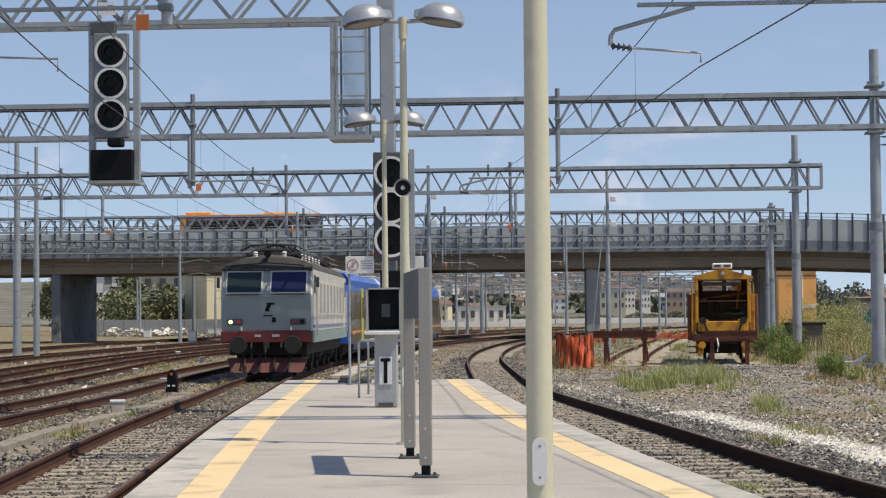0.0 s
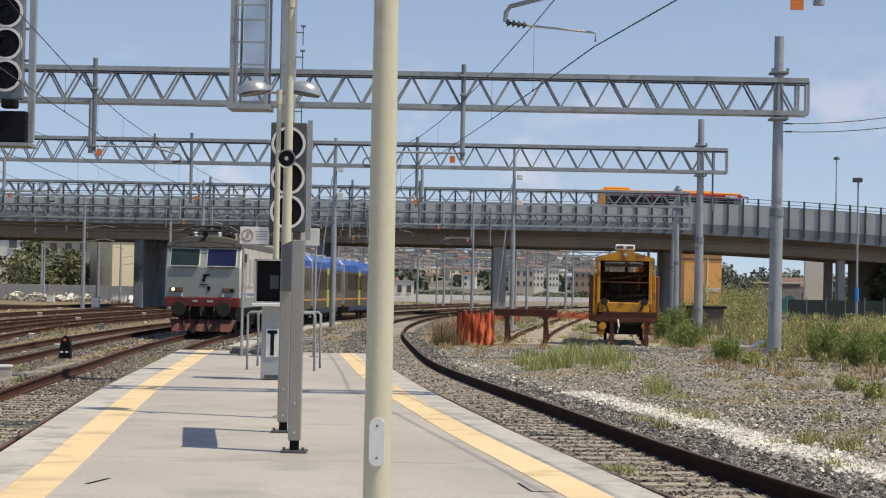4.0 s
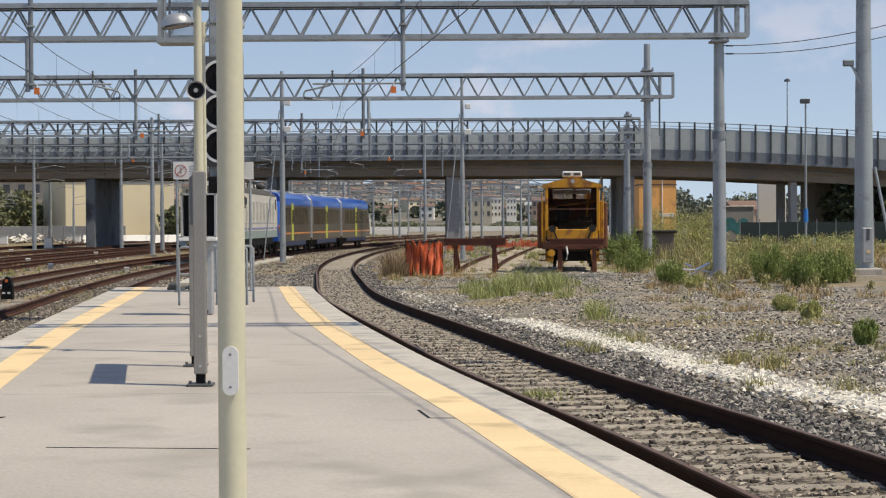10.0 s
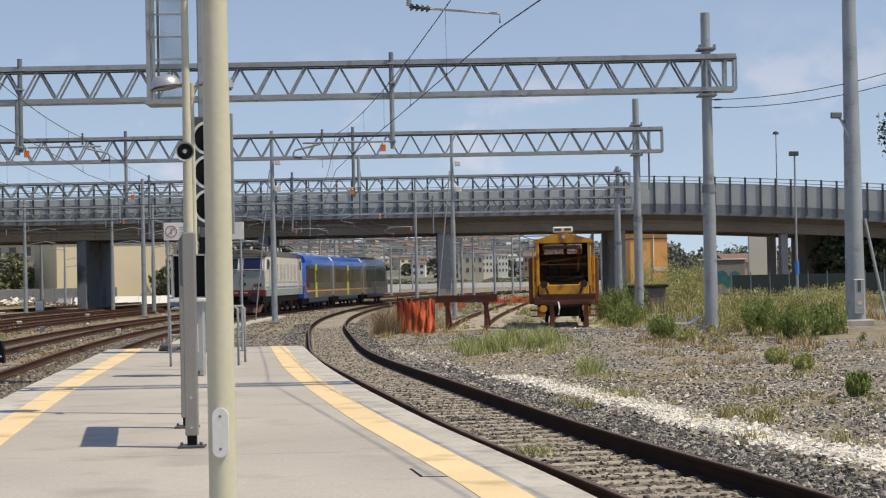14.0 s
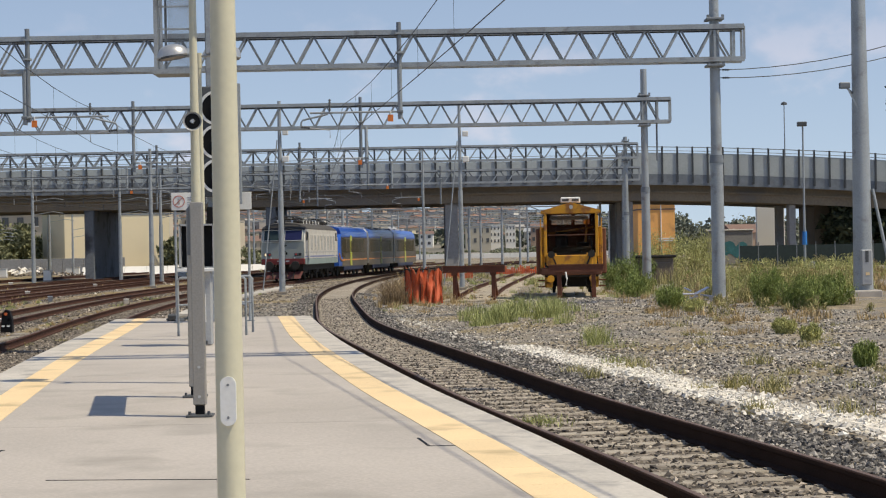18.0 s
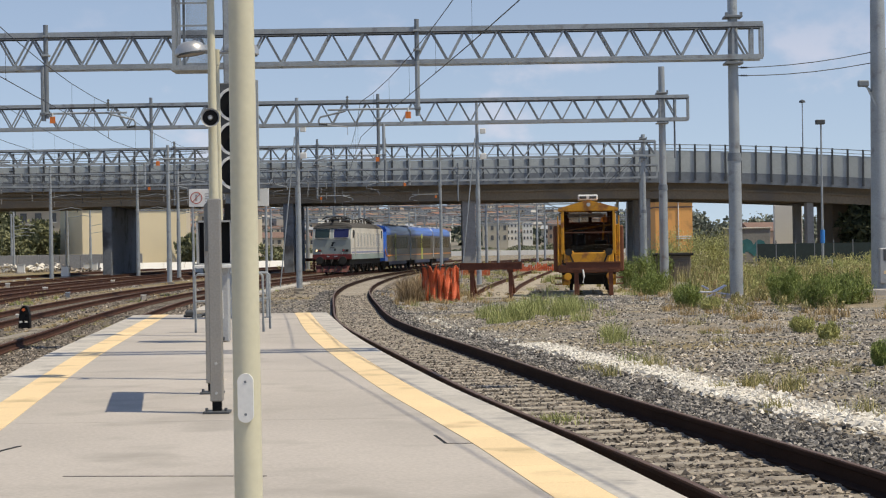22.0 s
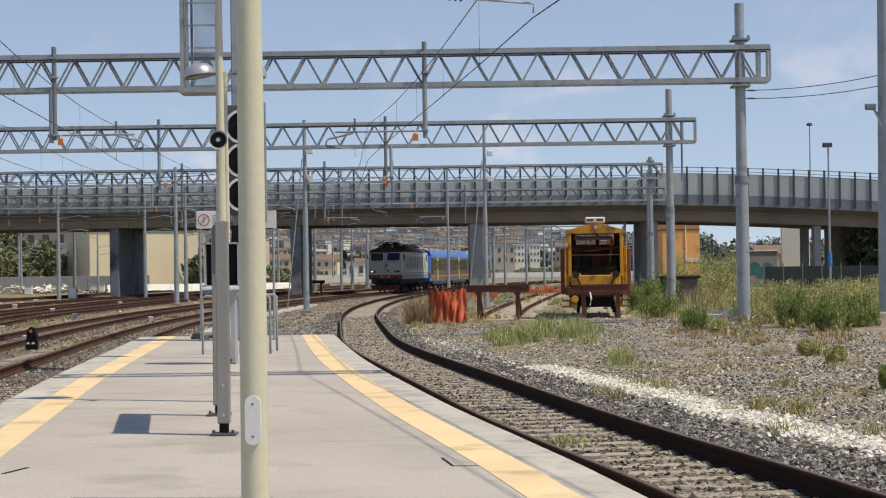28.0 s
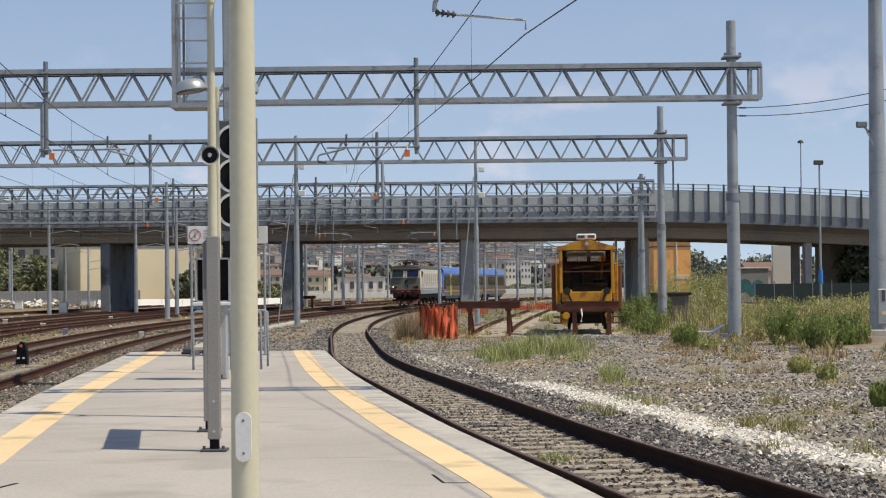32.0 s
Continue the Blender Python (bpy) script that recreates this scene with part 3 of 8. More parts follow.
def mast(parent, x, y, z0, z1, r, collars=()):
    """A stepped tubular mast under a gantry."""
    s = Shape().cyl((x, y, z0), (x, y, z0 + (z1 - z0) * 0.44), r * 1.12, r * 1.05, 16)
    part("mast", s, M_GALV, parent, smooth=True)
    part("mast_upper", Shape().cyl((x, y, z0 + (z1 - z0) * 0.44), (x, y, z1), r * 0.92, r * 0.78, 16), M_GALV, parent, smooth=True)
    part("mast_joint", Shape().cyl((x, y, z0 + (z1 - z0) * 0.43), (x, y, z0 + (z1 - z0) * 0.455), r * 1.2, r * 1.1, 16), M_GALV_DARK, parent, smooth=True)
    part("footing", Shape().cyl((x, y, z0 - 0.2), (x, y, z0 + 0.08), r * 1.8, r * 1.7, 12), M_CONC, parent)
    for z in collars:
        part("clamp", Shape().box(x, y, z, r * 2.9, r * 3.6, 0.07, 0.01).box(x - r * 1.2, y - r * 1.5, z + 0.07, 0.08, 0.08, 0.1).box(x + r * 1.2, y - r * 1.5, z + 0.07, 0.08, 0.08, 0.1), M_GALV_DARK, parent)


def drop_post(parent, x, y, z0, z1, r=0.075):
    part("drop_post", Shape().cyl((x, y, z0), (x, y, z1), r, r, 10), M_GALV_DARK, parent, smooth=True)
    part("drop_clamp", Shape().box(x, y, (z0 + z1) / 2 + 0.5, r * 3, r * 4, 0.06), M_GALV, parent)
    part("drop_clamp", Shape().box(x, y, z1 - 0.35, r * 3, r * 4, 0.06), M_GALV, parent)


def build_gantries():
    g = thing("lattice_gantry", "galvanised lattice portal over the tracks on tubular masts", "gantry")
    truss(g, 0.66 - 0.5195 - 1.039 * 25, 0.66 - 0.5195 + 1.039 * 9.43, 60, 7.68, 8.7, 1.039, chord=0.15, web=0.058)
    for x in (9.02, 9.62):
        for dy in (-0.27, 0.27):
            part("end_post", Shape().bar((x, 60 + dy, 7.68), (x, 60 + dy, 8.7), 0.07), M_GALV, g)
    mast(g, 9.05, 60, 0.2, 10.1, 0.19, (7.5, 8.95))
    mast(g, -25.2, 60, -0.2, 10.1, 0.2, (7.5, 8.95))
    for x in (-12.35, -0.82):
        drop_post(g, x, 59.6, 6.1, 9.0)
    g2 = thing("lattice_gantry", "galvanised lattice portal farther along the tracks", "gantry")
    truss(g2, 3.89 - 0.5375 - 1.075 * 39, 3.89 - 0.5375 + 1.075 * 7.5, 90, 7.72, 8.78, 1.075, chord=0.15, web=0.058)
    for x in (10.1, 10.8):
        for dy in (-0.27, 0.27):
            part("end_post", Shape().bar((x, 90 + dy, 7.72), (x, 90 + dy, 8.78), 0.08), M_GALV, g2)
    mast(g2, 10.2, 90, 0.05, 10.2, 0.19, (7.55, 8.95))
    mast(g2, -37, 90, -0.2, 10.2, 0.19, (7.55, 8.95))
    drop_post(g2, 10.78, 90, 5.9, 8.7, 0.045)
    for x in (-13.7, -3.1, -24.5):
        drop_post(g2, x, 89.6, 5.8, 9.1)
    g3 = thing("lattice_gantry", "galvanised lattice portal before the road bridge", "gantry")
    truss(g3, -46.0, 14.0, 128, 7.8, 8.75, 1.25, chord=0.14, web=0.075)
    mast(g3, 13.2, 128, 0, 9.2, 0.17, (7.6, 8.9))
    mast(g3, -45, 128, -0.2, 9.2, 0.17, (7.6, 8.9))
    for x in (-18, -8.5, -4):
        drop_post(g3, x, 127.6, 6.0, 9.2)
    g4 = thing("lattice_gantry", "galvanised lattice portal close to the road bridge", "gantry")
    truss(g4, -52.0, 17.2, 156, 7.3, 8.3, 1.3, chord=0.15, web=0.08)
    mast(g4, 15.9, 156, 0, 9.4, 0.17, (7.2, 8.4))
    mast(g4, -51, 156, -0.2, 9.4, 0.17, (7.2, 8.4))
    for x in (-22, -9, 1):
        drop_post(g4, x, 155.6, 5.6, 8.7)


# ---- road bridge ----
BRIDGE_Y0, BRIDGE_W = 163.6, 15.0


def deck_z(x):
    """Height of the bridge deck's edge beam top; it drops to the right in a gentle curve."""
    return max(3.4, 7.8 - 0.00035 * max(0, -x) ** 1.3 - 0.0026 * max(0, x - 12) ** 1.85)


def bridge_y(x):
    return BRIDGE_Y0 - 0.004 * max(0, x - 18) ** 1.7


def build_bridge():
    br = thing("road_bridge", "long concrete road bridge with grey panelled parapets", "bridge", kind="structure")
    xs = [-90 + 3 * i for i in range(67)]
    for name, prof, mat in (
            ("deck", [(0.0, -0.55), (0.0, 0.0), (1.0, 0.0), (1.1, 0.25), (BRIDGE_W - 1.1, 0.25), (BRIDGE_W - 1.0, 0.0), (BRIDGE_W, 0.0), (BRIDGE_W, -0.55)], M_ROAD),
            ("girder", [(0.9, -1.95), (0.9, -0.5), (2.1, -0.5), (2.1, -1.95)], M_BRIDGE_CONC),
            ("girder", [(5.0, -1.95), (5.0, -0.5), (6.2, -0.5), (6.2, -1.95)], M_BRIDGE_CONC),
            ("girder", [(9.0, -1.95), (9.0, -0.5), (10.2, -0.5), (10.2, -1.95)], M_BRIDGE_CONC),
            ("girder", [(12.9, -1.95), (12.9, -0.5), (14.1, -0.5), (14.1, -1.95)], M_BRIDGE_CONC),
            ("soffit", [(0.7, -1.25), (0.7, -1.1), (14.3, -1.1), (14.3, -1.25)], M_BRIDGE_CONC),
            ("edge_beam", [(-0.12, -0.62), (-0.12, 0.35), (0.25, 0.35), (0.25, -0.62)], M_GALV_DARK)):
        s = Shape()
        rings = [[(x, bridge_y(x) + a, deck_z(x) + b) for a, b in prof] for x in xs]
        part(name, s.loft(rings), mat, br)
    # parapet: low panels over the tracks, taller ones down the ramp
    post = Shape().box(0, -0.18, 1.2, 0.15, 0.14, 3.0).box(0, -0.16, 2.75, 0.16, 0.16, 0.06).mesh("parapet_post", M_POST)
    x = -60.0
    while x < 84:
        ramp_part = x > 15.5
        step, hi = 1.29, 2.12 if ramp_part else 1.5
        z, y, z2, y2 = deck_z(x), bridge_y(x), deck_z(x + step), bridge_y(x + step)
        part("parapet_post", post, None, br, m=pose(x, y, z - 0.1))
        s = Shape()
        a, lo, top = 0.07, 0.3, hi
        s.put([(x + a, y - 0.13, z + lo), (x + step - a, y2 - 0.13, z2 + lo), (x + step - a, y2 - 0.13, z2 + top), (x + a, y - 0.13, z + top),
               (x + a, y - 0.09, z + lo), (x + step - a, y2 - 0.09, z2 + lo), (x + step - a, y2 - 0.09, z2 + top), (x + a, y - 0.09, z + top)],
              [(0, 1, 2, 3), (7, 6, 5, 4), (0, 4, 5, 1), (1, 5, 6, 2), (2, 6, 7, 3), (3, 7, 4, 0)])
        part("parapet_panel", s, M_BRIDGE_PANEL, br)
        for h, w in ((2.62, 0.07), (2.3 if ramp_part else 1.9, 0.05)):
            part("handrail", Shape().bar((x, y - 0.15, z + h), (x + step, y2 - 0.15, z2 + h), w, w), M_GALV, br)
        x += step
    # far parapet
    far = Shape()
    rings = [[(x, bridge_y(x) + BRIDGE_W - 0.2 + a, deck_z(x) + b) for a, b in ((0, 0), (0, 1.7), (0.15, 1.7), (0.15, 0))] for x in xs]
    part("far_parapet", far.loft(rings), M_BRIDGE_PANEL, br)
    for lo, hi in ((1.85, 2.0), (2.3, 2.42)):
        rings = [[(x, bridge_y(x) + BRIDGE_W - 0.2 + a, deck_z(x) + b) for a, b in ((0, lo), (0, hi), (0.08, hi), (0.08, lo))] for x in xs]
        part("far_rail", Shape().loft(rings), M_LAMP, br)
    stub_post = Shape().box(0, BRIDGE_W - 0.16, 1.2, 0.12, 0.1, 2.4).mesh("far_post", M_POST)
    for k in range(44):
        x = -45 + 2.6 * k
        part("far_post", stub_post, None, br, m=pose(x, bridge_y(x), deck_z(x)))
    for px, w in ((-60.3, 0.8), (-44.75, 0.8), (-29.1, 0.8), (-13.53, 0.87), (1.95, 1.15), (17.1, 0.9), (31.2, 0.6)):
        top = deck_z(px) - 1.95
        if px < -10:
            part("pier", Shape().box(px, 171.1, top / 2 - 0.2, w, 13.2, top + 0.4, 0.06), M_PIER_DARK, br, "blue-grey concrete wall pier")
            continue
        for yy in (165.4, 171.0, 176.6) if px < 30 else (165.4, 171.0):
            part("pier", Shape().box(px, yy - (BRIDGE_Y0 - bridge_y(px)), top / 2 - 0.2, w, 1.3, top + 0.4, 0.06), M_PIER, br)
    # right abutment
    part("abutment", Shape().box(40, 171.5, 2.6, 12.4, 7, 6.2), M_BRIDGE_CONC, br)
    part("abutment", Shape().box(64, 171.5, 0.8, 35, 6.8, 4.6), M_BRIDGE_CONC, br)
    return br


build_gantries()
build_bridge()


# ---- platform things ----
def quad_slab(s, pts, t):
    """A thin plate on four corner points, thick by t along its normal."""
    p = [Vector(q) for q in pts]
    n = (p[1] - p[0]).cross(p[3] - p[0]).normalized() * t
    s.put(p + [q + n for q in p], [(3, 2, 1, 0), (4, 5, 6, 7), (0, 1, 5, 4), (1, 2, 6, 5), (2, 3, 7, 6), (3, 0, 4, 7)])
    return s


M_LAMP_GLASS = material("brown_lamp_glass", (0.14, 0.1, 0.07), 0.3, 0, 3.0, 0.1)


def lamp_head_mesh():
    """A dome head, its rim towards -x end of the arm; points out along +x."""
    s, n = Shape(), 18
    rings = []
    for r, z in ((0.0, 0.19), (0.1, 0.18), (0.17, 0.14), (0.215, 0.07), (0.225, 0.0), (0.21, -0.02)):
        rings.append([(0.3 + r * 1.15 * math.cos(2 * math.pi * k / n), r * math.sin(2 * math.pi * k / n), z) for k in range(n)])
    return s.loft(rings, caps=False).mesh("dome", M_LAMP, True)


def build_platform_lamp(x, y, height, r0, r1, heads=True, plate=False, label=""):
    lamp = thing("platform_lamp", label, "lamp post", pose(x, y, PLAT_Z))
    part("pole", Shape().cyl((0, 0, 0), (0, 0, height * 0.35), r0, r0 * 0.92, 24).cyl((0, 0, height * 0.35), (0, 0, height), r0 * 0.9, r1, 24), M_BEIGE, lamp, smooth=True)
    part("base_ring", Shape().cyl((0, 0, 0), (0, 0, 0.025), r0 * 1.9, r0 * 1.7, 20), M_CONC, lamp)
    if plate:
        s = Shape().loft([[(0.034 * math.cos(a), -r0 - d, 0.73 + (0.072 if math.sin(a) > 0 else -0.072) + 0.034 * math.sin(a)) for a in [math.pi * (k + 0.5) / 12 for k in range(24)]] for d in (0.012, -0.02)])
        hatch = part("access_hatch", s, M_WHITE, lamp, "small white oval access hatch")
        for z in (0.8, 0.66):
            part("screw", Shape().cyl((0, -r0 - 0.0135, z), (0, -r0 - 0.01, z), 0.006, n=8), M_GALV_DARK, hatch)
    if heads:
        part("crossarm", Shape().tube([(-0.42, 0, height + 0.06), (-0.2, 0, height - 0.02), (0, 0, height - 0.03), (0.2, 0, height - 0.02), (0.42, 0, height + 0.06)], 0.025, 8), M_GALV, lamp, smooth=True)
        part("sleeve", Shape().cyl((0, 0, height - 0.22), (0, 0, height + 0.02), r1 * 1.4, r1 * 1.4, 14), M_BEIGE, lamp, smooth=True)
        for sgn in (-1, 1):
            m = Matrix.Translation((sgn * 0.12, 0, height + 0.02)) @ Matrix.Rotation(0 if sgn > 0 else math.pi, 4, "Z") @ Matrix.Rotation(radians(9), 4, "Y")
            dome = part("lamp_dome", LAMP_HEAD, None, lamp, "silver dome lamp head", m=m)
            part("lens", Shape().cyl((0.3, 0, -0.03), (0.3, 0, -0.015), 0.205, n=18), M_LAMP_GLASS, dome, "brownish lamp glass")
            part("bracket", Shape().loft([[(0.0, -0.05, 0.0), (0.0, 0.05, 0.0), (0.0, 0.05, 0.07), (0.0, -0.05, 0.07)], [(0.27, -0.13, -0.03), (0.27, 0.13, -0.03), (0.27, 0.13, 0.17), (0.27, -0.13, 0.17)]]), M_LAMP, dome, "tapered aluminium bracket")
            part("rim", Shape().ring((0.3, 0, -0.018), (0, 0, 1), 0.236, 0.03, 0.03, 20), M_DARKGREY, dome)
    return lamp


LAMP_HEAD = lamp_head_mesh()
build_platform_lamp(-0.868, 8.3, 6.4, 0.062, 0.043, True, True, "cream-painted steel lamp post with a white hatch, standing on the platform")
lamp2 = build_platform_lamp(-2.45, 20.3, 4.61, 0.06, 0.034, True, True, "cream-painted lamp post with two dome heads and a loudspeaker")
build_platform_lamp(-3.62, 30.7, 4.56, 0.06, 0.034, True, False, "cream-painted lamp post with two dome heads behind the cabinet")
spk = part("loudspeaker", Shape().loft([[(r * math.cos(2 * math.pi * k / 20), y, 2.76 + r * math.sin(2 * math.pi * k / 20)) for k in range(20)]
                                        for r, y in ((0.03, 0.0), (0.035, -0.1), (0.05, -0.14), (0.075, -0.17), (0.095, -0.19), (0.1, -0.2), (0.095, -0.195), (0.06, -0.16), (0.02, -0.12))]),
           M_GREY, lamp2, "round grey horn loudspeaker", True)
part("horn_centre", Shape().cyl((0, -0.2, 2.76), (0, -0.12, 2.76), 0.022, 0.03, 12), M_LAMP, spk)
part("horn_throat", Shape().ring((0, -0.185, 2.76), (0, 1, 0), 0.08, 0.05, 0.01, 20), M_BLACK, spk)


def build_notice_board():
    nb = thing("notice_board", "brushed steel notice board seen edge-on between two posts", "notice board", pose(-1.94, 16.1, PLAT_Z))
    for x, y in ((0, 0), (-0.31, 2.2)):
        post = part("post", Shape().box(x, y, 0.95, 0.105, 0.1, 1.7, 0.008), M_STEEL, nb)
        part("foot", Shape().box(x, y, 0.06, 0.075, 0.07, 0.1), M_BLACK, post)
        part("base_plate", Shape().box(x, y, 0.012, 0.22, 0.2, 0.02, 0.004), M_DARKGREY, post)
        for dx in (-0.08, 0.08):
            part("bolt", Shape().cyl((x + dx, y - 0.07, 0.02), (x + dx, y - 0.07, 0.05), 0.013, n=8), M_DARKGREY, post)
        for z in (0.17, 0.42):
            part("rivet", Shape().cyl((x, y - 0.056, z), (x, y - 0.048, z), 0.012, n=10), M_LAMP, post)
    a, b = Vector((0, 0.05, 0)), Vector((-0.31, 2.15, 0))
    s = Shape()
    for z0, z1 in ((1.36, 1.8),):
        s.put([(a.x - 0.045, a.y, z0), (b.x - 0.045, b.y, z0), (b.x - 0.045, b.y, z1), (a.x - 0.045, a.y, z1),
               (a.x + 0.045, a.y, z0), (b.x + 0.045, b.y, z0), (b.x + 0.045, b.y, z1), (a.x + 0.045, a.y, z1)],
              [(0, 3, 2, 1), (4, 5, 6, 7), (0, 1, 5, 4), (1, 2, 6, 5), (2, 3, 7, 6), (3, 0, 4, 7)])
    part("panel", s, M_DARKGREY, nb, "dark back panel")


build_notice_board()


def build_cabinet():
    cb = thing("driver_monitor_cabinet", "grey monitor cabinet on a pedestal with a black letter plate", "cabinet", pose(-3.45, 28.6, PLAT_Z))
    part("pedestal", Shape().box(0.02, 0.12, 0.58, 0.34, 0.26, 1.14, 0.01), M_GREY, cb)
    part("foot_grille", Shape().box(0.02, -0.02, 0.05, 0.22, 0.02, 0.05), M_DARKGREY, cb)
    part("tray", Shape().box(0, 0.0, 1.13, 0.56, 0.46, 0.05, 0.008), M_WHITE, cb)
    part("hood", Shape().box(-0.25, 0.1, 1.48, 0.025, 0.4, 0.66).box(0.25, 0.1, 1.48, 0.025, 0.4, 0.66).box(0, 0.1, 1.8, 0.52, 0.4, 0.025).box(0, 0.1, 1.165, 0.52, 0.4, 0.02), M_GREY, cb)
    scr = part("screen", Shape().box(0, 0.2, 1.48, 0.48, 0.2, 0.62), M_BLACK, cb, "dark screen")
    part("notice", Shape().box(0.02, 0.095, 1.47, 0.13, 0.006, 0.2), M_DARKGREY, scr)
    pl = part("letter_plate", Shape().box(0.02, -0.02, 0.56, 0.19, 0.012, 0.42), M_WHITE, cb, "white plate with a black letter T")
    part("letter", Shape().box(0.02, -0.03, 0.72, 0.15, 0.008, 0.05).box(0.02, -0.03, 0.54, 0.055, 0.008, 0.34), M_BLACK, pl)


build_cabinet()


def build_handrail(x, y, w, d):
    hr = thing("handrail", "galvanised tubular handrail bolted to the platform end", "handrail", pose(x, y, PLAT_Z), "handrails at the platform end")
    for yy in (0, d):
        part("hoop", Shape().tube([(0, yy, 0), (0, yy, 0.93), (0.04, yy, 0.97), (w - 0.04, yy, 0.97), (w, yy, 0.93), (w, yy, 0)], 0.022, 8), M_GALV, hr, smooth=True)
        part("mid_bar", Shape().cyl((0, yy, 0.52), (w, yy, 0.52), 0.018, n=8), M_GALV, hr, smooth=True)


build_handrail(-4.2, 32.0, 0.5, 1.6)
build_handrail(-3.57, 32.0, 0.5, 1.2)


M_SIGN_RED = material("faded_sign_red", (0.45, 0.16, 0.13), 0.5)


def build_sign(x, y, face, label, tilt=0.0):
    sg = thing("warning_sign", label, "sign", pose(x, y, PLAT_Z, 0, 0, tilt), "signs at the platform end")
    part("post", Shape().cyl((0, 0, 0), (0, 0, 2.6), 0.026, n=12), M_GALV, sg, smooth=True)
    part("foot", Shape().cyl((0, 0, 0), (0, 0, 0.02), 0.09, n=12), M_GALV_DARK, sg)
    x0 = 0.22 if face else -0.12
    plate = part("plate", Shape().box(x0, -0.035, 2.42, 0.58 if face else 0.38, 0.012, 0.35, 0.004), M_WHITE, sg)
    if face:
        part("red_ring", Shape().ring((0.08, -0.046, 2.42), (0, 1, 0), 0.12, 0.018, 0.006, 28), M_SIGN_RED, plate)
        part("red_bar", Shape().bar((0.0, -0.047, 2.34), (0.16, -0.047, 2.5), 0.006, 0.016), M_SIGN_RED, plate)
        part("black_mark", Shape().box(0.08, -0.044, 2.42, 0.04, 0.004, 0.12), M_GREY, plate)
        for k in range(4):
            part("text_bar", Shape().box(0.36, -0.044, 2.5 - 0.05 * k, 0.22, 0.004, 0.018), M_GREY, plate)


build_sign(-5.05, 38.3, True, "white no-crossing sign with a red ring on a steel post")
build_sign(-3.62, 38.6, False, "blank white sign plate on a thin steel post")
heap = thing("cable_heap", "heap of dark cables lying at the sign's foot", "cables", pose(-5.2, 39.4, PLAT_Z))
for k in range(9):
    a = random.uniform(-0.3, 0.5)
    part("cable_piece", Shape().box(a, random.uniform(-0.2, 0.2), 0.05, random.uniform(0.1, 0.3), random.uniform(0.08, 0.2), random.uniform(0.05, 0.12), 0.015,
            m=Matrix.Rotation(random.uniform(-0.4, 0.4), 4, "X")), M_DARKGREY, heap)


# ---- signal gantry ----
def signal_head(parent, x, y, zs, w, z0, z1, mat, r=0.345):
    back = part("backboard", Shape().box(x, y, (z0 + z1) / 2, w, 0.14, z1 - z0, 0.02), mat, parent)
    for z in zs:
        part("white_ring", Shape().ring((x, y - 0.09, z), (0, 1, 0), r, 0.055, 0.03, 32), M_WHITE, back, "white ring round the lens")
        part("disc", Shape().cyl((x, y - 0.075, z), (x, y - 0.085, z), 0.295, n=32), M_BLACK, back)
        hood = Shape()
        n = 16
        rings = []
        for d in (0.0, 0.09):
            rings.append([(x + 0.13 * math.cos(math.pi * k / n), y - 0.09 - d, z + 0.13 * math.sin(math.pi * k / n)) for k in range(n + 1)]
                         + [(x + 0.12 * math.cos(math.pi * k / n), y - 0.09 - d, z + 0.12 * math.sin(math.pi * k / n)) for k in range(n, -1, -1)])
        part("lens_hood", hood.loft(rings), M_BLACK, back)
        part("lens", Shape().cyl((x, y - 0.09, z), (x, y - 0.1, z), 0.1, n=20), M_LENS, back)
    return back


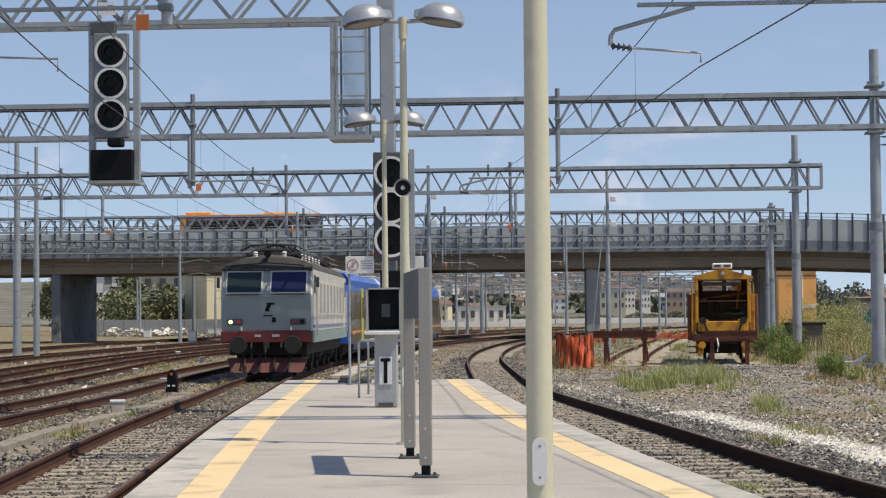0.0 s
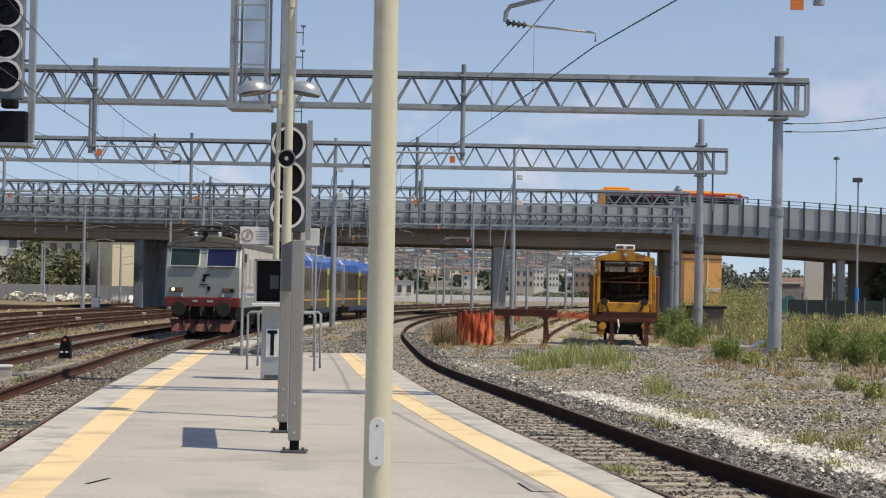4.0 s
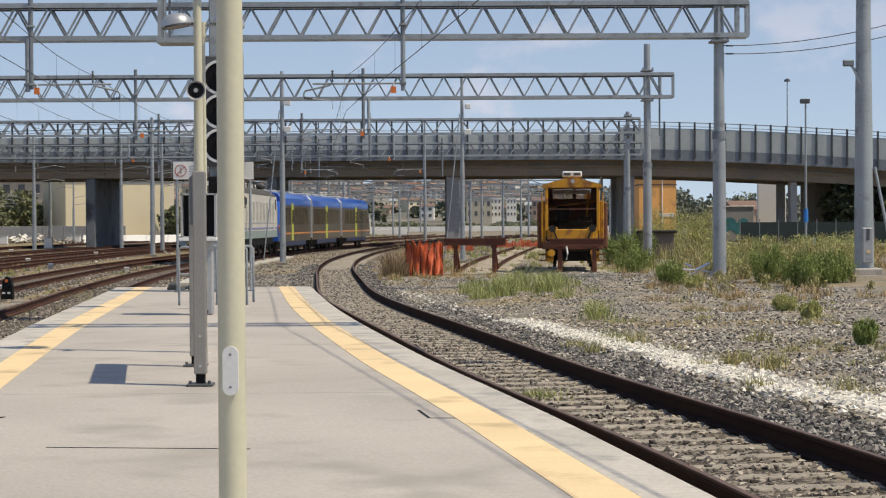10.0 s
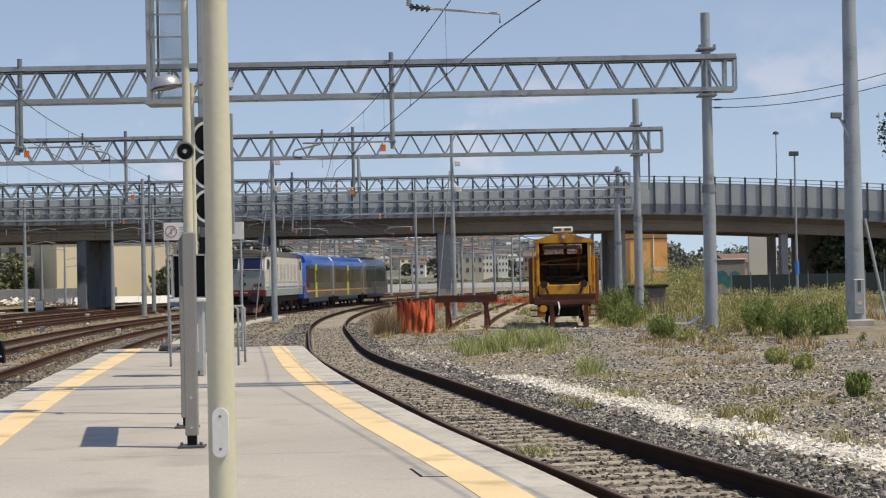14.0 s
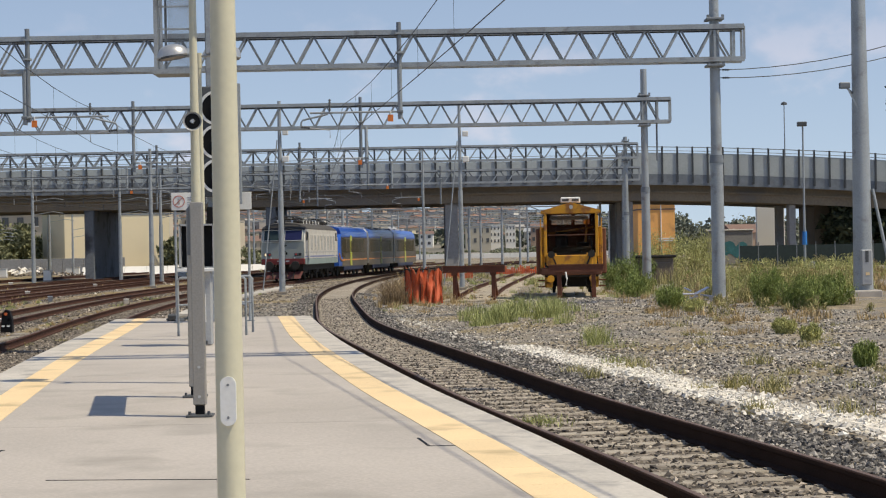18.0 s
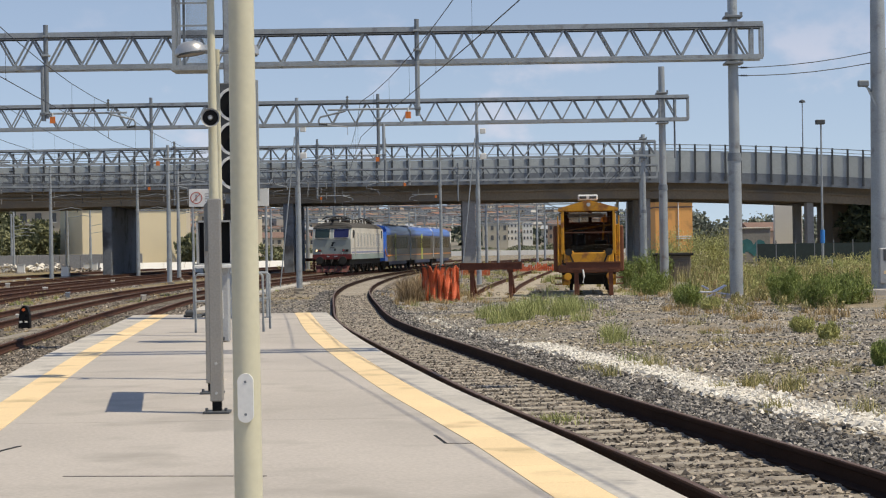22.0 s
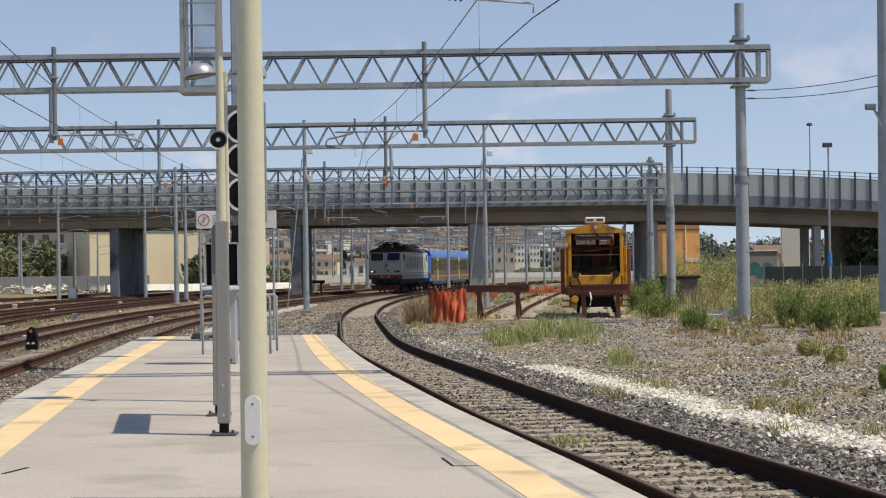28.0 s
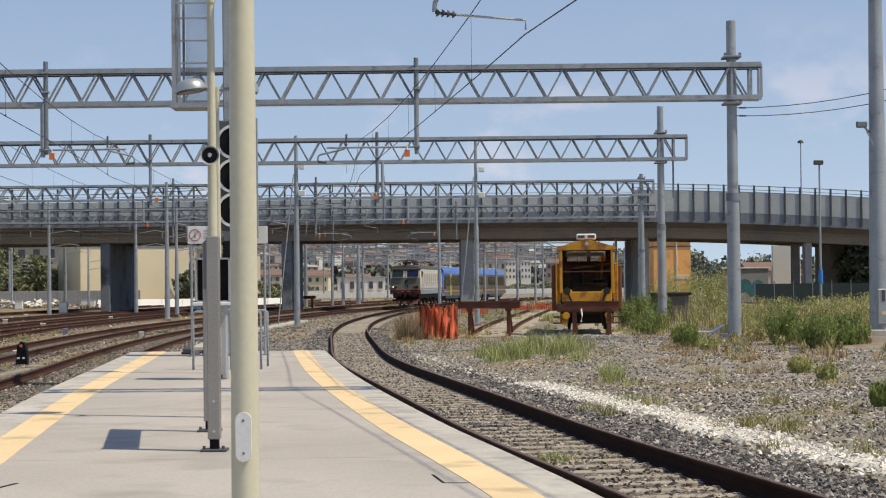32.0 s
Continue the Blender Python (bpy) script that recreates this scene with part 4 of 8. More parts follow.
def build_signal_gantry():
    g = thing("signal_gantry", "galvanised lattice half-portal carrying railway signals and a ladder cage", "signal gantry", pose(0, 0, 0))
    x, y = -4.26, 38.6
    part("column", Shape().box(x, y, 4.5, 0.3, 0.34, 8.9, 0.02), M_GALV, g)
    part("column_foot", Shape().box(x, y, 0.58, 0.6, 0.6, 0.06, 0.01), M_GALV_DARK, g)
    part("column_cap", Shape().box(x, y, 8.97, 0.46, 0.5, 0.06), M_GALV, g)
    truss(g, -27.0, x - 0.15, y, 7.98, 8.75, 1.15, depth=0.6, chord=0.1, web=0.06)
    mast(g, -27.2, y, -0.2, 9.0, 0.18)
    signal_head(g, x + 0.08, y - 0.32, (4.82, 4.14, 3.46), 0.72, 3.05, 5.25, M_DARKGREY)
    part("side_rail", Shape().bar((x + 0.5, y - 0.3, 2.9), (x + 0.5, y - 0.3, 5.3), 0.1, 0.12), M_GALV, g)
    part("relay_box", Shape().box(x + 0.1, y - 0.3, 2.4, 0.5, 0.25, 0.9, 0.02), M_BLACK, g)
    for z in (5.5, 6.6, 7.1):
        part("antenna_bracket", Shape().bar((x + 0.14, y - 0.1, z), (x + 0.32, y - 0.1, z), 0.025).cyl((x + 0.3, y - 0.1, z - 0.25), (x + 0.3, y - 0.1, z + 0.12), 0.012, n=6).box(x + 0.3, y - 0.1, z + 0.13, 0.1, 0.04, 0.04), M_GALV_DARK, g)
    # ladder cage beside the column
    for xx in (-5.36, -5.25, -4.66):
        part("cage_upright", Shape().bar((xx, y - 0.4, 5.6), (xx, y - 0.4, 7.9), 0.07 if xx != -5.25 else 0.04), M_GALV, g)
        part("cage_upright", Shape().bar((xx, y + 0.3, 5.6), (xx, y + 0.3, 7.9), 0.05), M_GALV, g)
    for z in (5.95, 6.4, 6.85, 7.3, 7.6):
        part("rung", Shape().bar((-5.3, y - 0.4, z), (-4.66, y - 0.4, z), 0.035), M_GALV, g)
    part("cage_back", Shape().box(-5.34, y - 0.05, 6.75, 0.05, 0.7, 2.3), M_GALV, g)
    for k in range(27):
        part("mesh_wire", Shape().cyl((-5.2 + k * 0.02, y + 0.3, 5.6), (-5.2 + k * 0.02, y + 0.3, 7.9), 0.006, n=4), M_GALV, g)
    part("cage_floor", Shape().box(-5.0, y - 0.05, 5.56, 0.85, 0.8, 0.1), M_GALV, g)
    # hanging signal
    hx = -9.85
    signal_head(g, hx - 0.03, y - 0.45, (7.36, 6.72, 6.08), 0.72, 5.6, 7.75, M_GALV_DARK, 0.33)
    for z in (6.4, 7.04):
        part("board_brace", Shape().bar((hx - 0.42, y - 0.36, z), (hx + 0.42, y - 0.36, z), 0.05), M_GALV, g)
    for xx in (-10.3, -9.38):
        part("hanger", Shape().bar((xx, y - 0.35, 4.75), (xx, y - 0.35, 8.0), 0.12, 0.16), M_GALV, g)
    part("route_box", Shape().box(hx, y - 0.5, 5.05, 0.86, 0.3, 0.62, 0.02), M_BLACK, g)
    part("route_hood", Shape().box(hx + 0.1, y - 0.62, 5.5, 0.3, 0.3, 0.18, 0.03), M_BLACK, g)
    part("cage_floor", Shape().box(hx, y - 0.2, 4.7, 1.0, 0.9, 0.06), M_GALV, g)
    for xx in (-10.15, -9.6):
        part("hanger_arm", Shape().bar((xx, y - 0.35, 7.95), (xx, y - 0.35, 8.6), 0.08), M_GALV, g)
    part("cross_box", Shape().box(hx - 0.2, y - 0.4, 7.85, 0.5, 0.2, 0.26, 0.01), M_DARKGREY, g)
    pl = part("name_plate", Shape().box(-9.95, y - 0.52, 8.25, 0.36, 0.015, 0.26), M_WHITE, g, "white plate lettered INT")
    cu = bpy.data.curves.new("lettering", "FONT")
    cu.body, cu.size, cu.align_x, cu.align_y, cu.extrude = "INT.", 0.17, "CENTER", "CENTER", 0.002
    cu.materials.append(M_BLACK)
    tx = new("lettering", cu)
    tx.parent = pl
    tx.matrix_basis = pose(-9.94, y - 0.53, 8.25, 90, 0, 0)


build_signal_gantry()


# ---- overhead line ----
def orange_flag(parent, x, y, z):
    fl = part("marker_flag", Shape().box(x, y, z, 0.17, 0.02, 0.21, 0.004), M_ORANGE, parent, "orange marker plate")
    part("flag_hook", Shape().cyl((x, y, z + 0.1), (x, y, z + 0.22), 0.025, n=8), M_WHITE, fl)


def insulator(a, b, r=0.055, n=4):
    """Ribbed insulator between two points."""
    s = Shape().cyl(a, b, 0.02, n=8)
    a, b = Vector(a), Vector(b)
    for k in range(n):
        p = a.lerp(b, (k + 0.5) / n)
        d = (b - a).normalized() * 0.018
        s.cyl(p - d, p + d, r, r * 0.6, 10)
    return s


def hanger(parent, x, y, z_top, z_pipe, reach, wire_z, tip_at=0.78, sag=0.0):
    """A drop post with a level pipe, a pull-off arm on an insulator, and a marker; reach: signed pipe length."""
    sg = 1 if reach > 0 else -1
    part("drop_tube", Shape().cyl((x, y, z_pipe - 0.22), (x, y, z_top), 0.075, n=12), M_GALV, parent, smooth=True)
    part("pipe", Shape().cyl((x, y - 0.09, z_pipe), (x + reach, y - 0.09, z_pipe), 0.032, n=10), M_GALV, parent, smooth=True)
    part("pipe_clamp", Shape().box(x, y - 0.06, z_pipe, 0.19, 0.16, 0.09, 0.01), M_GALV_DARK, parent)
    xe = x + reach * 0.8
    ae = x + reach * 1.08
    part("registration_tube", Shape().tube([(xe, y - 0.1, z_pipe - 0.04), (xe + sg * 0.15, y - 0.1, z_pipe - 0.08), (ae, y - 0.1, z_pipe - sag - 0.22), (ae + sg * 0.05, y - 0.1, z_pipe - sag - 0.3), (ae + sg * 0.06, y - 0.1, z_pipe - sag - 0.42)], 0.03, 8), M_GALV, parent, smooth=True)
    part("insulator", insulator((ae + sg * 0.05, y - 0.1, z_pipe - sag - 0.43), (ae - sg * 0.22, y - 0.1, z_pipe - sag - 0.46)), M_DARKGREY, parent)
    tip = x + reach * tip_at
    part("steady_arm", Shape().tube([(ae - sg * 0.2, y - 0.1, z_pipe - sag - 0.46), (tip, y - 0.1, z_pipe - sag - 0.54), (tip, y - 0.1, wire_z + 0.02)], 0.016, 6), M_LAMP, parent, smooth=True)
    part("messenger_support", insulator((x + reach * 0.78, y - 0.1, z_pipe + 0.05), (x + reach * 0.78, y - 0.1, z_pipe + 0.42), 0.05, 5), M_DARKGREY, parent)
    orange_flag(parent, x + sg * 0.3, y - 0.12, z_pipe - 0.2)
    return tip, y - 0.1


def build_near_portal():
    g = thing("overhead_line_portal", "lattice portal beam with hanging contact-line supports over both platform tracks", "gantry")
    truss(g, -19.85, 4.3, 24.2, 7.6, 8.5, 1.05)
    mast(g, -13.8, 24.2, -0.1, 9.6, 0.2)
    mast(g, -19.6, 24.2, -0.1, 9.6, 0.2)
    hanger(g, 3.95, 24.6, 7.7, 5.94, -3.69, 5.16, sag=0.1)
    hanger(g, -5.93, 24.6, 7.7, 6.03, -3.3, 5.18, 0.436, 0.12)


build_near_portal()


def build_line_supports():
    g = thing("contact_line_supports", "steel drop tubes and pull-off arms hung from the portals", "line support")
    for x, y, zt, zp, reach in ((-0.82, 59.6, 7.7, 6.22, -2.8), (-12.45, 59.6, 7.7, 6.24, 2.6), (-19.5, 59.6, 7.7, 6.2, 2.4), (-2.85, 89.6, 7.7, 6.25, -3.0), (-13.7, 89.6, 7.7, 6.22, 2.6),
                            (-22.5, 89.6, 7.7, 6.2, 2.2), (-2.4, 127.6, 7.8, 6.3, -2.6), (-13.6, 127.6, 7.8, 6.3, 2.8), (-20, 127.6, 7.8, 6.3, 2.6), (-0.5, 155.6, 7.4, 6.2, -2.2), (-10.4, 155.6, 7.4, 6.2, 2.6), (-18.0, 155.6, 7.4, 6.2, 2.6)):
        hanger(g, x, y, zt, zp, reach, 5.42)


build_line_supports()


def track_x(key, y):
    c = TRACKS[key]
    pts = TRACK_LINES[key]
    best = min(pts, key=lambda p: abs(p.y - y))
    return best.x


TRACK_LINES = {k: curve_points(c, 0.5) for k, c in TRACKS.items()}


def build_wires():
    spans = {"siding": [-18, 24.9, 59.5, 89.5, 127.5, 155.5, 205], "main": [-18, 24.9, 59.5, 89.5, 127.5, 155.5, 205],
             "third": [20, 59.5, 89.5, 127.5, 155.5, 205], "fourth": [30, 59.5, 89.5, 127.5, 155.5, 205], "fifth": [40, 89.5, 127.5, 155.5, 205]}
    for key, ys in spans.items():
        w = thing("contact_line", "thin overhead contact wire with catenary and droppers", "overhead wire", None, "overhead wires")

        def place(y, k):
            if key == "siding" and y < 30:
                return 1.08 if y > 20 else 1.08 + (25.6 - y) * 0.152
            if key == "main" and y < 30:
                return -7.33 if y > 20 else -7.33 + (24.9 - y) * 0.118
            return track_x(key, max(y, 5)) + (0.18 if (k % 2) ^ (key == "siding") else -0.18)

        contact, drops, mess = [], [], []
        for k in range(len(ys) - 1):
            y0, y1 = ys[k], ys[k + 1]
            x0, x1 = place(y0, k), place(y1, k + 1)
            n = max(4, int((y1 - y0) / 5))
            for i in range(n + (k == len(ys) - 2)):
                u = i / n
                x, y = x0 + (x1 - x0) * u, y0 + (y1 - y0) * u
                zm = 6.45 - 1.8 * u * (1 - u) * min(1, (y1 - y0) / 45)
                zc = 5.17 + 0.2 * smoothstep(25, 59, y)
                contact.append((x, y, zc))
                mess.append((x, y, zm))
                if 0 < i < n:
                    drops.append(Shape().cyl((x, y, zc), (x, y, zm), 0.004, n=4, caps=False).box(x, y, zc + 0.01, 0.02, 0.03, 0.04))
        part("contact_wire", Shape().tube(contact, 0.009, 5), M_WIRE, w)
        part("catenary_wire", Shape().tube(mess, 0.009, 5), M_WIRE, w)
        for d in drops:
            part("dropper", d, M_WIRE, w)
    # feeder cables from the portal mast to the right
    f = thing("feeder_cable", "pair of black cables strung from the portal mast", "cable")
    for z, sag in ((7.37, 0.0), (7.12, -0.02)):
        pts = [(9.2 + d, 60.0, z + sag * d + 0.024 * d * d) for d in [i * 0.8 for i in range(22)]]
        part("cable", Shape().tube(pts, 0.014, 5), M_WIRE, f)
        part("insulator", insulator((9.28, 59.98, z), (9.5, 59.98, z), 0.04, 3), M_DARKGREY, f)
    gw = thing("guy_wire", "thin guy wires from the far portal mast", "cable")
    for k in (0, 1):
        part("wire", Shape().tube([(13.4 + 0.12 * k, 128, 8.6), (11.4 + 0.3 * k, 140, 6.0)], 0.012, 5), M_WIRE, gw)


build_wires()


M_FOOTING = material("weathered_footing", (0.26, 0.23, 0.19), 0.9, 0, 1.5, 0.25, 0.2, 20)


def build_masts():
    for x, y, h, r, stay in ((-7.5, 97.5, 9.6, 0.16, True), (1.68, 100, 9.5, 0.14, True), (-0.38, 140, 9.3, 0.13, False), (-30.5, 148, 8.7, 0.17, False), (-36, 182, 8.8, 0.19, False),
                             (-52.6, 232, 6.7, 0.17, False), (-38.6, 208, 6.8, 0.15, False), (-24.6, 153, 8.8, 0.16, False), (-18.0, 124.5, 8.8, 0.17, False), (-19.4, 139, 7.8, 0.16, False),
                             (-45, 170, 8.5, 0.15, False), (-16.8, 158, 7.5, 0.14, False), (15.2, 170, 8.0, 0.17, False), (-30.2, 102, 11.5, 0.24, False), (-28.3, 99, 11.0, 0.17, False), (-48.5, 215, 7.0, 0.14, False), (-13.6, 188, 8.0, 0.2, False), (-10.9, 206, 7.6, 0.18, False), (-9.7, 216, 8.2, 0.26, False), (-16.5, 200, 7.5, 0.16, False), (-21, 230, 7.5, 0.16, False), (5.5, 205, 7.8, 0.15, False), (10.5, 222, 7.4, 0.15, False), (-4.0, 250, 7.0, 0.16, False), (3.0, 265, 7.0, 0.16, False)):
        m = thing("catenary_mast", "galvanised tubular catenary mast beside the tracks", "mast", pose(x, y, -0.25), "catenary masts")
        part("lower_tube", Shape().cyl((0, 0, 0), (0, 0, h * 0.55), r, r * 0.85, 12), M_GALV, m, smooth=True)
        part("upper_tube", Shape().cyl((0, 0, h * 0.55), (0, 0, h + 0.25), r * 0.72, r * 0.55, 12), M_GALV, m, smooth=True)
        part("footing", Shape().box(0, 0, 0.03, r * 3.4, r * 3.4, 0.3, 0.03), M_FOOTING, m)
        if stay:
            part("stay", Shape().cyl((-0.12, -0.1, h * 0.82), (-0.95, -0.3, 0.25), 0.03, n=8), M_GALV, m, smooth=True)
            part("light_box", Shape().box(0.3, -0.1, h * 0.72, 0.34, 0.2, 0.3, 0.03), M_WHITE, m)
            part("light_box", Shape().box(0.3, -0.1, h * 0.86, 0.3, 0.2, 0.28, 0.03), M_WHITE, m)
        if y > 120 and x < -15:
            for z in (h * 0.62, h * 0.74):
                part("bracket_arm", Shape().tube([(0, 0, z), (1.6, -0.1, z + 0.25), (2.4, -0.1, z + 0.1)], 0.03, 6), M_GALV, m)


build_masts()


def build_span_wires():
    """Cross wires with insulators between the yard masts."""
    sw = thing("span_wire", "thin cross-span wires with insulators over the yard", "overhead wire", None, "overhead wires")
    for k, y in enumerate((103, 126, 141, 149, 160, 184)):
        for z, sag in ((7.4, 0.5), (6.3, 0.12)):
            x0, x1 = -44 + 3 * (k % 3), -7.6 + 1.5 * (k % 2)
            part("wire", Shape().tube([(x0 + (x1 - x0) * u, y, z - sag * 4 * u * (1 - u)) for u in [i / 10 for i in range(11)]], 0.02, 5), M_WIRE, sw)
            for q in range(6):
                x = x0 + (x1 - x0) * (q + 0.5) / 6
                part("insulator", insulator((x, y, z - sag * 0.8), (x, y, z - sag * 0.8 - 0.45), 0.07, 4), M_LAMP if q % 2 else M_DARKGREY, sw)


build_span_wires()
for x, y, w in ((-39.2, 211, 1.5), (-33.0, 166, 0.7), (-22.0, 170, 0.9), (-45.5, 205, 0.8)):
    rc = thing("relay_cabinet", "small white trackside relay cabinet on a low base", "cabinet", pose(x, y, -0.25), "relay cabinets")
    part("body", Shape().box(0, 0, 0.55, w, 0.5, 0.85, 0.03), M_WHITE, rc)
    part("base", Shape().box(0, 0, 0.08, w * 1.1, 0.6, 0.16, 0.02), M_CONC, rc)
    part("lid", Shape().box(0, 0, 1.0, w * 1.08, 0.58, 0.06, 0.01), M_GREY, rc)


# ---- rolling stock ----
M_LOCO_GREY = material("loco_light_grey", (0.27, 0.3, 0.285), 0.45, 0, 1.0, 0.06, 0, 20)
M_LOCO_WHITE = material("loco_white_side", (0.6, 0.57, 0.51), 0.45, 0, 0.8, 0.14, 0, 12, (0.42, 0.39, 0.33), 0.25)
M_LOCO_ROOF = material("loco_roof", (0.07, 0.064, 0.055), 0.8, 0.0, 1.0, 0.3, 0, 12, (0.04, 0.036, 0.03), 0.3)
M_LOCO_BROW = material("dark_brow", (0.03, 0.028, 0.026), 0.75, 0.0, 2.0, 0.35, 0, 15)
M_LOCO_GREEN = material("loco_green_band", (0.25, 0.31, 0.295), 0.5, 0, 1.0, 0.15)
M_LOCO_BLUE = material("loco_blue_band", (0.2, 0.23, 0.38), 0.5, 0, 1.0, 0.15)
M_LOCO_RED = material("loco_red", (0.15, 0.016, 0.014), 0.5, 0, 1.5, 0.25, 0, 20, (0.1, 0.03, 0.025), 0.3)
M_PLOW = material("faded_plough_red", (0.13, 0.035, 0.03), 0.6, 0, 2.0, 0.3, 0, 20, (0.08, 0.05, 0.04), 0.4)
M_UNDER = material("underframe_grime", (0.02, 0.018, 0.016), 0.8, 0.1, 2.0, 0.35, 0, 20)
M_WINDSCREEN_A = glass_material("windscreen_green_glass", (0.022, 0.036, 0.04), 0.15)
M_WINDSCREEN_B = glass_material("windscreen_blue_glass", (0.018, 0.022, 0.072), 0.15)
for m_glass in (M_WINDSCREEN_A, M_WINDSCREEN_B):
    m_glass.node_tree.nodes["Principled BSDF"].inputs["Specular IOR Level"].default_value = 0.2
M_DMU_BLUE = material("railcar_blue", (0.026, 0.11, 0.47), 0.35, 0, 0.5, 0.12, coat=0.3)
# brown in the graphite and window colours stands for golden-brown reflections
M_DMU_GREY = material("railcar_graphite", (0.085, 0.064, 0.038), 0.4, 0, 0.35, 0.3, coat=0.3)
M_DMU_NAVY = material("railcar_navy", (0.02, 0.03, 0.075), 0.5, 0, 1.0, 0.25)
M_DMU_GLASS = glass_material("railcar_window", (0.07, 0.05, 0.025), 0.1)
M_DMU_DOOR = material("railcar_yellow_door", (0.44, 0.48, 0.07), 0.4, 0, 1.0, 0.12)
M_DMU_STRIPE = material("railcar_orange_stripe", (0.62, 0.24, 0.05), 0.4, 0, 1.0, 0.1)
M_HEADLIGHT = material("lit_headlight", (1.0, 0.75, 0.45), 0.3, 0, 2.0, 0.05, emit=1.3)
M_BUS_RED = material("bus_red", (0.5, 0.035, 0.025), 0.4, 0, 0.5, 0.1)
# grey stands for the bus's dark windows and its side in shade
M_BUS_SIDE = material("bus_shaded_grey_side", (0.13, 0.135, 0.14), 0.4, 0, 0.5, 0.1)
M_BUS_ORANGE = material("bus_orange", (0.85, 0.33, 0.035), 0.4, 0, 0.5, 0.1)
M_MACH = material("machine_yellow", (0.58, 0.27, 0.014), 0.5, 0, 1.2, 0.18, 0.05, 25, (0.26, 0.1, 0.025), 0.42)
M_MACH_RUST = material("machine_rust_brown", (0.15, 0.055, 0.025), 0.7, 0, 1.5, 0.3, 0.1, 25)
M_RUST = material("rusty_steel", (0.14, 0.05, 0.028), 0.8, 0.1, 1.5, 0.35, 0.15, 30)
M_CAB_DARK = glass_material("cab_window", (0.03, 0.019, 0.011), 0.2)
M_CAB_DARK.node_tree.nodes["Principled BSDF"].inputs["Specular IOR Level"].default_value = 0.15
M_MACH_PANE = bpy.data.materials.new("tinted_cab_glass")
M_MACH_PANE.use_nodes = True
pane_bsdf = M_MACH_PANE.node_tree.nodes["Principled BSDF"]
for pane_key, pane_value in (("Base Color", (0.55, 0.45, 0.36, 1)), ("Roughness", 0.03), ("Transmission Weight", 1.0), ("IOR", 1.12)):
    pane_bsdf.inputs[pane_key].default_value = pane_value
M_RUBBER = material("rubber", (0.02, 0.02, 0.02), 0.7)


def body_loft(length, prof_at, xs, y0=0.0):
    """A vehicle shell; prof_at(x) gives the closed side profile as (y, z) rows for the station x."""
    return Shape().loft([[(x, y0 + y, z) for y, z in prof_at(x)] for x in xs])


def wheelset(parent, y, r=0.52, name="wheelset"):
    w = part(name, Shape().cyl((-0.78, y, r), (0.78, y, r), 0.09, n=10), M_UNDER, parent)
    for x in (-0.75, 0.75):
        part("wheel", Shape().cyl((x - 0.065, y, r), (x + 0.065, y, r), r, n=24).cyl((x - 0.12, y, r), (x + 0.12, y, r), 0.16, n=14), M_UNDER, w, smooth=True)
    return w


def bogie(parent, yc, axles=(-1.3, 1.3)):
    for dy in axles:
        wheelset(parent, yc + dy)
    span = max(axles) - min(axles) + 1.3
    for x in (-0.98, 0.98):
        s = Shape().box(x, yc, 0.62, 0.14, span, 0.26, 0.03)
        for dy in axles:
            s.box(x * 1.05, yc + dy, 0.52, 0.2, 0.34, 0.34, 0.03)
            for e in (-0.3, 0.3):
                s.cyl((x * 1.08, yc + dy + e, 0.55), (x * 1.08, yc + dy + e, 0.85), 0.09, n=10)
        part("bogie_frame", s, M_UNDER, parent)


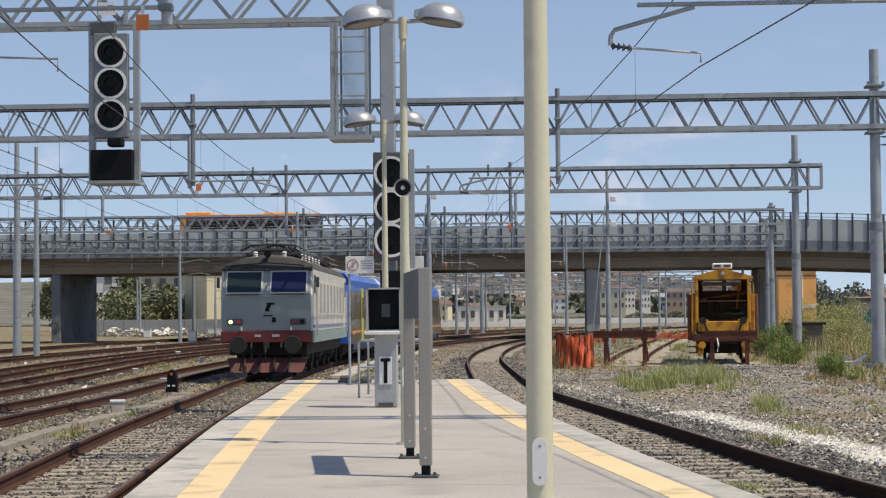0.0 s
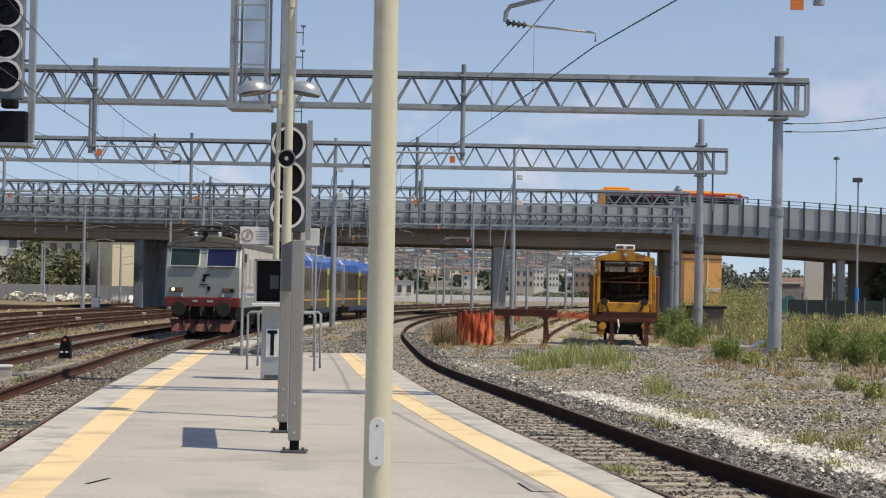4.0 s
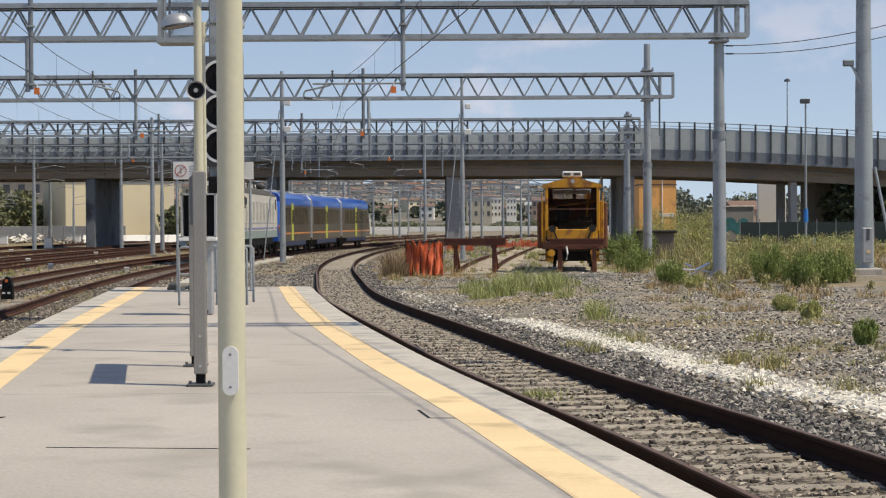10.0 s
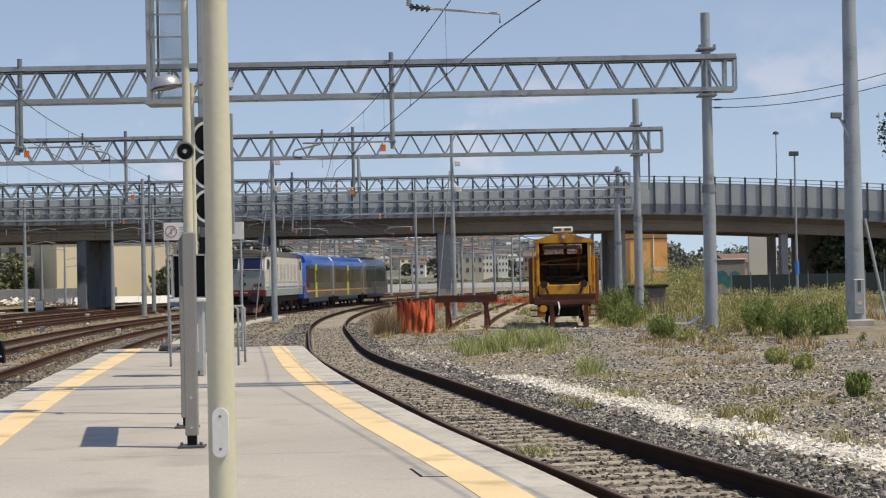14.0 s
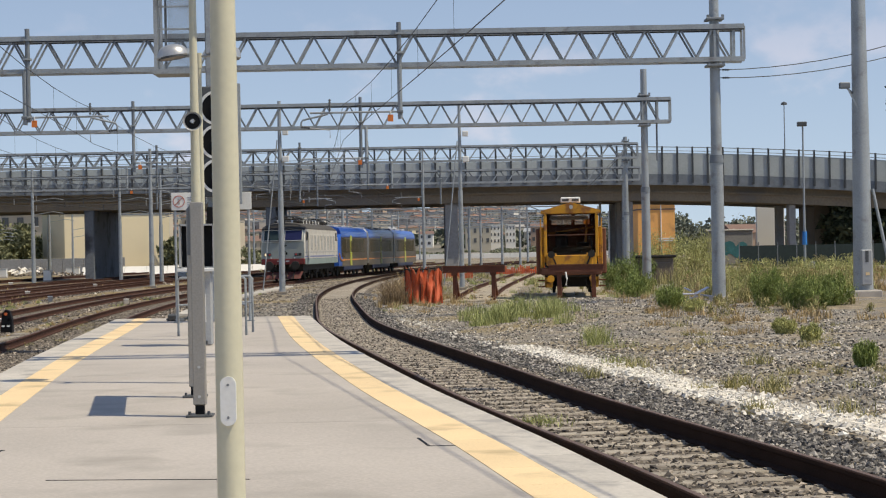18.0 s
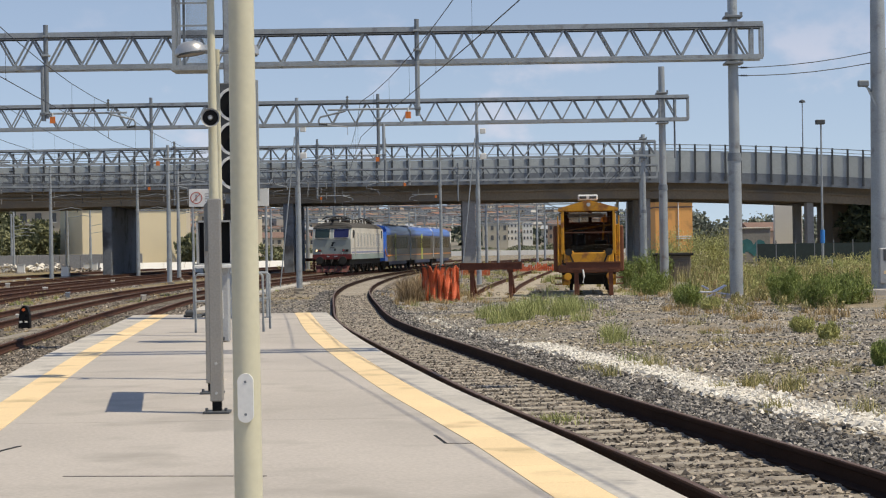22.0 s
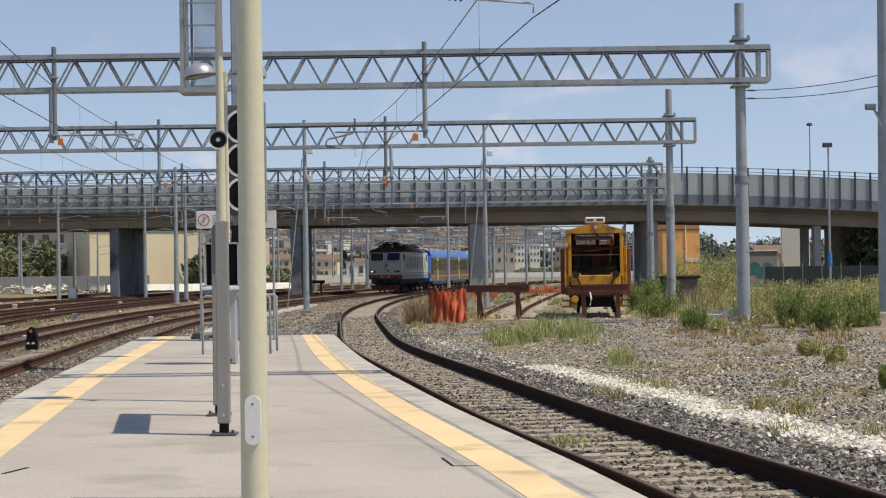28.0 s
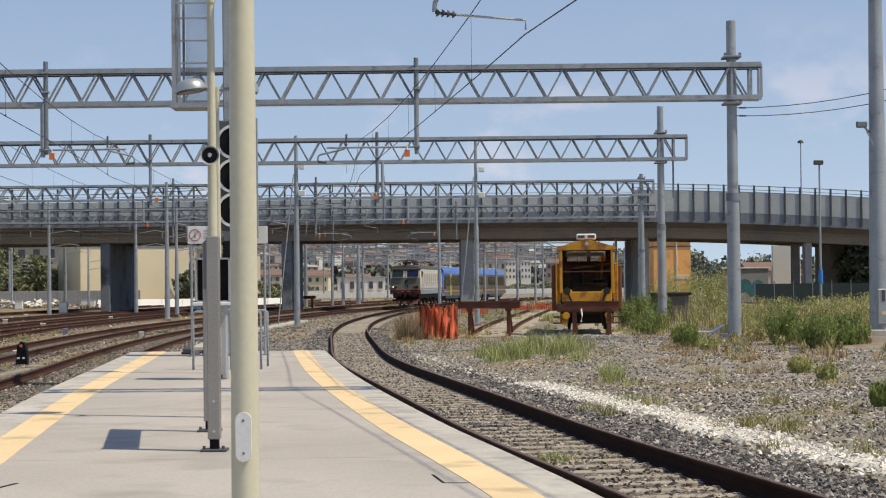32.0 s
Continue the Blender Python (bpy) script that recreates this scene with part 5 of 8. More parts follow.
def build_loco():
    lo = thing("electric_locomotive", "grey and white electric locomotive with red bumper beam", "locomotive")
    L = 17.0

    def shell(x):
        e = 0.05 if abs(x) > 1.45 else 0.0
        return [(0.03 + e, 1.48), (0.0 + e, 2.62), (0.42 + e, 3.46), (L - 0.42 - e, 3.46), (L - e, 2.62), (L - 0.03 - e, 1.48)]
    part("body", body_loft(L, shell, (-1.48, -1.42, 1.42, 1.48)), M_LOCO_WHITE, lo)
    part("front_panel", quad_slab(Shape(), [(-1.44, 0.005, 1.5), (1.44, 0.005, 1.5), (1.42, -0.012, 2.6), (-1.42, -0.012, 2.6)], 0.012), M_LOCO_GREY, lo, "pale grey front panel")

    def roof(x):
        zt = 3.47 + 0.52 * math.sqrt(max(0.0, 1 - (x / 1.47) ** 2)) ** 1.2
        off = 0.4 + 1.1 * (zt - 3.47)
        mid = 3.44 + (zt - 3.44) * 0.6
        return [(off * 0.75 - 0.02, 3.42), (off * 0.75, 3.44 + (mid - 3.44) * 0.7), (off, mid), (off + 0.45, zt), (L - off - 0.45, zt), (L - off, mid), (L - off * 0.75, 3.44), (L - off * 0.75 + 0.02, 3.42)]
    part("roof", body_loft(L, roof, [1.47 * math.sin(radians(a)) for a in range(-90, 91, 15)]), M_LOCO_ROOF, lo, "dusty arched roof", True)
    part("brow", Shape().loft([[(x, 0.38, 3.42), (x, 0.26, 3.46), (x, 0.34, 3.52), (x, 0.72, 3.52 + 0.36 * math.sqrt(max(0.0, 1 - (x / 1.5) ** 2))), (x, 1.1, 3.45)] for x in (-1.44, -1.2, -0.7, 0.0, 0.7, 1.2, 1.44)]), M_LOCO_BROW, lo, "dark brow over the windscreens")
    part("brow_rail", Shape().tube([(-1.2, 0.3, 3.5), (-1.15, 0.2, 3.6), (0, 0.16, 3.68), (1.15, 0.2, 3.6), (1.2, 0.3, 3.5)], 0.022, 6), M_LOCO_BROW, lo)
    for x in (-0.45, 0.5):
        part("brow_insulator", insulator((x, 0.95, 3.9), (x, 0.95, 4.08), 0.09, 3), M_WHITE, lo)
    part("window_surround", quad_slab(Shape(), [(-1.43, -0.005, 2.63), (1.43, -0.005, 2.63), (1.4, 0.405, 3.45), (-1.4, 0.405, 3.45)], 0.02), M_LOCO_GREY, lo, "light grey windscreen surround")
    for x0, x1, m in ((-1.27, -0.18, M_WINDSCREEN_A), (0.16, 1.27, M_WINDSCREEN_B)):
        fr = part("window_frame", quad_slab(Shape(), [(x0 - 0.05, 0.005, 2.68), (x1 + 0.05, 0.005, 2.68), (x1 + 0.05, 0.375, 3.42), (x0 - 0.05, 0.375, 3.42)], 0.03), M_LOCO_WHITE, lo, "off-white windscreen frame")
        part("windscreen", quad_slab(Shape(), [(x0, 0.005, 2.73), (x1, 0.005, 2.73), (x1, 0.325, 3.37), (x0, 0.325, 3.37)], 0.03), m, fr, "dark tinted windscreen")
        part("wiper", Shape().bar(((x0 + x1) / 2 - 0.3, 0.03, 2.62), ((x0 + x1) / 2 + 0.25, 0.1, 2.8), 0.03), M_BLACK, fr)
        part("footstep", Shape().box((x0 + x1) / 2, -0.05, 2.66, 1.0, 0.1, 0.03), M_DARKGREY, lo)
    # emblem as plain shapes, and number bars
    part("emblem", Shape().bar((0.0, -0.03, 2.14), (0.12, -0.03, 2.36), 0.02, 0.1).bar((0.0, -0.03, 2.36), (0.26, -0.03, 2.36), 0.02, 0.06).bar((-0.04, -0.03, 2.14), (0.1, -0.03, 2.14), 0.02, 0.06), M_BLACK, lo)
    part("emblem_bar", Shape().box(0.05, -0.03, 1.98, 0.3, 0.02, 0.03).box(0.24, -0.03, 1.84, 0.12, 0.02, 0.16), M_BLACK, lo)
    for x in (-1.02, 1.02):
        h = part("headlight_box", Shape().box(x, -0.03, 1.78, 0.5, 0.1, 0.2, 0.03), M_DARKGREY, lo)
        sg = 1 if x > 0 else -1
        part("headlight", Shape().cyl((x + 0.13 * (1 if x < 0 else -1) * -1, -0.09, 1.78), (x + 0.13 * (1 if x < 0 else -1) * -1, -0.07, 1.78), 0.07, n=16), M_HEADLIGHT if x < 0 else M_LENS, h, "lit headlight" if x < 0 else "")
        part("tail_light", Shape().cyl((x + 0.13 * (1 if x < 0 else -1), -0.09, 1.78), (x + 0.13 * (1 if x < 0 else -1), -0.07, 1.78), 0.06, n=16), M_RED, h)
    part("bumper_beam", Shape().box(0, 0.1, 1.3, 2.92, 0.3, 0.4, 0.04), M_LOCO_RED, lo, "red bumper beam")
    for k, w in ((-0.28, 0.2), (0.3, 0.24)):
        part("number_bar", Shape().box(k, -0.062, 1.33, w, 0.012, 0.08), M_GREY, lo)
    for x in (-0.87, 0.87):
        b = part("buffer", Shape().cyl((x, 0.0, 1.04), (x, -0.35, 1.04), 0.13, n=16), M_UNDER, lo)
        part("buffer_head", Shape().cyl((x, -0.35, 1.04), (x, -0.4, 1.04), 0.29, 0.27, 20), M_UNDER, b, smooth=True)
        part("brake_hose", Shape().tube([(x * 0.55, -0.05, 1.1), (x * 0.55, -0.25, 0.95), (x * 0.52, -0.2, 0.6)], 0.035, 6), M_UNDER, lo)
        part("lamp_iron", Shape().box(x * 0.92, -0.08, 1.56, 0.05, 0.06, 0.12), M_WHITE, lo)
    part("coupler", Shape().box(0, -0.15, 1.02, 0.16, 0.5, 0.2, 0.02).tube([(0, -0.35, 1.0), (0, -0.45, 0.8), (0, -0.4, 0.6)], 0.04, 6), M_UNDER, lo)
    part("snow_plough", Shape().loft([[(-1.3, 0.25, 0.62), (1.3, 0.25, 0.62), (1.3, 0.35, 0.62), (-1.3, 0.35, 0.62)], [(-1.15, -0.15, 0.15), (1.15, -0.15, 0.15), (1.15, -0.05, 0.15), (-1.15, -0.05, 0.15)]]), M_PLOW, lo, "faded red snow plough")
    for x in (-0.75, -0.25, 0.25, 0.75):
        part("plough_rib", Shape().bar((x, 0.2, 0.72), (x * 0.9, -0.18, 0.16), 0.07, 0.05), M_UNDER, lo)
    part("underframe", Shape().box(0, L / 2, 0.95, 2.5, L - 0.9, 0.5), M_UNDER, lo)
    # side bands and louvres
    for sg in (-1, 1):
        x = sg * 1.485
        part("green_band", Shape().box(x, L / 2, 1.28, 0.03, L - 0.3, 0.38), M_LOCO_GREEN, lo, "green lower band")
        part("blue_band", Shape().box(x, L / 2, 1.62, 0.02, L - 0.2, 0.1), M_LOCO_BLUE, lo)
        part("grey_band", Shape().box(x, L / 2, 1.9, 0.012, L - 0.2, 0.05), M_GREY, lo)
        for k in range(8):
            yy = 3.2 + k * 1.62
            fr = part("louvre_panel", Shape().box(x, yy, 2.55, 0.04, 0.95, 1.15, 0.01), M_LOCO_WHITE, lo)
            for q in range(4):
                part("louvre_slat", Shape().box(x + sg * 0.022, yy - 0.34 + q * 0.22, 2.55, 0.02, 0.05, 1.0), M_GREY, fr)
        for yy in (1.05, L - 1.05):
            part("cab_window", Shape().box(x, yy, 3.0, 0.03, 0.6, 0.6, 0.01), M_CAB_DARK, lo)
            dr = part("cab_door", Shape().box(x, yy + (0.75 if yy < 5 else -0.75), 2.4, 0.035, 0.6, 1.8, 0.01), M_LOCO_WHITE, lo)
            part("grab_rail", Shape().cyl((x + sg * 0.05, yy + 0.42, 1.3), (x + sg * 0.05, yy + 0.42, 2.9), 0.02, n=6), M_LAMP, dr)
        part("mirror", Shape().box(sg * 1.62, 0.5, 3.05, 0.1, 0.06, 0.35, 0.02), M_DARKGREY, lo)
    for yc in (3.1, 8.95, 14.8):
        bogie(lo, yc)
    # roof gear and folded pantographs
    for y0, sgn in ((2.3, 1), (15.6, -1)):
        pg = part("pantograph", Shape().tube([(-0.75, y0, 4.05), (-0.5, y0 + sgn * 1.9, 4.18), (-0.75, y0 + sgn * 0.1, 4.32)], 0.035, 6).tube([(0.75, y0, 4.05), (0.5, y0 + sgn * 1.9, 4.18), (0.75, y0 + sgn * 0.1, 4.32)], 0.035, 6)
                  .cyl((-0.9, y0 - 0.1, 4.05), (0.9, y0 - 0.1, 4.05), 0.04, n=8), M_DARKGREY, lo, "folded pantograph")
        for d in (-0.2, 0.2):
            part("pan_head", Shape().tube([(-1.1, y0 + d, 4.15), (-0.75, y0 + d, 4.33), (0, y0 + d, 4.36), (0.75, y0 + d, 4.33), (1.1, y0 + d, 4.15)], 0.035, 6), M_DARKGREY, pg)
        part("pan_arm", Shape().tube([(-0.62, y0 + sgn * 0.2, 4.02), (-0.3, y0 + sgn * 0.6, 4.3), (0, y0 + sgn * 0.7, 4.36), (0.3, y0 + sgn * 0.6, 4.3), (0.62, y0 + sgn * 0.2, 4.02)], 0.05, 6)
             .tube([(-0.9, y0, 4.02), (0.6, y0 + sgn * 1.6, 4.2)], 0.035, 6).tube([(0.9, y0, 4.02), (-0.6, y0 + sgn * 1.6, 4.2)], 0.035, 6), M_UNDER, pg)
        for u in (-0.8, -0.4, 0.4, 0.8):
            part("pan_rod", Shape().tube([(u, y0 - 0.1, 4.04), (u * 0.55, y0 + sgn * 0.9, 4.3), (u * 0.9, y0 + sgn * 1.9, 4.16)], 0.045, 6), M_LOCO_BROW, pg)
        part("pan_base", Shape().box(0, y0 + sgn * 0.5, 3.99, 1.7, 1.9, 0.1, 0.03), M_UNDER, pg)
        part("pan_spring_box", Shape().box(0, y0 + sgn * 0.35, 4.12, 0.9, 0.6, 0.2, 0.05), M_UNDER, pg)
        for x in (-0.7, 0.7):
            for d in (-0.3, 0.9):
                part("insulator", insulator((x, y0 + sgn * d, 3.85), (x, y0 + sgn * d, 4.06), 0.08, 3), M_LOCO_RED, pg)
    for y0 in (5.6, 7.4, 9.2, 11.4):
        part("roof_box", Shape().box(0, y0, 3.98, 1.5, 1.2, 0.3, 0.05), M_LOCO_ROOF, lo)
    for k in range(6):
        part("roof_insulator", insulator((0.75, 4.4 + 1.5 * k, 3.86), (0.75, 4.4 + 1.5 * k, 4.12), 0.07, 3), M_WHITE, lo)
    part("roof_bus_bar", Shape().tube([(0.75, 3.0, 4.1), (0.75, 6, 4.15), (0.75, 15, 4.15)], 0.02, 6), M_DARKGREY, lo)
    part("horn", Shape().cyl((0, 0.7, 3.98), (0, 0.45, 3.98), 0.05, 0.12, 12), M_BLACK, lo)
    return lo


def build_railcar(nose, label):
    """One car of the blue-roofed railcar set; local y runs away from the locomotive."""
    c = thing("railcar", label, "railcar")
    L = 15.2
    n0 = 1.1 if nose == "front" else 0.0
    n1 = 1.1 if nose == "rear" else 0.0

    def shell(x):
        a = abs(x)
        e = 0.12 if a > 1.38 else 0.0
        return [(0.02 + e, 0.75), (0.0 + e, 1.6), (n0 * 0.55 + e, 2.6), (n0 + e, 3.2), (L - n1 - e, 3.2), (L - n1 * 0.55 - e, 2.6), (L - e, 1.6), (L - 0.02 - e, 0.75)]
    part("body", body_loft(L, shell, (-1.45, -1.4, 1.4, 1.45)), M_DMU_GREY, c)

    def roof(x):
        a = abs(x)
        zt = 3.15 if a > 1.44 else 3.45 if a > 1.25 else 3.72 if a > 0.8 else 3.84
        o0, o1 = n0 + (0.3 if a < 1.3 and n0 else 0), n1 + (0.3 if a < 1.3 and n1 else 0)
        return [(o0, 3.02), (o0 + 0.02, zt), (L - o1 - 0.02, zt), (L - o1, 3.02)]
    part("roof", body_loft(L, roof, (-1.462, -1.42, -1.2, -0.7, 0.7, 1.2, 1.42, 1.462)), M_DMU_BLUE, c, "bright blue roof")
    for yy in (3.4, 7.2, 11.0):
        part("roof_unit", Shape().box(0, yy, 3.86, 1.5, 2.0, 0.22, 0.05), M_GREY, c)
    if nose == "front":
        part("nose_hood", Shape().loft([[(x, -0.04, 0.8), (x, -0.06, 1.6), (x, 0.56, 2.62), (x, 1.12, 3.24), (x, 2.6 if abs(x) > 1 else 1.4, 3.24), (x, 1.5, 0.8)] for x in (-1.47, -1.3, 1.3, 1.47)]), M_DMU_BLUE, c, "blue nose")
        part("nose_window", quad_slab(Shape(), [(-1.15, 0.02, 1.75), (1.15, 0.02, 1.75), (1.05, 0.62, 2.75), (-1.05, 0.62, 2.75)], 0.06), M_DMU_GLASS, c)
        for sg in (-1, 1):
            part("nose_sweep", Shape().tube([(sg * 1.48, 0.05, 1.75), (sg * 1.48, 0.4, 1.4), (sg * 1.48, 1.2, 1.22), (sg * 1.47, 2.4, 1.2)], 0.07, 6), M_DMU_STRIPE, c)
            part("side_quarter", Shape().box(sg * 1.475, 1.95, 2.25, 0.02, 1.5, 1.5, 0.008), M_DMU_GLASS, c, "dark cab side window")
    else:
        part("gangway", Shape().box(0, -0.2, 2.0, 1.9, 0.55, 2.4, 0.05), M_RUBBER, c)
    for sg in (-1, 1):
        x = sg * 1.452
        part("window_band", Shape().box(x, L / 2, 2.35, 0.02, L - 2.6 - n0 - n1, 1.05), M_DMU_GLASS, c, "dark window band")
        for k in range(8):
            yy = 2.2 + k * 1.6
            part("window_pillar", Shape().box(x + sg * 0.006, yy, 2.35, 0.025, 0.09, 1.05), M_DMU_GREY, c)
        part("stripe", Shape().box(x, L / 2 + n0 / 2, 1.26, 0.02, L - 0.6 - n0, 0.1), M_DMU_STRIPE, c)
        part("skirt", Shape().box(x - sg * 0.03, L / 2, 0.78, 0.05, L - 5, 0.6), M_DMU_NAVY, c, "dark navy skirt")
        for yy in (0.03, L - 0.03):
            if (yy < 1 and not n0) or (yy > 1 and not n1):
                part("end_gasket", Shape().tube([(x + sg * 0.012, yy, 0.9), (x + sg * 0.012, yy, 3.1), (sg * 1.43, yy, 3.45), (sg * 1.15, yy, 3.74), (0, yy, 3.87)], 0.045, 6), M_LAMP, c, "pale seam at the car's end")
        for yy in (7.4,) if nose != "front" else (6.2,):
            d = part("door", Shape().box(x + sg * 0.012, yy, 1.98, 0.03, 0.85, 2.35, 0.01), M_DMU_DOOR, c, "yellow-green sliding door")
            for q in (-0.3, 0.3):
                part("door_window", Shape().box(x + sg * 0.03, yy + q * 0.7, 2.3, 0.012, 0.3, 0.9), M_DMU_GLASS, d)
    part("underframe", Shape().box(0, L / 2, 0.62, 2.3, L - 3, 0.5), M_UNDER, c)
    for yc in (2.4, L - 2.4):
        bogie(c, yc, (-1.0, 1.0))
    return c


LOCO = build_loco()
CARS = [build_railcar("front", "blue-roofed graphite railcar with yellow doors coupled to the locomotive"),
        build_railcar("", "blue-roofed graphite middle railcar with yellow doors"),
        build_railcar("rear", "blue-roofed graphite railcar at the end of the set")]


def build_bus():
    b = thing("articulated_bus", "orange-topped red city bus crossing the bridge", "bus")
    part("body", Shape().box(0, 0, 1.4, 12.2, 2.45, 2.2, 0.08), M_BUS_SIDE, b, "shaded dark grey side under the roof")
    part("red_band", Shape().box(0, 0, 2.63, 12.22, 2.47, 0.3, 0.04), M_BUS_RED, b, "red band below the roof")
    part("roof", Shape().box(0, 0, 2.86, 12.1, 2.3, 0.18, 0.06), M_BUS_ORANGE, b)
    part("rear_end", Shape().box(-5.85, 0, 1.7, 0.6, 2.5, 2.3, 0.08), M_BUS_ORANGE, b)
    part("roof_pod", Shape().box(-4.6, 0, 3.05, 2.2, 1.9, 0.22, 0.08).box(2.4, 0, 3.0, 2.6, 1.7, 0.14, 0.04), M_BUS_ORANGE, b)
    part("windscreen", Shape().box(6.1, 0, 1.75, 0.06, 2.2, 1.3, 0.02), M_CAB_DARK, b)
    for k in range(7):
        for sy in (-1, 1):
            part("window", Shape().box(-4.6 + k * 1.55, sy * 1.225, 1.9, 1.4, 0.03, 0.9, 0.01), M_CAB_DARK, b)
    part("destination_display", Shape().box(5.2, -1.245, 2.62, 1.0, 0.03, 0.24), M_WHITE, b)
    for x in (-3.6, 3.9):
        for sy in (-1, 1):
            w = part("wheel", Shape().cyl((x, sy * 1.22, 0.48), (x, sy * 0.95, 0.48), 0.48, n=22), M_RUBBER, b)
            part("rim", Shape().cyl((x, sy * 1.24, 0.48), (x, sy * 1.2, 0.48), 0.27, n=16), M_GREY, w)
    part("mirror", Shape().tube([(6.1, -1.1, 2.7), (6.6, -1.25, 2.6), (6.6, -1.3, 2.2)], 0.05, 6), M_BLACK, b)
    return b


BUS = build_bus()


def build_machine():
    m = thing("track_machine", "yellow track machine with large dark windscreen at a buffer stop", "rail vehicle", pose(5.85, 79.0, 0.0, 0, 0, -4))
    # open-framed cab: walls, posts and panes round an empty inside
    part("cab_floor", Shape().box(0, 1.2, 1.2, 2.2, 2.3, 0.2, 0.02), M_UNDER, m)
    for x in (-1.1, 1.1):
        part("side_wall", Shape().box(x, 1.25, 1.75, 0.08, 2.3, 1.2, 0.02).box(x, 2.1, 2.8, 0.08, 0.6, 1.1, 0.02).box(x, 1.2, 3.3, 0.08, 2.3, 0.16, 0.02), M_MACH, m, "yellow cab side")
        part("side_pane", Shape().box(x, 0.95, 2.8, 0.03, 1.6, 0.9), M_MACH_PANE, m)
    part("rear_wall", Shape().box(0, 2.38, 2.0, 2.2, 0.08, 1.75, 0.02).box(-0.95, 2.38, 3.05, 0.3, 0.08, 0.5, 0.01).box(0.95, 2.38, 3.05, 0.3, 0.08, 0.5, 0.01).box(0.1, 2.38, 3.05, 0.16, 0.08, 0.5, 0.01).box(0, 2.38, 3.36, 2.2, 0.08, 0.14, 0.01), M_MACH_RUST, m, "brown rear wall with a slot window")
    seat = part("driver_seat", Shape().box(-0.4, 1.3, 1.75, 0.55, 0.5, 0.14, 0.04).box(-0.4, 1.55, 2.15, 0.52, 0.14, 0.8, 0.05), M_RUBBER, m, "black driver's seat")
    part("seat_foot", Shape().cyl((-0.4, 1.3, 1.3), (-0.4, 1.3, 1.7), 0.1, n=10), M_UNDER, seat)
    part("control_desk", Shape().box(0.1, 0.42, 1.65, 1.7, 0.4, 0.55, 0.04).box(0.5, 0.5, 2.0, 0.5, 0.25, 0.2, 0.03), M_UNDER, m)
    part("inner_frame", Shape().bar((-0.95, 1.9, 2.5), (0.95, 1.9, 2.75), 0.08).bar((0.55, 1.8, 1.4), (0.7, 1.8, 3.2), 0.09), M_MACH, m)
    part("windscreen", Shape().box(0, -0.05, 2.5, 2.02, 0.02, 1.62), M_MACH_PANE, m, "large tinted windscreen")
    for x in (-1.06, 1.06):
        part("front_pillar", Shape().box(x, -0.06, 2.45, 0.13, 0.14, 1.86, 0.02), M_MACH, m)
        part("side_rail", Shape().cyl((x * 1.18, -0.12, 1.2), (x * 1.18, -0.12, 3.1), 0.025, n=8), M_MACH, m)
        for z in (1.5, 1.9, 2.3, 2.7):
            part("rung", Shape().bar((x * 1.18, -0.12, z), (x * 1.06, 0.02, z), 0.04), M_MACH, m)
        part("mirror_arm", Shape().tube([(x, -0.05, 3.25), (x * 1.1, -0.35, 3.2), (x * 1.1, -0.35, 2.95)], 0.02, 6), M_BLACK, m)
        part("lamp_arm", Shape().bar((x * 0.78, -0.16, 1.66), (x * 0.6, -0.16, 1.2), 0.09, 0.07), M_UNDER, m)
    part("window_bar", Shape().box(0, -0.075, 2.42, 2.0, 0.03, 0.035), M_MACH_RUST, m)
    part("header", Shape().box(0, -0.05, 3.34, 2.2, 0.1, 0.1, 0.01), M_MACH, m)
    part("shade", Shape().box(-0.1, 0.1, 3.12, 1.5, 0.012, 0.16), M_GREY, m, "pale roller blind")
    part("wiper", Shape().bar((0.85, -0.09, 1.75), (0.8, -0.09, 2.3), 0.03), M_BLACK, m)
    part("wiper", Shape().bar((-0.5, -0.09, 1.75), (-0.42, -0.09, 2.3), 0.03), M_BLACK, m)
    part("roof", Shape().loft([[(-1.24, y, 3.32), (1.24, y, 3.32), (1.22, y, 3.42), (0, y, 3.76), (-1.22, y, 3.42)] for y in (-0.14, 2.5)]), M_MACH, m, "peaked yellow roof")
    part("roof_lamp", Shape().cyl((0.02, -0.2, 3.56), (0.02, -0.13, 3.56), 0.08, n=14), M_LAMP, m)
    ac = part("air_conditioner", Shape().box(0.0, 0.7, 3.86, 0.82, 0.9, 0.24, 0.04), M_WHITE, m, "white air-conditioning unit")
    for x in (-0.2, 0.2):
        part("grille", Shape().box(x, 0.245, 3.86, 0.28, 0.02, 0.1), M_DARKGREY, ac)
    part("apron", Shape().box(0, -0.05, 1.34, 1.75, 0.22, 0.5, 0.03), M_MACH, m)
    for x in (-0.82, 0.82):
        part("work_lamp", Shape().cyl((x, -0.28, 1.62), (x, -0.12, 1.62), 0.15, 0.12, 18), M_UNDER, m)
        part("lamp_bracket", Shape().box(x, -0.08, 1.42, 0.42, 0.12, 0.5, 0.03), M_MACH, m)
    part("headstock", Shape().box(0, 0.15, 0.92, 2.5, 0.35, 0.32, 0.03), M_MACH_RUST, m)
    for x in (-0.86, 0.86):
        b = part("buffer", Shape().cyl((x, 0, 0.62), (x, -0.4, 0.62), 0.12, n=12), M_MACH_RUST, m)
        part("buffer_head", Shape().cyl((x, -0.4, 0.62), (x, -0.46, 0.62), 0.15, n=16), M_MACH, b)
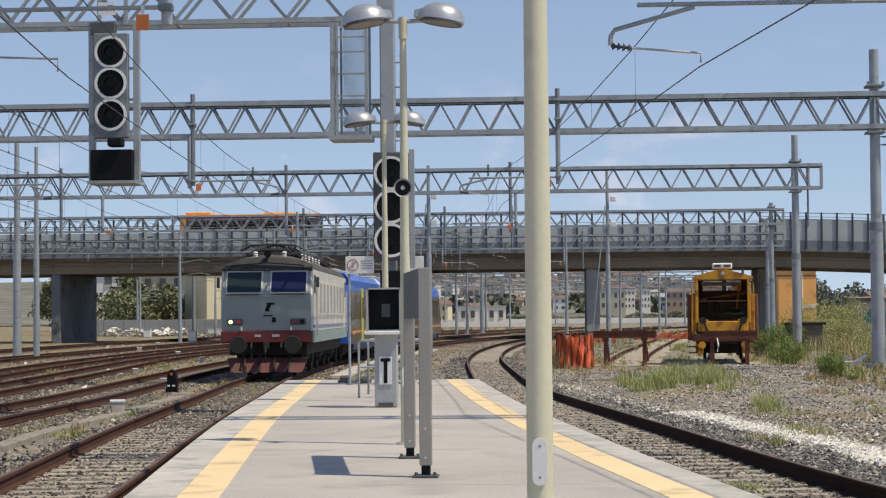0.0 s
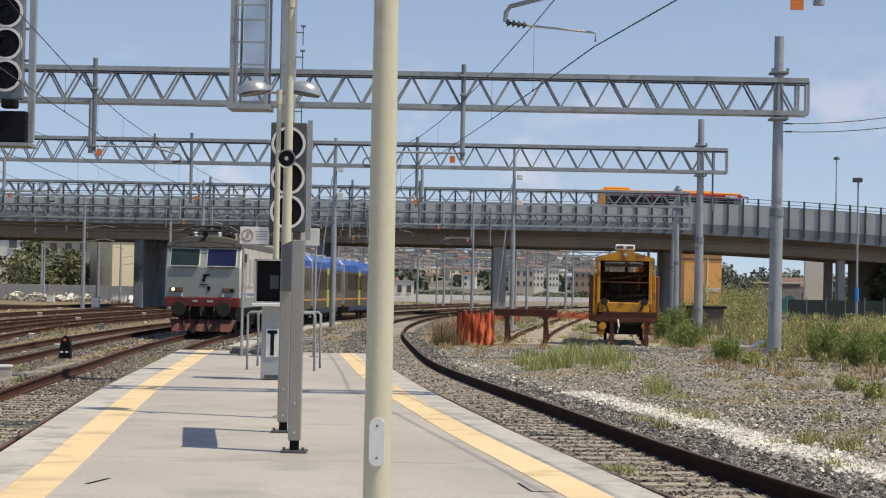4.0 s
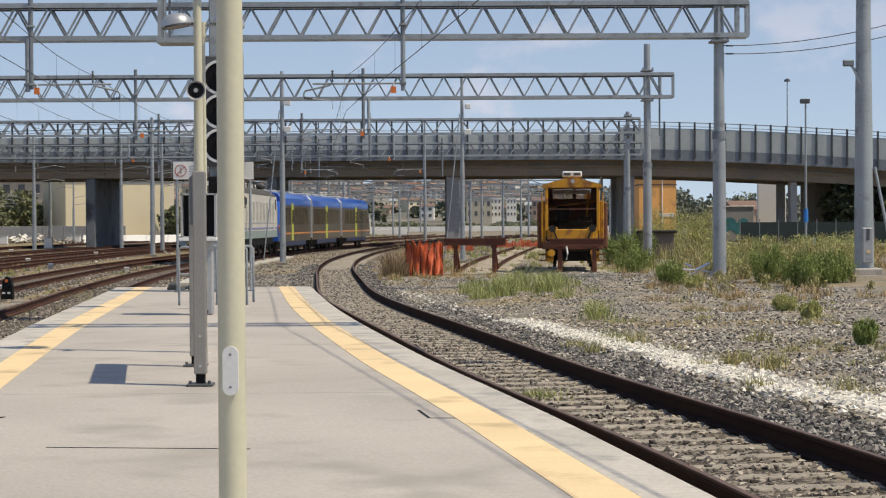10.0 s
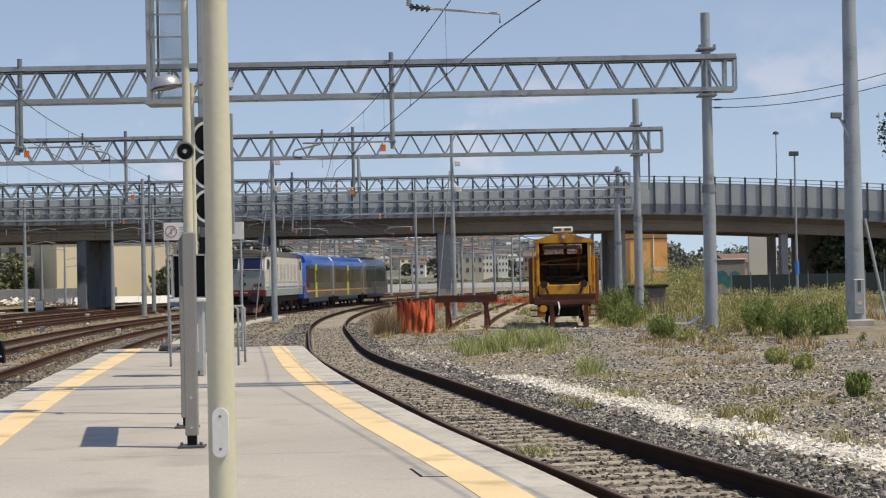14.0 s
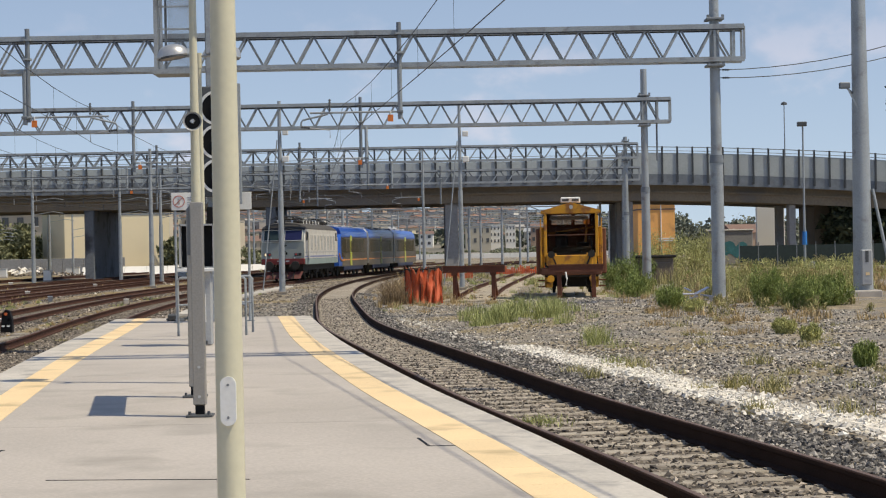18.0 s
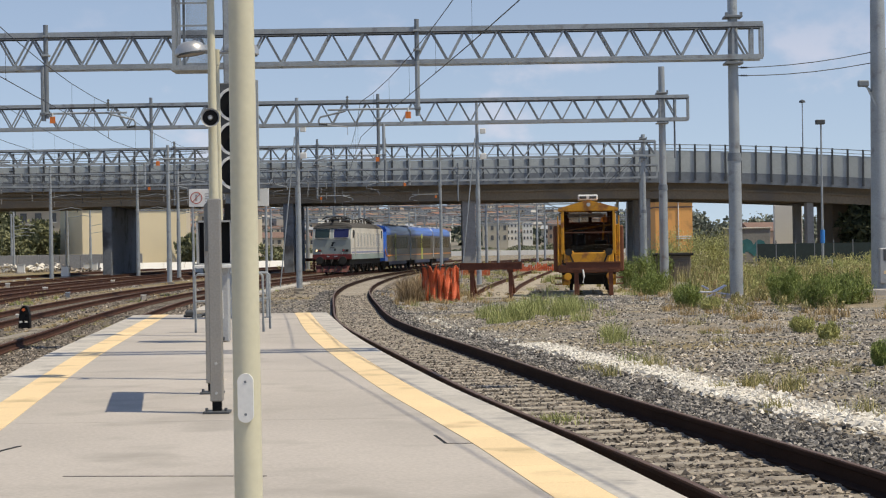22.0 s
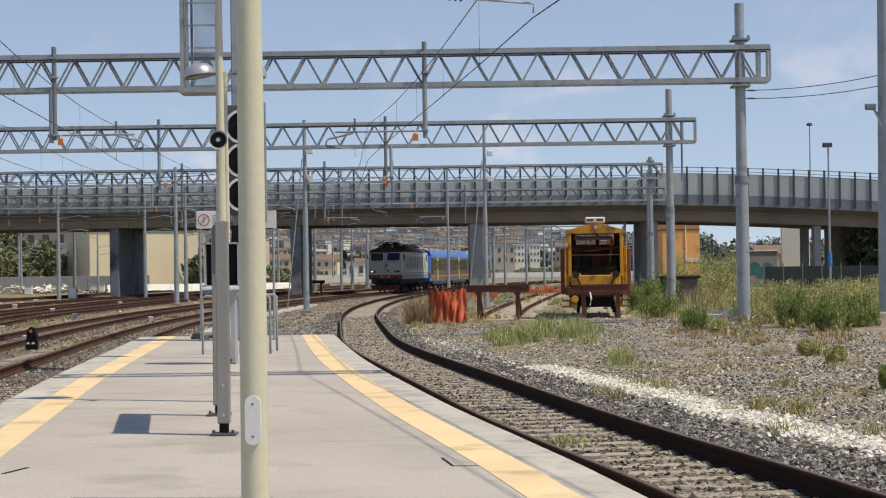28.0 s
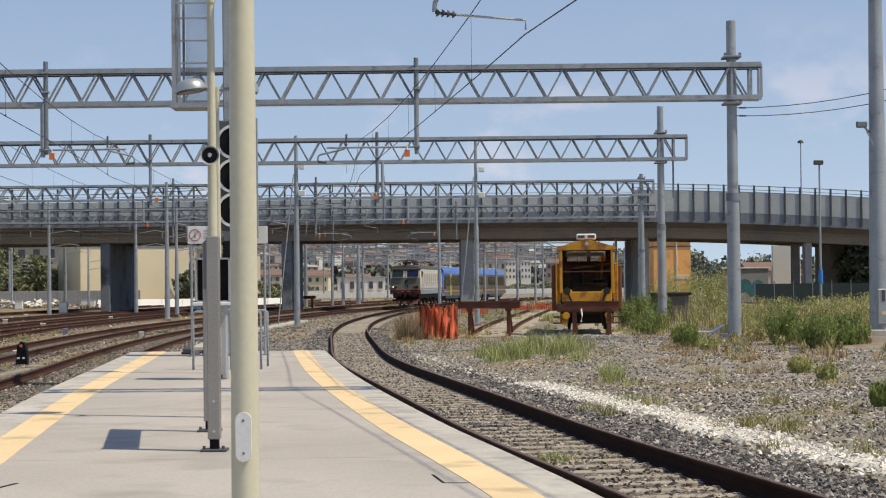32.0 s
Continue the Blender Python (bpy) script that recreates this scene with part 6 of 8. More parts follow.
    for x in (-1.3, 1.3):
        part("side_box", Shape().box(x, 1.6, 1.75, 0.3, 2.6, 1.9, 0.05), M_MACH_RUST, m, "rusty brown side box")
        part("side_panel", Shape().box(x * 0.93, 0.6, 1.9, 0.16, 0.9, 1.7, 0.03), M_MACH, m)
        part("step", Shape().box(x * 0.96, 0.2, 0.55, 0.3, 0.3, 0.06), M_MACH_RUST, m)
        part("step", Shape().box(x * 0.96, 0.2, 0.3, 0.3, 0.3, 0.05), M_MACH_RUST, m)
    part("engine_house", Shape().box(0, 6.2, 1.9, 2.1, 7.2, 1.7, 0.08), M_MACH, m)
    part("jib", Shape().bar((0.75, 3.5, 2.95), (0.75, 9.5, 2.9), 0.3, 0.35), M_MACH, m)
    part("underframe", Shape().box(0, 5.0, 0.85, 2.2, 9.8, 0.35, 0.03), M_UNDER, m)
    part("gearbox", Shape().box(0, 2.6, 0.5, 1.3, 3.0, 0.5, 0.05).cyl((-0.6, 1.4, 0.45), (0.6, 1.4, 0.45), 0.16, n=12), M_UNDER, m)
    for x in (-0.95, 0.95):
        part("rail_clamp", Shape().box(x, 0.5, 0.5, 0.34, 0.3, 0.5, 0.04).box(x, 0.32, 0.36, 0.24, 0.14, 0.22, 0.03), M_MACH, m, "yellow rail clamp")
    for y in (1.8, 8.2):
        wheelset(m, y, 0.42)
    part("hose", Shape().tube([(-0.25, -0.1, 0.9), (-0.2, -0.25, 0.6), (-0.25, -0.2, 0.35)], 0.035, 6), M_WHITE, m)


build_machine()


def build_buffer_stop(x, y, z, w, turn, label, leg=1.0):
    b = thing("buffer_stop", label, "buffer stop", pose(x, y, z, 0, 0, turn), "rusty buffer stops")
    part("beam", Shape().box(0, 0, leg + 0.1, w, 0.22, 0.26, 0.02), M_RUST, b)
    part("beam_flange", Shape().box(0, -0.12, leg + 0.22, w, 0.04, 0.05).box(0, -0.12, leg - 0.02, w, 0.04, 0.05), M_RUST, b)
    for sx in (-0.31, 0.31):
        part("upright", Shape().box(sx * w, 0.03, leg / 2 - 0.1, 0.16, 0.16, leg + 0.2, 0.01), M_RUST, b)
        part("brace", Shape().bar((sx * w + 0.02, 0.1, leg - 0.1), (sx * w + 0.06, 0.75, 0.0), 0.09), M_RUST, b)
        part("gusset", Shape().box(sx * w, -0.09, leg - 0.06, 0.26, 0.03, 0.2, 0.01), M_RUST, b)
        for bx in (-0.08, 0.08):
            part("bolt", Shape().cyl((sx * w + bx, -0.1, leg - 0.03), (sx * w + bx, -0.13, leg - 0.03), 0.025, n=8), M_RUST, b)


build_buffer_stop(1.8, 78.0, 0.0, 2.55, -8, "rusty steel buffer stop across an overgrown track")
build_buffer_stop(-13.0, 180, -0.1, 1.8, 10, "small rusty buffer stop beyond the bridge", 0.9)
build_buffer_stop(5.55, 72.6, 0.02, 2.1, -4, "rusty steel buffer stop before the yellow machine")


# ---- side field things ----
def build_fence():
    f = thing("barrier_netting", "sagging orange plastic netting on stakes beside the track", "safety netting", pose(0, 0, 0))
    pts = [(-0.98, 76.2), (-0.7, 76.0), (-0.4, 75.9), (-0.1, 75.9), (0.2, 76.0), (0.47, 76.2)]
    z0 = -0.15
    drop = (0.42, 0.2, 0.38, 0.1, 0.3)
    for i, (x, y) in enumerate(pts):
        part("stake", Shape().cyl((x, y, z0 - 0.2), (x + random.uniform(-0.08, 0.08), y, z0 + 1.4 + random.uniform(-0.1, 0.1)), 0.02, n=6), M_RUST, f)
    for i in range(5):
        s = Shape()
        (xa, ya), (xb, yb) = pts[i], pts[i + 1]
        cols, rows = 9, 24
        low = z0 - drop[i]

        def net_at(u, v, i=i, xa=xa, ya=ya, xb=xb, yb=yb, low=low):
            """A point of the hanging cloth; u across, v up."""
            fold = 0.1 * math.sin(u * math.pi * 2 + i) * (1.1 - v) + 0.05 * math.sin(v * 9 + i * 2.1)
            x = xa + (xb - xa) * (0.06 + 0.88 * u) + 0.05 * math.sin(v * 5 + u * 3 + i) * (1 - v)
            top = z0 + 1.3 - 0.08 * math.sin(u * math.pi) - 0.07 * (i % 2)
            return (x, ya + (yb - ya) * u + fold, low + 0.1 * math.sin(u * 7 + i) + (top - low) * v)
        for c in range(cols + 1):
            s.tube([net_at(c / cols, q / 8) for q in range(9)], 0.018, 4)
        for r in range(rows):
            if (r * 7 + i * 3) % 11 == 0:
                continue
            s.tube([net_at(q / 5, r / (rows - 1)) for q in range(6)], 0.019, 4)
        part("net_panel", s, M_NET, f)
    part("top_rope", Shape().tube([(x, y, z0 + 1.32 + 0.05 * math.sin(3 * x)) for x, y in pts], 0.03, 5), M_UNDER, f)
    g = thing("barrier_netting", "low orange plastic netting far behind the buffer stop", "safety netting", pose(0, 0, 0))
    for x0, x1, y in ((-1.4, 0.6, 96), (5.1, 9.1, 150), (1.0, 3.0, 132)):
        s = Shape()
        k = 24
        for c in range(k):
            x = x0 + (x1 - x0) * c / k
            h = 0.5 + 0.12 * math.sin(c * 1.7) + 0.08 * math.sin(c * 0.6)
            s.box(x, y + 0.1 * math.sin(c), h / 2 - 0.1, (x1 - x0) / k * 0.8, 0.03, h)
        part("net_strip", s, M_NET, g)


M_NET = material("orange_netting", (0.6, 0.11, 0.035), 0.6, 0, 2.0, 0.25)
build_fence()


def build_tall_pole():
    p = thing("floodlight_mast", "tall tapered grey steel mast with a control box at its foot", "mast", pose(13.58, 60, 0.25))
    part("lower_shaft", Shape().cyl((0, 0, 0), (0, 0, 6.0), 0.31, 0.255, 12), M_GALV, p, smooth=True)
    part("upper_shaft", Shape().cyl((0, 0, 6.0), (0, 0, 18), 0.25, 0.14, 12), M_GALV, p, smooth=True)
    part("footing", Shape().box(0, 0, 0.0, 1.0, 1.0, 0.3, 0.04), M_CONC, p)
    bx = part("control_box", Shape().box(0.02, -0.36, 0.86, 0.34, 0.22, 1.1, 0.03), M_GREY, p, "grey control box")
    part("window", Shape().box(0.02, -0.475, 1.2, 0.1, 0.012, 0.36), M_DARKGREY, bx)
    part("yellow_label", Shape().box(0.03, -0.475, 0.66, 0.12, 0.012, 0.1), M_YELLOW_STRIP, bx)
    part("red_label", Shape().box(0.03, -0.475, 0.48, 0.12, 0.012, 0.06), M_GREY, bx)
    part("stay", Shape().cyl((0.95, -0.2, 0.0), (0.32, -0.1, 3.3), 0.05, n=10), M_GALV, p, smooth=True)
    part("camera_arm", Shape().bar((0, 0, 6.1), (-0.45, -0.1, 6.5), 0.05).box(-0.5, -0.12, 6.55, 0.34, 0.16, 0.2, 0.03), M_GALV_DARK, p)
    part("camera_foot", Shape().bar((-0.1, -0.2, 5.8), (-0.4, -0.15, 6.45), 0.05), M_GALV, p)


build_tall_pole()


def build_street_lamps():
    for x, y, h, kind, z in ((19.6, 100, 7.9, "box", 0.1), (32.7, 175.4, 14.3 - deck_z(32.7), "dome", deck_z(32.7) + 0.25), (27.5, 121, 6.4, "cone", 0.4), (46.0, 150, 7.5, "dome", 0.3)):
        l = thing("street_lamp", "thin grey lamp post with a small box head" if kind == "box" else "thin grey lamp post beyond the weeds", "lamp post", pose(x, y, z))
        part("pole", Shape().cyl((0, 0, -0.2), (0, 0, h), 0.075, 0.045, 10), M_GALV, l, smooth=True)
        if kind == "box":
            part("lamp_box", Shape().box(-0.05, -0.05, h + 0.1, 0.48, 0.3, 0.24, 0.03), M_DARKGREY, l)
            part("blue_band", Shape().cyl((0, 0, 1.7), (0, 0, 2.4), 0.12, n=12), M_BLUE_PAINT, l, "blue sleeve")
            part("meter_box", Shape().box(0.35, 0, 0.5, 0.3, 0.2, 0.7, 0.02), M_GREY, l)
        else:
            part("lamp_dome", Shape().loft([[(r * math.cos(k * 0.6283), r * math.sin(k * 0.6283), h + zz) for k in range(10)] for r, zz in ((0.05, 0.3), (0.25, 0.2), (0.3, 0.02), (0.1, 0.0))]), M_DARKGREY, l)


M_BLUE_PAINT = material("blue_paint", (0.03, 0.2, 0.55), 0.5)
build_street_lamps()


# orange base colour stands for the lit lamp; the lens emits nothing
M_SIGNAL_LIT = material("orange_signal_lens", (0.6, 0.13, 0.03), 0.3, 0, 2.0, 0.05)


def build_ground_signals():
    for x, y, z in ((-11.8, 53.4, 0.03), (-12.9, 34.5, 0.15)):
        s = thing("ground_signal", "low black ground signal with white lettering bars", "signal", pose(x, y, z) @ Matrix.Scale(0.8, 4), "ground signals")
        part("cabinet", Shape().loft([[(-0.2, yy, -0.25), (0.2, yy, -0.25), (0.2, yy, 0.2), (0.12, yy, 0.5), (-0.02, yy, 0.55), (-0.14, yy, 0.4)] for yy in (0, 0.3)]), M_BLACK, s)
        part("lamp", Shape().cyl((0.0, -0.03, 0.4), (0.0, 0, 0.4), 0.055, n=14), M_SIGNAL_LIT if y > 40 else M_LENS, s, "orange lens" if y > 40 else "")
        part("lower_lamp", Shape().cyl((0.1, -0.03, 0.2), (0.1, 0, 0.2), 0.05, n=14), M_LENS, s)
        for k in (-0.1, 0.08):
            part("number_bar", Shape().box(k, -0.006, -0.02, 0.1, 0.008, 0.06), M_WHITE, s)
    for x, y, w in ((-10.16, 39.8, 0.28), (-13.4, 60, 0.2), (-17.0, 72, 0.2), (-22, 105, 0.26), (-18.2, 92, 0.22), (-27.5, 120, 0.28), (-13.3, 84, 0.2), (-31, 142, 0.3), (-22.3, 128, 0.25)):
        b = thing("track_box", "small concrete track connection box in the gravel", "box", pose(x, y, rail_z(y) - 0.16, 0, 0, 12), "track boxes")
        part("body", Shape().box(0, 0, 0.05, w, w, w * 1.1, 0.02), M_CONC, b)
        part("lid", Shape().box(0, 0, 0.05 + w * 0.58, w * 1.15, w * 1.15, w * 0.2, 0.012), M_WHITE, b)
    tr = thing("cable_trough", "low concrete cable trough with separate lids between the tracks", "cable trough", kind="structure")
    line = curve_points([(-8.6, 20), (-9.29, 28.4), (-9.54, 32.6), (-9.93, 38.7), (-10.45, 46.1), (-11.0, 52)], 1.0)
    for i in range(len(line) - 1):
        p, d = line[i], line[i + 1] - line[i]
        part("trough_lid", Shape().box(0, 0.49, 0, 0.26, 0.97, 0.2, 0.02), M_FOOTING, tr, m=Matrix.Translation((p.x, p.y, rail_z(p.y) - 0.24 + random.uniform(-0.03, 0.015))) @ Matrix.Rotation(math.atan2(d.y, d.x) - math.pi / 2 + random.uniform(-0.03, 0.03), 4, "Z"))


build_ground_signals()


def build_walkway():
    wk = thing("walkway", "pale concrete walkway slabs beside the main track", "walkway", kind="structure")
    line = curve_points(TRACKS["main"], 1.2)
    slab = Shape().box(0, 0, 0, 0.62, 1.14, 0.12, 0.015).mesh("paving_slab", M_COPING)
    for i, p in enumerate(line):
        if 66 < p.y < 116:
            n = side_normal(line, i)
            part("paving_slab", slab, None, wk, m=Matrix.Translation((p.x + n.x * 2.05, p.y + n.y * 2.05, rail_z(p.y) - 0.17 + random.uniform(-0.015, 0.015))) @ Matrix.Rotation(math.atan2(n.y, n.x) + random.uniform(-0.02, 0.02), 4, "Z"))


build_walkway()
HUT = (11.3, 96.5)
M_HUT = material("brown_hut_render", (0.17, 0.14, 0.115), 0.9, 0, 1.0, 0.2, 0.1, 12)
hut = thing("relay_hut", "low brown-grey hut half hidden by bushes", "hut", pose(HUT[0], HUT[1], -0.1))
part("wall", Shape().box(0, 0, 0.7, 1.75, 1.5, 1.4, 0.03), M_HUT, hut)
part("roof_slab", Shape().box(0, 0, 1.46, 2.0, 1.8, 0.14, 0.03), M_UNDER, hut)
part("door", Shape().box(0.35, -0.76, 0.6, 0.7, 0.05, 1.1, 0.01), M_HUT, hut)
part("vent", Shape().box(-0.5, -0.76, 1.1, 0.4, 0.04, 0.2, 0.01), M_DARKGREY, hut)
sheet = thing("plastic_sheet", "crumpled pale plastic sheet lying in the weeds", "litter", pose(8.4, 60.2, 0.24))
M_PLASTIC = material("pale_plastic", (0.55, 0.57, 0.66), 0.4)
for k in range(9):
    part("fold", Shape().box(random.uniform(-0.6, 0.6), random.uniform(-0.2, 0.2), random.uniform(0.03, 0.15), random.uniform(0.2, 0.5), random.uniform(0.2, 0.4), 0.05, 0.015,
                             m=Matrix.Rotation(random.uniform(-0.5, 0.5), 4, "Y")), M_PLASTIC, sheet)


# ---- vegetation and stones ----
def leaf_material(name, a, b, power=1.0):
    m = bpy.data.materials.new(name)
    m.use_nodes = True
    n, l = m.node_tree.nodes, m.node_tree.links
    p = n["Principled BSDF"]
    p.inputs["Roughness"].default_value = 0.65
    geo = n.new("ShaderNodeNewGeometry")
    mix = n.new("ShaderNodeMix")
    mix.data_type = "RGBA"
    pw = n.new("ShaderNodeMath")
    pw.operation = "POWER"
    pw.inputs[1].default_value = power
    l.new(geo.outputs["Random Per Island"], pw.inputs[0])
    l.new(pw.outputs[0], mix.inputs["Factor"])
    mix.inputs["A"].default_value, mix.inputs["B"].default_value = (*a, 1), (*b, 1)
    l.new(mix.outputs["Result"], p.inputs["Base Color"])
    return m


M_LEAF_DARK = leaf_material("dark_tree_leaves", (0.018, 0.028, 0.012), (0.085, 0.1, 0.045))
M_LEAF_TALL = leaf_material("tall_tree_leaves", (0.012, 0.022, 0.009), (0.055, 0.075, 0.028))
M_LEAF_MID = leaf_material("olive_tree_leaves", (0.08, 0.095, 0.045), (0.26, 0.26, 0.13))
M_LEAF = leaf_material("shrub_leaves", (0.1, 0.15, 0.03), (0.36, 0.42, 0.12))
M_LEAF_LIGHT = leaf_material("light_shrub_leaves", (0.25, 0.265, 0.075), (0.62, 0.6, 0.25))
M_GRASS = leaf_material("green_grass", (0.17, 0.21, 0.055), (0.5, 0.5, 0.2))
M_DRY = leaf_material("dry_grass", (0.26, 0.19, 0.085), (0.55, 0.4, 0.2))
M_DRY_BROWN = leaf_material("brown_dry_grass", (0.13, 0.085, 0.045), (0.4, 0.29, 0.16))
M_WEED = leaf_material("tall_weeds", (0.2, 0.195, 0.065), (0.6, 0.52, 0.24), 1.5)
M_STONES = leaf_material("grey_stones", (0.06, 0.054, 0.048), (0.78, 0.71, 0.61), 2.0)
M_STONES_DARK = leaf_material("dark_shoulder_stones", (0.035, 0.032, 0.03), (0.46, 0.42, 0.37), 2.2)
M_STONES_BROWN = leaf_material("brown_ballast_stones", (0.055, 0.045, 0.036), (0.54, 0.46, 0.37), 2.1)
M_STONES_WHITE = leaf_material("white_stones", (0.47, 0.43, 0.375), (0.82, 0.78, 0.7))
M_CHALK = material("limestone_dust", (0.76, 0.71, 0.62), 0.95, 0, 1.5, 0.2, 0.8, 40, (0.45, 0.39, 0.3), 0.12)
M_BARK = material("bark", (0.12, 0.09, 0.07), 0.9, 0, 3, 0.3, 0.3)
RNG = np.random.default_rng(7)


def scatter_mesh(name, mat, verts, faces):
    """Many small pieces: verts (n, k, 3) with the same faces in each."""
    n, k, _ = verts.shape
    f = (np.arange(n)[:, None, None] * k + np.array(faces)[None]).reshape(-1, len(faces[0]))
    me = bpy.data.meshes.new(name)
    me.vertices.add(n * k)
    me.vertices.foreach_set("co", verts.astype(np.float32).ravel())
    me.loops.add(f.size)
    me.loops.foreach_set("vertex_index", f.astype(np.int32).ravel())
    me.polygons.add(len(f))
    me.polygons.foreach_set("loop_start", np.arange(0, f.size, f.shape[1], dtype=np.int32))
    me.update(calc_edges=True)
    me.shade_flat()
    me.materials.append(mat)
    return me


def leaves(centres, size, mat, name, flat=0.0, slim=0.5, up=0.0):
    """One small bent leaf (two triangles) at each centre, turned at random."""
    n = len(centres)
    a = RNG.normal(size=(n, 3))
    a[:, 2] = a[:, 2] * (1 - flat) + up
    a /= np.linalg.norm(a, axis=1, keepdims=True)
    b = np.cross(a, RNG.normal(size=(n, 3)))
    b /= np.linalg.norm(b, axis=1, keepdims=True)
    s = size * RNG.uniform(0.6, 1.4, (n, 1))
    c = np.cross(a, b) * s * 0.25
    v = np.stack([centres - a * s, centres - b * s * slim + c, centres + a * s, centres + b * s * slim + c], 1)
    return scatter_mesh(name, mat, v, [(0, 1, 2), (0, 2, 3)])


def blade_points(roots, height, width, lean=0.35):
    n = len(roots)
    h = height * RNG.uniform(0.3, 1.15, n)
    ang = RNG.uniform(0, 2 * np.pi, n)
    side = np.stack([np.cos(ang), np.sin(ang), 0 * ang], 1) * width * RNG.uniform(0.5, 1.4, (n, 1))
    d = RNG.normal(size=(n, 2)) * lean * h[:, None]
    mid = roots + np.stack([d[:, 0] * 0.3, d[:, 1] * 0.3, h * 0.55], 1)
    top = roots + np.stack([d[:, 0], d[:, 1], h], 1)
    return np.stack([roots - side / 2, roots + side / 2, mid + side * 0.35, mid - side * 0.35, top], 1)


def blades(roots, height, width, mat, name, lean=0.35):
    """Grass blades: thin upright triangles, bent over."""
    return scatter_mesh(name, mat, blade_points(roots, height, width, lean), [(0, 1, 2), (0, 2, 3), (3, 2, 4)])


def stones(centres, size, mat, name):
    n = len(centres)
    base = np.array([(1, 0, 0), (0, 1, 0), (-1, 0, 0), (0, -1, 0), (0, 0, 0.8), (0, 0, -0.8)], float)
    v = base[None] * RNG.uniform(0.55, 1.25, (n, 6, 1)) + RNG.normal(size=(n, 6, 3)) * 0.26
    q = RNG.normal(size=(n, 3, 3))
    r = np.linalg.qr(q)[0]
    v = np.einsum("nij,nkj->nki", r, v) * (size * RNG.uniform(0.5, 1.6, (n, 1, 1))) * np.array([1, 1, 0.75])
    return scatter_mesh(name, mat, v + centres[:, None], [(0, 1, 4), (1, 2, 4), (2, 3, 4), (3, 0, 4), (1, 0, 5), (2, 1, 5), (3, 2, 5), (0, 3, 5)])


def on_field(xy, lift=0.0):
    return np.array([(x, y, field_height(x, y) + lift) for x, y in xy])


def side_points(key, y0, y1, d0, d1, count):
    """Random plan points beside a track, between offsets d0 and d1 to its right."""
    line = [p for p in TRACK_LINES[key]]
    idx = [i for i, p in enumerate(line) if y0 < p.y < y1]
    out = []
    for _ in range(count):
        i = idx[int(RNG.integers(len(idx)))]
        p = line[i] + side_normal(line, i) * float(RNG.uniform(d0, d1))
        out.append((p.x + RNG.normal() * 0.15, p.y + RNG.normal() * 0.25))
    return out


def on_bed(key, pts):
    """Stones laid on the top of a track's bed, its crown and shoulders."""
    out = []
    for x, y in pts:
        d = abs(x - track_x(key, y))
        z = -0.178 - 0.03 * min(1.0, max(0.0, (d - 1.0) / 0.5)) - 0.25 * max(0.0, d - 1.5) - (0.025 if 0.6 < d < 0.9 else 0.0)
        out.append((x, y, rail_z(y) + z))
    return np.array(out)


def stuff(name, me, label, category):
    return tagged(new(name, me), label, category, kind="stuff")


def clear_of_tracks(pts):
    keep = []
    for x, y in pts:
        if all(abs(x - track_x(k, y)) > 1.1 for k in ("siding", "main", "third") if TRACK_LINES[k][0].y < y < 120):
            keep.append((x, y))
    return keep


